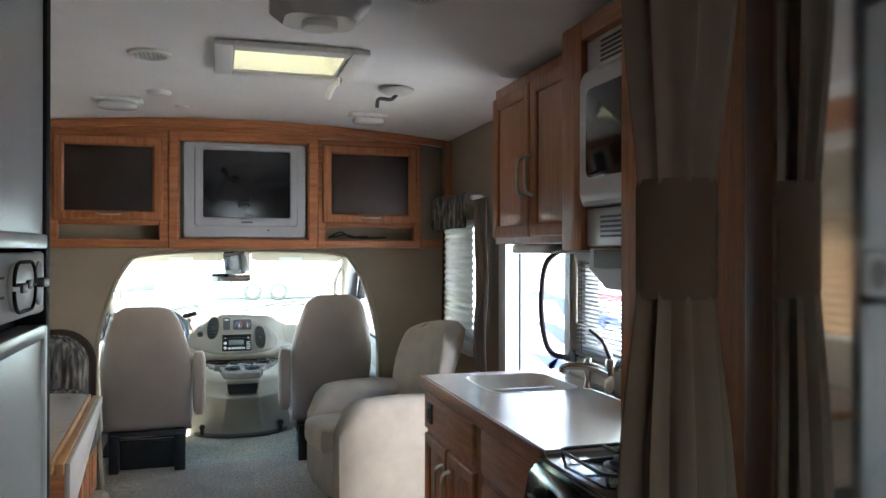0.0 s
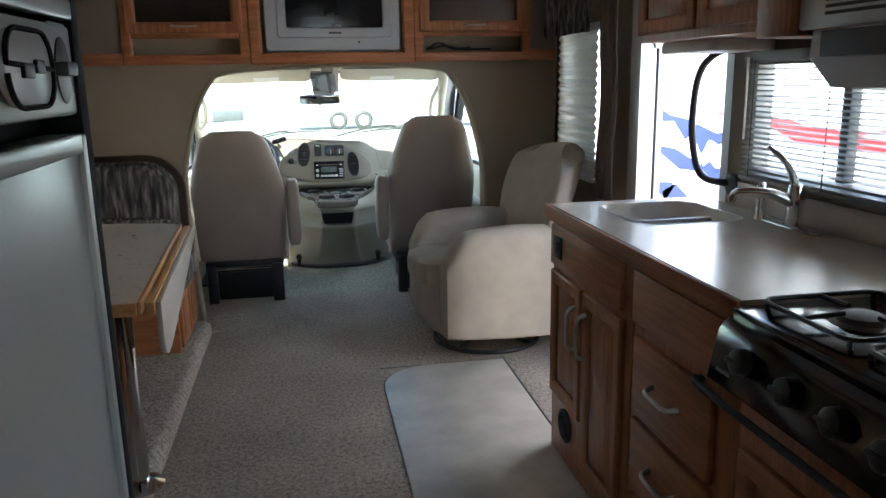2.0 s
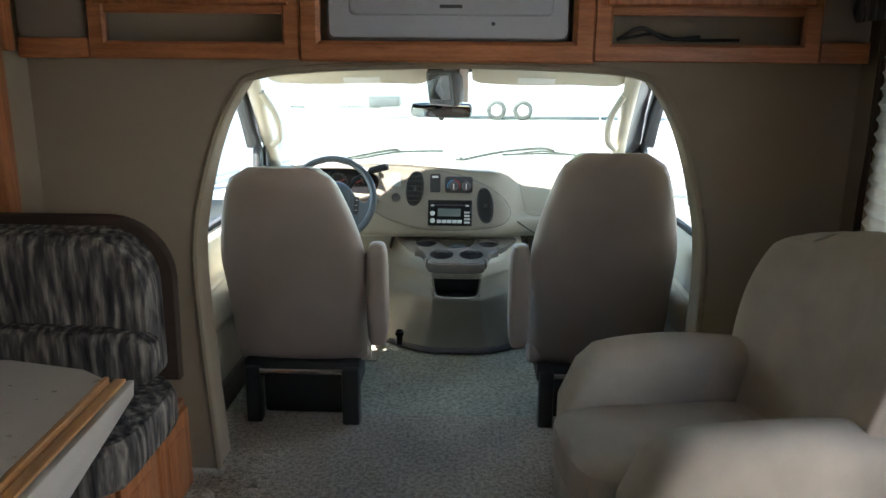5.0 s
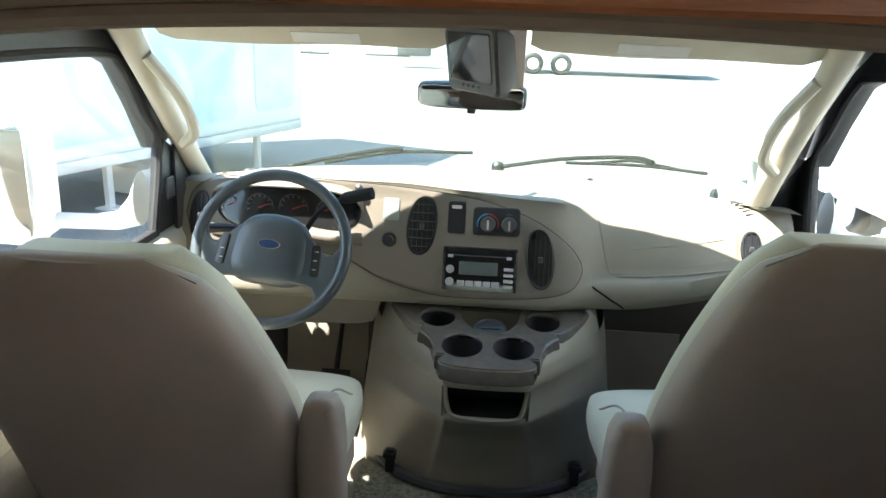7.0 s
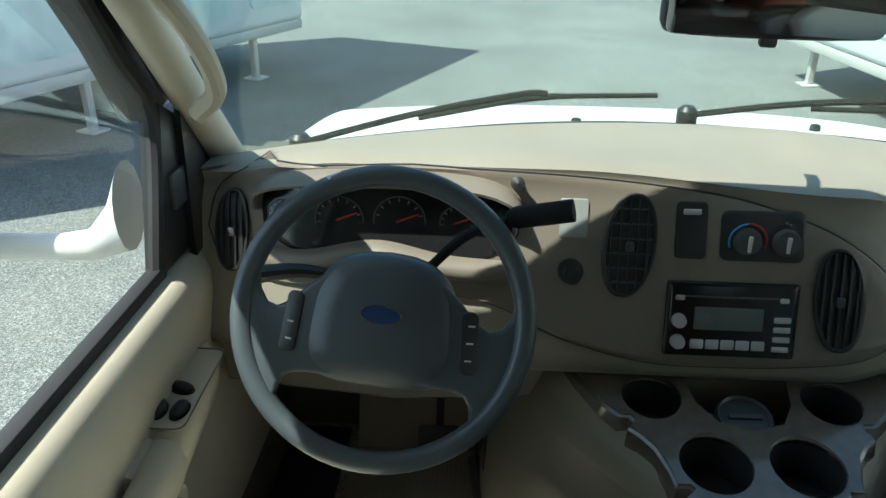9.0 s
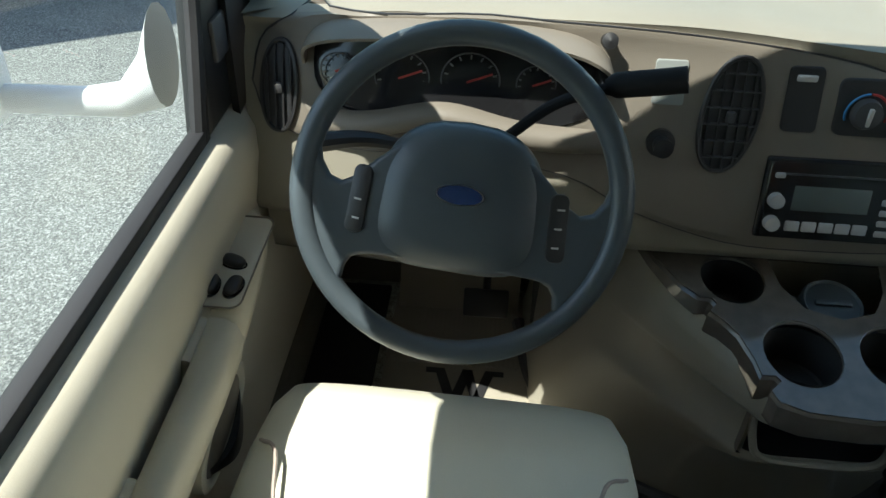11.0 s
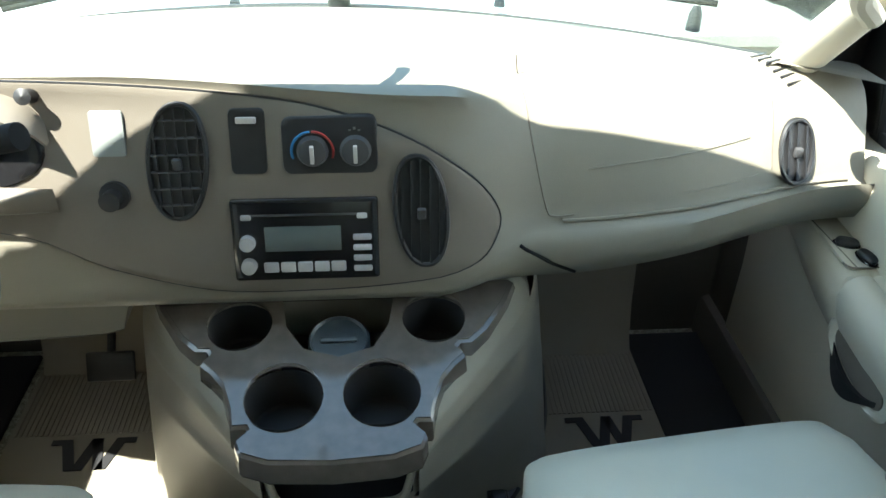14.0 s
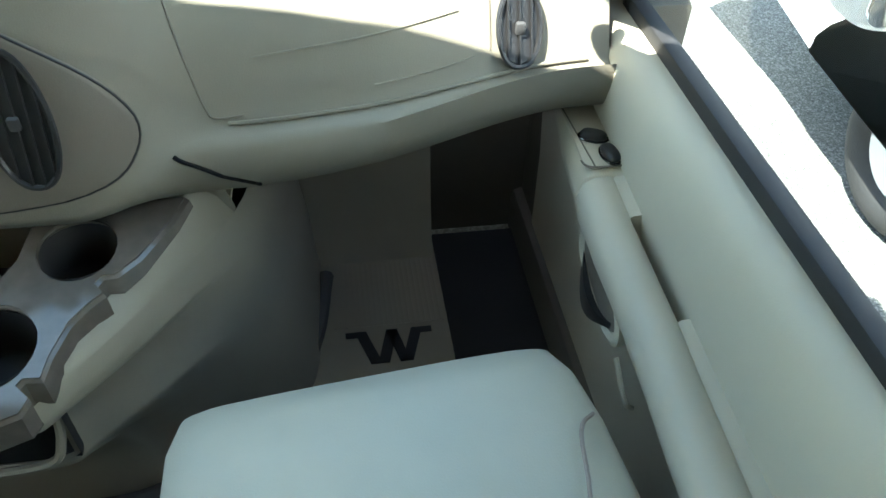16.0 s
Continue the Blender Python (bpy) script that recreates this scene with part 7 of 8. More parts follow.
# ---- steering wheel ----
def steering_wheel():
    ctr = Vector((-0.573, 4.755, 0.812))
    R = 0.209
    m = Matrix.Translation(ctr) @ pose(0, 0, 0, 62, 0, 0) @ pose(0, 0, 0, 0, 0, -5)
    t = thing("steering_wheel", "dark slate four-spoke steering wheel with oval badge", "steering wheel", ctr)
    part("rim", torus(m, R, 0.0165, 64, 14), M_WHEEL, t, smooth=60)
    rings = []
    for z, k in ((-0.03, 0.90), (0.0, 1.0), (0.022, 0.97), (0.035, 0.86), (0.042, 0.6), (0.044, 0.2)):
        ring = []
        for p in ellipse(0, 0, 1, 1, 40, 3.4):
            x = 0.112 * p[0] * (1 - 0.06 * p[1])
            y = 0.094 * p[1] + (0.016 if p[1] > 0 else 0.004) * (1 - p[0] ** 2) * abs(p[1]) - 0.012
            ring.append(m @ Vector((x * k, y * k, z - 0.02)))
        rings.append(ring)
    part("hub", loft(rings), M_WHEEL, t, "padded hub", smooth=60)
    for s in (-1, 1):
        arc = [(0.207 * math.cos(radians(a)), 0.207 * math.sin(radians(a))) for a in np.linspace(20, -44, 12)]
        web = [(0.06, 0.070), (0.090, 0.056), (0.115, 0.034), (0.138, 0.010), (0.158, -0.001), (0.174, 0.004), (0.186, 0.022), (0.192, 0.046)] + arc + [(0.142, -0.128), (0.140, -0.112), (0.132, -0.099), (0.118, -0.093), (0.10, -0.091), (0.06, -0.09)]
        bm = prism([(s * a, b) for a, b in web], "z", -0.018, 0.006, 0.007, 3)
        for v in bm.verts:
            v.co.z += 0.012 * max(0.0, 1 - abs(v.co.x) / 0.17)
        part("spoke", moved(bm, m), M_WHEEL, t, smooth=60)
        p = part("switch_pad", moved(prism(rounded(-0.013, 0.013, -0.045, 0.045, 0.01), "z", 0, 0.01, 0.003), m @ pose(s * 0.129, -0.020, 0.002, 0, s * 12, s * 4)), M_BLACK, t, "black cruise switches")
        for k in range(2 + (s > 0)):
            part("mark", moved(box(-0.005, 0.005, -0.0012, 0.0012, 0.0095, 0.0108, 0), m @ pose(s * 0.129, -0.045 + 0.025 * k, 0.002, 0, s * 12, s * 4)), M_APPL, p, smooth=0)
    b = part("badge", moved(prism(ellipse(0, 0, 0.031, 0.0125, 30), "z", 0, 0.004, 0.001), m @ pose(0, 0.006, 0.022, 0, 0, 0)), surface("blue_badge", (0.015, 0.04, 0.13), 0.25, bump=0), t, "blue oval badge")
    part("badge_rim", torus(m @ pose(0, 0.006, 0.026, 0, 0, 0) @ Matrix.Diagonal((1, 0.42, 1, 1)), 0.030, 0.0016, 32, 6), M_CHROME, b, "chrome rim")
    part("column", tube([m @ Vector((0, 0, -0.03)), m @ Vector((0, -0.0, -0.16)), m @ Vector((0, 0.0, -0.30))], 0.055, 16), M_DASH, t, "tan column shroud")
    part("gear_lever", tube([(-0.53, 4.93, 0.79), (-0.505, 4.90, 0.835), (-0.45, 4.86, 0.905), (-0.37, 4.84, 0.945)], 0.008, 10), M_MATTBLACK, t, "black column gear lever")
    part("gear_knob", tube([(-0.395, 4.843, 0.938), (-0.38, 4.84, 0.943), (-0.335, 4.825, 0.957), (-0.302, 4.818, 0.966)], lambda k: 0.010 + 0.007 * min(1, 3 * k), 14), M_MATTBLACK, t)
    part("indicator_stalk", tube([(-0.66, 4.90, 0.80), (-0.72, 4.86, 0.83), (-0.79, 4.83, 0.835)], lambda k: 0.009 + 0.006 * k, 10), M_BLACK, t)


steering_wheel()


# ---- captain's seats ----
def seat(cx, turn_lab, ztop, lean, yaw, fwd):
    t = thing("captain_seat", turn_lab, "seat", (cx, 4.3, CABF), "cab captain seats")
    rings = []
    n = 22
    for k in range(n + 1):
        s = k / n
        z = 0.24 + (ztop - 0.24) * s
        y = 4.16 - lean * s + 0.03 * math.sin(math.pi * s)
        hw = 0.287 - 0.01 * (1 - s)
        if s > 0.52:
            hw -= 0.115 * ((s - 0.52) / 0.48) ** 1.5
        if s > 0.93:
            hw -= 0.06 * ((s - 0.93) / 0.07) ** 2
        d = 0.075 + 0.012 * math.sin(math.pi * s)
        if s > 0.86:
            d -= 0.05 * ((s - 0.86) / 0.14) ** 2
        if s < 0.05:
            d -= 0.02 * (1 - s / 0.05)
        rings.append([(cx + hw * p[0], y + d * p[1] + 0.02 * p[0] ** 2 * (1 if p[1] < 0 else 0.2), z) for p in ellipse(0, 0, 1, 1, 40, 3.6)])
    bk = part("backrest", loft(rings), M_SEATBACK, t, "taupe vinyl back shell", smooth=70)
    rings = []
    for k in range(n + 1):
        s = k / n
        z = 0.44 + (ztop - 0.012 - 0.44) * s
        q = (z - 0.24) / (ztop - 0.24)
        y = 4.16 - lean * q + 0.03 * math.sin(math.pi * q) + 0.055
        hw = 0.270
        if q > 0.52:
            hw -= 0.115 * ((q - 0.52) / 0.48) ** 1.5
        if q > 0.9:
            hw -= 0.05 * ((q - 0.9) / 0.1) ** 2
        rings.append([(cx + hw * p[0], y + 0.06 * p[1] + 0.03 * p[0] ** 4, z) for p in ellipse(0, 0, 1, 1, 32, 3.4)])
    part("back_padding", loft(rings), M_SEAT, t, "pale leather front padding", smooth=70)
    for s in (-1, 1):
        part("piping", tube([(cx + s * (0.262 if q < 0.52 else 0.262 - 0.115 * ((q - 0.52) / 0.48) ** 1.5), 4.16 - lean * q + 0.03 * math.sin(math.pi * q) + 0.045, 0.24 + (ztop - 0.24) * q) for q in np.linspace(0.2, 0.93, 9)], 0.004, 6, 3), M_SEATBACK, t)
    rings = []
    for y, k, zt, zb in ((4.14, 0.92, 0.455, 0.36), (4.2, 1.0, 0.475, 0.34), (4.45, 1.03, 0.485, 0.33), (4.60, 1.02, 0.495, 0.32), (4.68, 0.99, 0.485, 0.33), (4.73, 0.93, 0.46, 0.35), (4.75, 0.84, 0.43, 0.37)):
        rings.append([(cx + 0.278 * k * p[0], y, (zt + zb) / 2 + (zt - zb) / 2 * p[1] + 0.012 * abs(p[0]) ** 3 * (p[1] > 0)) for p in ellipse(0, 0, 1, 1, 40, 3.0)])
    cu = part("seat_cushion", moved(loft(rings), Matrix.Translation((cx, 4.4 + fwd, 0)) @ pose(0, 0, 0, 0, 0, yaw) @ Matrix.Translation((-cx, -4.4, 0))), M_SEAT, t, "pale leather seat cushion", smooth=70)
    for s in (-1, 1):
        part("seam", moved(tube([(cx + s * 0.262, 4.60, 0.468), (cx + s * 0.225, 4.56, 0.500), (cx + s * 0.195, 4.46, 0.495), (cx + s * 0.12, 4.40, 0.489), (cx, 4.39, 0.488)], 0.003, 6, 5), Matrix.Translation((cx, 4.4 + fwd, 0)) @ pose(0, 0, 0, 0, 0, yaw) @ Matrix.Translation((-cx, -4.4, 0))), M_SEATBACK, cu)
    part("pedestal", box(cx - 0.19, cx + 0.19, 4.16, 4.60, CABF, 0.20, 0.02), M_BLACK, t, "black seat pedestal")
    part("slide_frame", merge(box(cx - 0.24, cx + 0.24, 4.06, 4.62, 0.19, 0.26, 0.012), box(cx - 0.23, cx - 0.17, 4.03, 4.10, CABF, 0.24, 0.01), box(cx + 0.17, cx + 0.24, 4.02, 4.10, CABF, 0.24, 0.01)), M_BLACK, t)
    part("cross_tube", cyl((cx - 0.2, 4.05, 0.22), (cx + 0.2, 4.05, 0.22), 0.012, 10), M_CHROME, t)
    part("side_skirt", box(cx - 0.275, cx + 0.275, 4.10, 4.62, 0.25, 0.36, 0.03), M_SEATBACK, t)
    s = 1 if cx < 0 else -1
    ax = cx + s * 0.325
    part("armrest", cushion(ax - 0.042, ax + 0.042, 3.96, 4.06, 0.36, 0.78, 0.45, 14), M_SEATBACK, t, "folded-up padded armrest")
    return t


seat(-0.585, "taupe driver's captain seat with folded armrest", 1.09, 0.35, -2, 0.0)
seat(0.62, "taupe passenger captain seat with folded armrest", 1.145, 0.27, 6, 0.03)


structure("floor_well", merge(box(0.775, 0.985, 4.55, 5.52, CABF, CABF + 0.014, 0.004), box(-0.945, -0.78, 4.55, 5.52, CABF, CABF + 0.014, 0.004)), M_RUBBER, "black rubber floor beside the foot wells")


# floor mats, pedals, belts
def floor_mat(cx, s):
    t = thing("floor_mat", "ribbed tan floor mat with a dark emblem", "mat", (cx, 5.2, CABF), "cab floor mats")
    pts = [(cx - 0.20, 4.75), (cx + 0.20, 4.75), (cx + 0.20, 5.05), (cx + 0.15, 5.5), (cx - 0.20, 5.5)]
    part("sheet", prism(pts, "z", CABF + 0.001, CABF + 0.010, 0.003), M_MAT, t)
    ribs = merge(*[box(cx - 0.19 + 0.012 * k, cx - 0.184 + 0.012 * k, 5.24, 5.49, CABF + 0.010, CABF + 0.0125, 0) for k in range(27)])
    part("ribs", ribs, M_MAT, t)
    part("toe_flap", loft([[(cx - 0.19, y, z), (cx + 0.13, y, z), (cx + 0.13, y + 0.012, z), (cx - 0.19, y + 0.012, z)] for y, z in ((5.44, CABF + 0.008), (5.47, 0.03), (5.50, 0.12), (5.53, 0.30))]), M_MAT, t, "mat turned up the toe board")
    zz = CABF + 0.0125
    part("emblem", merge(*[prism(q, "z", zz - 0.003, zz) for q in ([(cx - 0.095, 5.225), (cx - 0.05, 5.225), (cx - 0.02, 5.135), (cx - 0.045, 5.135), (cx - 0.07, 5.21), (cx - 0.095, 5.21)], [(cx - 0.03, 5.135), (cx - 0.005, 5.135), (cx + 0.02, 5.225), (cx - 0.005, 5.225)], [(cx - 0.006, 5.225), (cx + 0.018, 5.225), (cx + 0.04, 5.135), (cx + 0.018, 5.135)], [(cx + 0.022, 5.135), (cx + 0.046, 5.135), (cx + 0.07, 5.21), (cx + 0.095, 5.21), (cx + 0.095, 5.225), (cx + 0.05, 5.225)])]), M_BLACK, t, "dark angular emblem", smooth=0)


floor_mat(-0.56, 1)
floor_mat(0.64, -1)


def pedals():
    for nm, x, w, h, lab in (("brake_pedal", -0.52, 0.055, 0.035, "black ribbed brake pedal"), ("accelerator_pedal", -0.38, 0.03, 0.075, "slim black accelerator pedal pad")):
        t = thing(nm, lab, "pedal", (x, 5.35, 0.12))
        part("pad", moved(box(-w, w, -0.008, 0.008, -h, h, 0.006), pose(x, 5.32, 0.13, -30, 0, 0)), M_BLACK, t)
        part("arm", tube([(x, 5.33, 0.14), (x, 5.42, 0.25), (x, 5.54, 0.40)], 0.010, 8), M_BLACK, t)


pedals()


def seat_belt(s, x):
    t = thing("seat_belt", "pale seat belt hanging at the door pillar", "seat belt", (x, 3.95, 0.3), "seat belts")
    part("strap", loft([[(x + dx, 3.945 + dy, z) for dx, dy in ((0, 0), (s * 0.002, 0), (s * 0.002, 0.045), (0, 0.045))] for z in (0.25, 0.8, 1.22)]), M_APPL, t, smooth=0)
    part("anchor", box(*sorted((x - s * 0.012, x + s * 0.012)), 3.93, 4.0, 1.20, 1.27, 0.006), M_DKGREY, t)


seat_belt(-1, -0.945)
seat_belt(1, 0.985)

# ---- outside ----
GZ = -0.9
structure("ground", box(-400, 400, -300, 700, GZ - 0.2, GZ, 0), M_ASPHALT, "sun-bleached grey asphalt lot", 0)
for (x0, y0, x1, y1) in ((5.55, 20.0, 4.85, 22.5), (9.9, 37.5, 12.5, 33.0), (-4.0, 30.0, -6.5, 36.0)):
    d = Vector((x1 - x0, y1 - y0, 0)).normalized() * 1.0
    n = Vector((-d.y, d.x, 0)) * 0.05
    bm = bmesh.new()
    a, b = Vector((x0, y0, GZ + 0.004)) - d, Vector((x1, y1, GZ + 0.004)) + d
    bm.faces.new([bm.verts.new(p) for p in (a - n, a + n, b + n, b - n)])
    structure("road_line", bm, surface("worn_white_paint", (0.6, 0.6, 0.58), 0.8, vary=0.2, scale=20, bump=0.1), "worn white parking line", 0)


def bonnet():
    t = thing("bonnet", "white van bonnet below the windscreen", "bonnet", (0, 6.0, 0.7))
    part("panel", thicken(grid_surface(lambda u, v: (-0.93 + 1.76 * u, 5.62 - 0.28 * (2 * u - 1) ** 2 * (1 - v) + 0.85 * v, 0.845 - 0.03 * abs(2 * u - 1) ** 3 - 0.10 * v - 0.06 * v ** 3), 24, 12), 0.01), M_RVWHITE, t, smooth=60)
    part("cowl", thicken(grid_surface(lambda u, v: (-0.90 + 1.70 * u, 5.60 - 0.29 * (2 * u - 1) ** 2 + 0.10 * v, 0.853 - 0.012 * v), 24, 2), 0.01), M_RVWHITE, t)
    part("cowl_grille", tube([(-0.05 + 0.80 * u, 5.66 - 0.29 * u * u, 0.856) for u in np.linspace(-1, 1, 21)], 0.010, 6, 1, curved=False), M_BLACK, t)
    for x in (-0.20, 0.40):
        part("washer_nozzle", lathe([(0.014, 0.0), (0.012, 0.014), (0.0, 0.018)], Matrix.Translation((x, 5.72, 0.838)), 12), M_BLACK, t)


bonnet()


def wiper(arm, blade):
    """An arm from its pivot to the middle of the blade, and the blade with its bridge."""
    t = thing("windscreen_wiper", "black windscreen wiper at rest", "wiper", arm[0], "windscreen wipers")
    part("pivot", lathe([(0.024, -0.02), (0.024, 0.012), (0.015, 0.022), (0.0, 0.024)], Matrix.Translation(arm[0]), 16), M_BLACK, t, "black pivot cap")
    part("arm", tube(arm, 0.0075, 8, 5), M_MATTBLACK, t)
    part("blade", tube(blade, 0.006, 8, 6), M_MATTBLACK, t)
    mid = [Vector(blade[0]).lerp(Vector(blade[-1]), k) for k in (0.2, 0.35, 0.5, 0.65, 0.8)]
    part("bridge", tube([p + Vector((0, 0.008, 0.006 + 0.016 * (1 - abs(2 * q - 1)))) for p, q in zip(mid, (0, 0.3, 0.5, 0.7, 1))], 0.005, 6, 4), M_MATTBLACK, t)


def off_glass(x, z, o=0.02):
    """The point at (x, z) a little outside the windscreen."""
    v = (z - 0.865) / 0.565
    u = (x + 0.04) / (0.885 - 0.05 * v)
    return ws_point(u, v) + Vector((0, o, o * 0.6))


wiper([off_glass(-0.835, 0.862), off_glass(-0.60, 0.915), off_glass(-0.36, 0.962), off_glass(-0.30, 0.962)], [off_glass(-0.583, 0.902), off_glass(-0.32, 0.948), off_glass(-0.052, 0.957)])
wiper([off_glass(0.04, 0.893), off_glass(0.262, 0.955), off_glass(0.48, 0.992), off_glass(0.56, 0.982)], [off_glass(0.28, 0.94), off_glass(0.52, 0.962), off_glass(0.72, 0.965)])


def antenna():
    t = thing("antenna", "thin antenna on the fender with a pale card", "antenna", (0.885, 5.75, 0.79))
    part("base", lathe([(0.018, -0.03), (0.016, 0.01), (0.008, 0.03), (0.0, 0.032)], Matrix.Translation((0.885, 5.75, 0.80)), 14), M_BLACK, t)
    part("mast", tube([(0.885, 5.75, 0.80), (0.872, 5.745, 1.1), (0.86, 5.74, 1.5)], 0.0045, 8), M_APPL, t)
    part("card", moved(box(-0.042, 0.042, -0.001, 0.001, -0.019, 0.019, 0.001), pose(0.88, 5.738, 0.905, 0, -14, 0)), surface("cream_card", (0.72, 0.68, 0.56), 0.7, bump=0), t, "cream paper card")


antenna()


def trailer_body(name, label, x0, x1, y0, y1, z0, z1, wins, side_x, legs, group="parked trailers"):
    t = thing(name, label, "trailer", ((x0 + x1) / 2, (y0 + y1) / 2, GZ), group)
    part("body", box(x0, x1, y0, y1, z0, z1, 0.08, 3), M_RVWHITE, t)
    part("lower_skirt", box(x0 + 0.02, x1 - 0.02, y0 + 0.02, y1 - 0.02, z0 - 0.12, z0 + 0.01, 0.02), M_APPL, t)
    for (a, b, c, d) in wins:
        w = part("window", prism(rounded(a, b, c, d, 0.12), "x", *sorted((side_x, side_x + (0.02 if side_x > (x0 + x1) / 2 else -0.02))), 0.004), surface("pale_teal_panel", (0.62, 0.73, 0.73), 0.35, bump=0), t, "pale blue-green rounded panel")
    for (lx, ly) in legs:
        part("leg", merge(box(lx - 0.04, lx + 0.04, ly - 0.04, ly + 0.04, GZ, z0 - 0.1, 0.004), box(lx - 0.12, lx + 0.12, ly - 0.12, ly + 0.12, GZ, GZ + 0.02, 0.004)), M_APPL, t)
    return t


def wheel_set(t, x, y, r=0.36, s=1):
    w = part("wheel", torus(pose(x, y, GZ + r, 0, 90, 0), r * 0.75, r * 0.25, 32, 12), M_RUBBER, t, "black tyre")
    part("rim", lathe([(r * 0.58, -0.06), (r * 0.58, 0.06), (r * 0.4, 0.03), (0.0, 0.05)], pose(x, y, GZ + r, 0, 90, 0), 24), M_WHITE, w, "white steel rim")


left_tr = trailer_body("travel_trailer", "white travel trailer with pale teal panels on stands", -2.6, 0.0, -7.0, 0.0, -0.24, 3.8, ((-6.0, -1.55, -0.05, 1.7), (-1.15, -0.25, 0.0, 1.7)), 0.0, ((-0.2, -0.9), (-0.2, -3.6), (-2.4, -3.6)))
wheel_set(left_tr, -0.25, -5.2)
part("stored_box", box(-1.0, -0.3, -3.0, -2.1, GZ, -0.55, 0.03), M_APPL, left_tr)
right_tr = trailer_body("cargo_trailer", "white cargo trailer parked across the lot", 0.0, 2.5, -6.0, 0.0, -0.3, 2.5, ((-4.5, -0.9, 0.0, 1.4),), 0.0, ((0.2, -0.5), (0.2, -4.5)))
wheel_set(right_tr, 0.25, -3.0)
left_tr.matrix_basis = pose(-2.95, 14.4, 0, 0, 0, -21) @ Matrix.Translation(left_tr.location)
right_tr.matrix_basis = pose(3.55, 14.5, 0, 0, 0, 6) @ Matrix.Translation(right_tr.location)


def boat_trailer():
    t = thing("flatbed_trailer", "long low trailer with twin white-rimmed wheels", "trailer", (0, 44, GZ), "parked trailers")
    part("frame", merge(box(-9.0, -0.5, 43.2, 43.4, -0.45, -0.25, 0.02), box(-1.5, 9, 42.6, 45.2, -0.35, 1.6, 0.06)), M_RVWHITE, t)
    part("tongue", merge(tube([(-9, 43.3, -0.35), (-11.5, 43.8, -0.35), (-13, 44.0, -0.3)], 0.08, 8), tube([(-5, 42.9, -0.3), (-9.5, 43.6, -0.35)], 0.07, 8)), M_DKGREY, t)
    part("toolbox", box(-5.6, -4.0, 42.8, 43.8, -0.3, 0.25, 0.04), M_DKGREY, t)
    for x in (1.0, 2.35):
        w = part("wheel", torus(pose(x, 42.5, GZ + 0.5, 90, 0, 0), 0.36, 0.15, 28, 10), M_RUBBER, t, "black tyre")
        part("rim", cyl((x, 42.36, GZ + 0.5), (x, 42.5, GZ + 0.5), 0.27, 20), M_WHITE, w, "white steel rim")

    t.location = (0.5, 36.0, GZ)
    t.scale = (0.85, 0.85, 0.85)


boat_trailer()


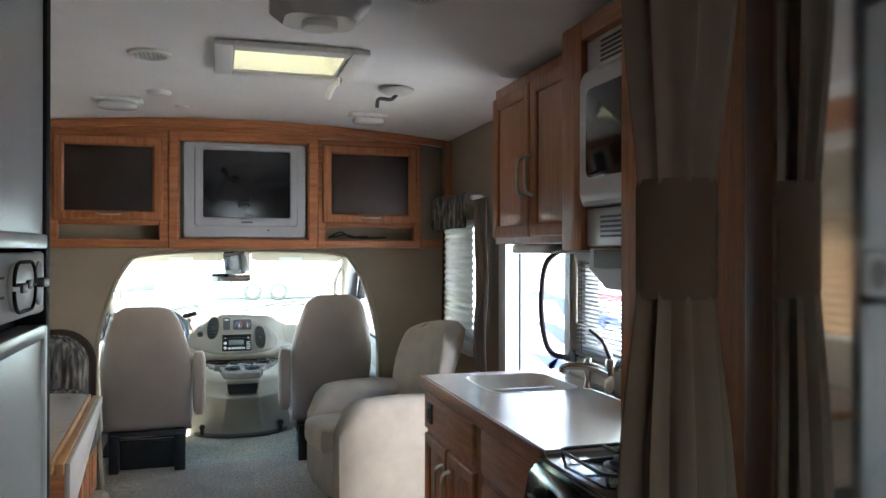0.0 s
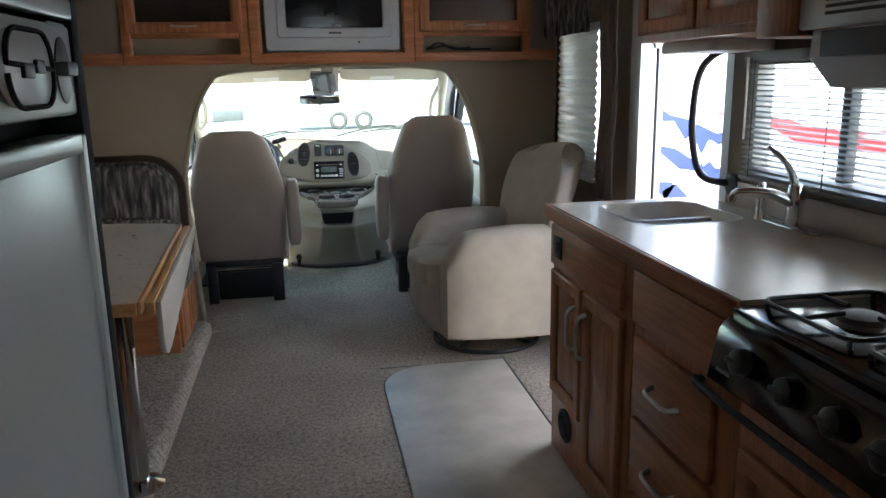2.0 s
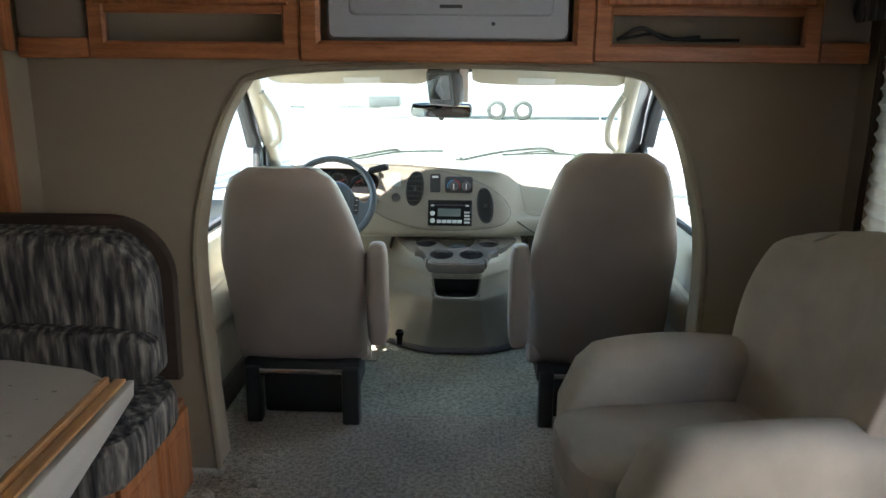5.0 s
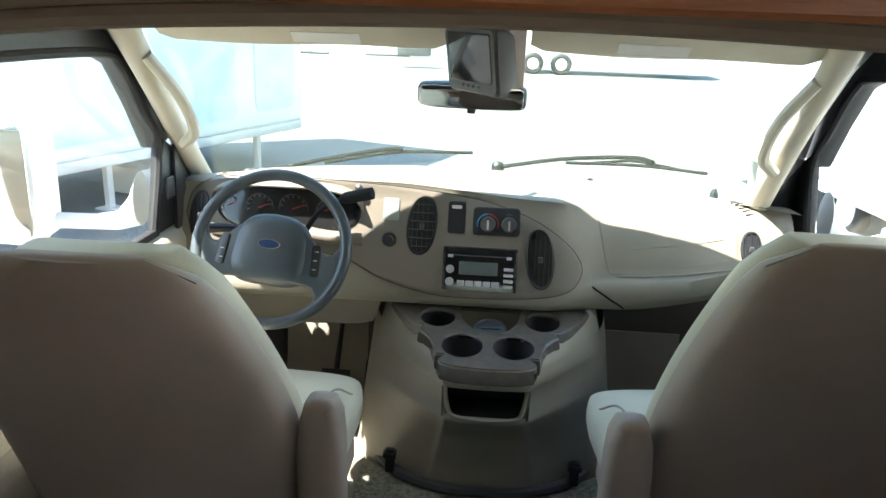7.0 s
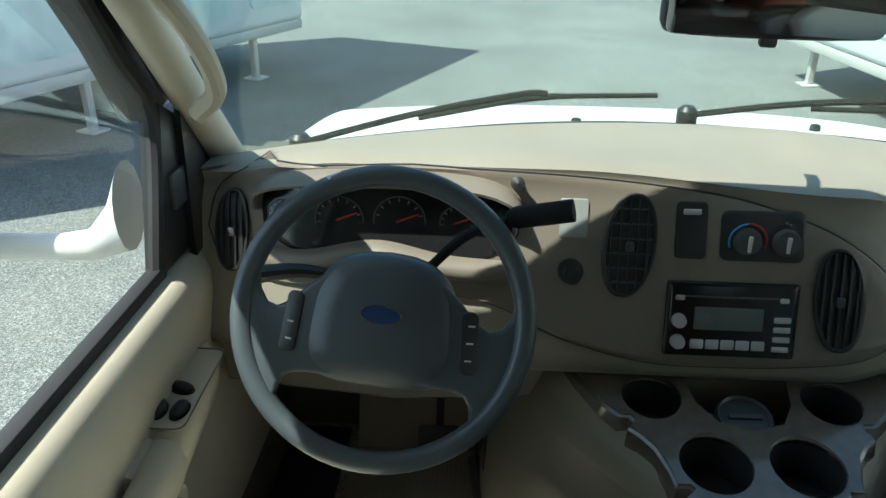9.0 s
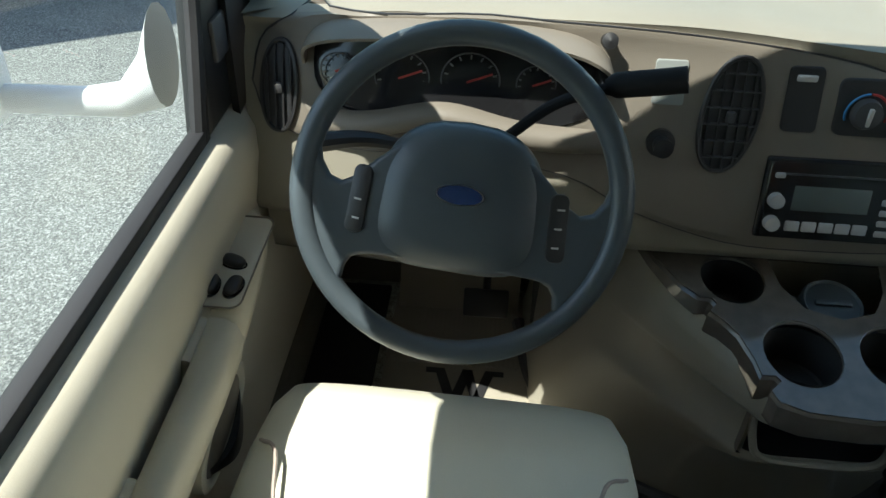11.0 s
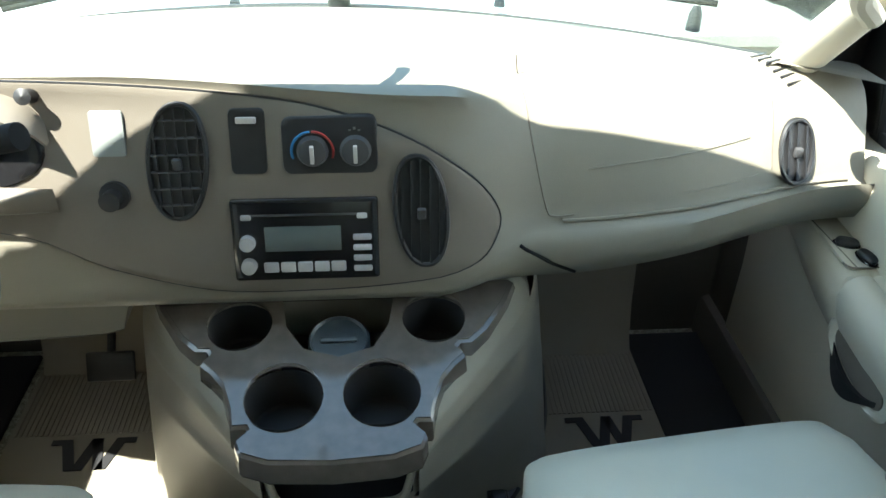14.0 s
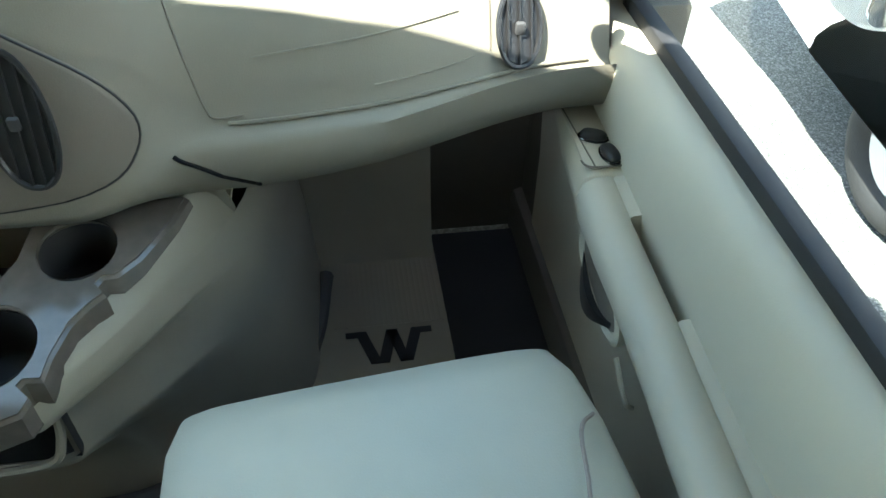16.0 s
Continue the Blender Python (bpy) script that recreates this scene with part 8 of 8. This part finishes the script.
def neighbour_motorhome():
    """The motorhome parked alongside, with ragged blue and red swooshes."""
    X = 2.75
    t = thing("neighbour_motorhome", "white motorhome with ragged blue and red swoosh graphics", "motorhome", (4.0, 4.0, GZ))
    part("body", box(X, X + 2.4, -1.0, 5.75, -0.45, 2.2, 0.06), M_RVWHITE, t)
    part("chassis", box(X + 0.25, X + 2.1, -0.6, 7.6, -0.62, -0.2, 0.03), M_RUBBER, t, "black underbody")

    def swoosh(y0, y1, z0, z1, mat, teeth, seed, wide=0.105):
        rnd = random.Random(seed)
        up, dn = [], []
        cuts = sorted(rnd.random() for _ in range(teeth * 2 - 1))
        for k, u in enumerate([0.0] + cuts + [1.0]):
            y = y0 + (y1 - y0) * u
            zm = z0 + (z1 - z0) * u + 0.025 * math.sin(9 * u)
            w = wide * math.sin(math.pi * min(1, u + 0.06)) ** 0.7 + 0.006
            up.append((y, zm + w * (1.0 if k % 2 else 0.55) * rnd.uniform(0.6, 1.1)))
            dn.append((y + rnd.uniform(-0.08, 0.22), zm - w * (1.1 if k % 2 else 0.05) * rnd.uniform(0.3, 1.3)))
        bm = loft([[(X - 0.006, a, b) for a, b in up], [(X - 0.006, a, b) for a, b in dn]], caps=False, closed=False)
        part("swoosh", bm, mat, t, "ragged blue graphic" if mat is M_BLUE else "red stripe graphic", smooth=0)
    swoosh(5.5, 3.65, 1.03, 0.85, M_BLUE, 7, 1)
    swoosh(5.35, 3.9, 0.75, 0.63, M_BLUE, 6, 2)
    swoosh(5.4, 3.4, 0.44, 0.27, M_BLUE, 7, 3)
    swoosh(4.2, 1.95, 1.09, 0.95, M_RED, 3, 4, 0.05)
    swoosh(3.55, 1.6, 0.71, 0.63, M_BLUE, 7, 5)
    swoosh(2.9, 1.45, 1.03, 1.09, M_RED, 3, 6, 0.05)
    part("window", prism(rounded(1.3, 2.5, 1.24, 1.8, 0.06), "x", X - 0.01, X + 0.01, 0.003), M_BLACKGLOSS, t, "dark window")
    # cab ahead of the house body, its flank cut out over the front wheel
    arch = [(6.30 + 0.56 * math.cos(a), -0.45 + 0.44 * math.sin(a)) for a in np.linspace(0, math.pi, 16)]
    prof = [(8.15, -0.28), (8.15, 0.02), (7.9, 0.12), (7.05, 0.2), (6.55, 0.95), (5.75, 1.05), (5.75, -0.32), (5.76, -0.45)] + arch[::-1][1:-1] + [(6.84, -0.34), (7.2, -0.28)]
    X2 = X - 0.13
    part("cab", merge(prism(prof, "x", X2, X2 + 0.12, 0.02), box(X2 + 0.12, X2 + 2.0, 6.9, 8.12, -0.25, 0.12, 0.03), box(X2 + 0.12, X2 + 2.0, 5.75, 6.75, -0.1, 0.9, 0.03)), M_RVWHITE, t)
    w = part("cab_window", prism(rounded(5.85, 6.88, 0.13, 0.56, 0.06), "x", X2 - 0.006, X2 + 0.01, 0.003), M_RUBBER, t, "black window seal")
    # opaque pane; its pale colour carries the sunlight on the glass
    part("pane", prism(rounded(5.90, 6.84, 0.165, 0.53, 0.05), "x", X2 - 0.010, X2 - 0.004, 0.001), surface("sunlit_tinted_glass", (0.42, 0.52, 0.54), 0.15, bump=0), w, "tinted glass, sunlit look put in its pale colour")
    for y in (6.3, 0.2):
        wheel_set(t, X + 0.14, y, 0.4)


neighbour_motorhome()
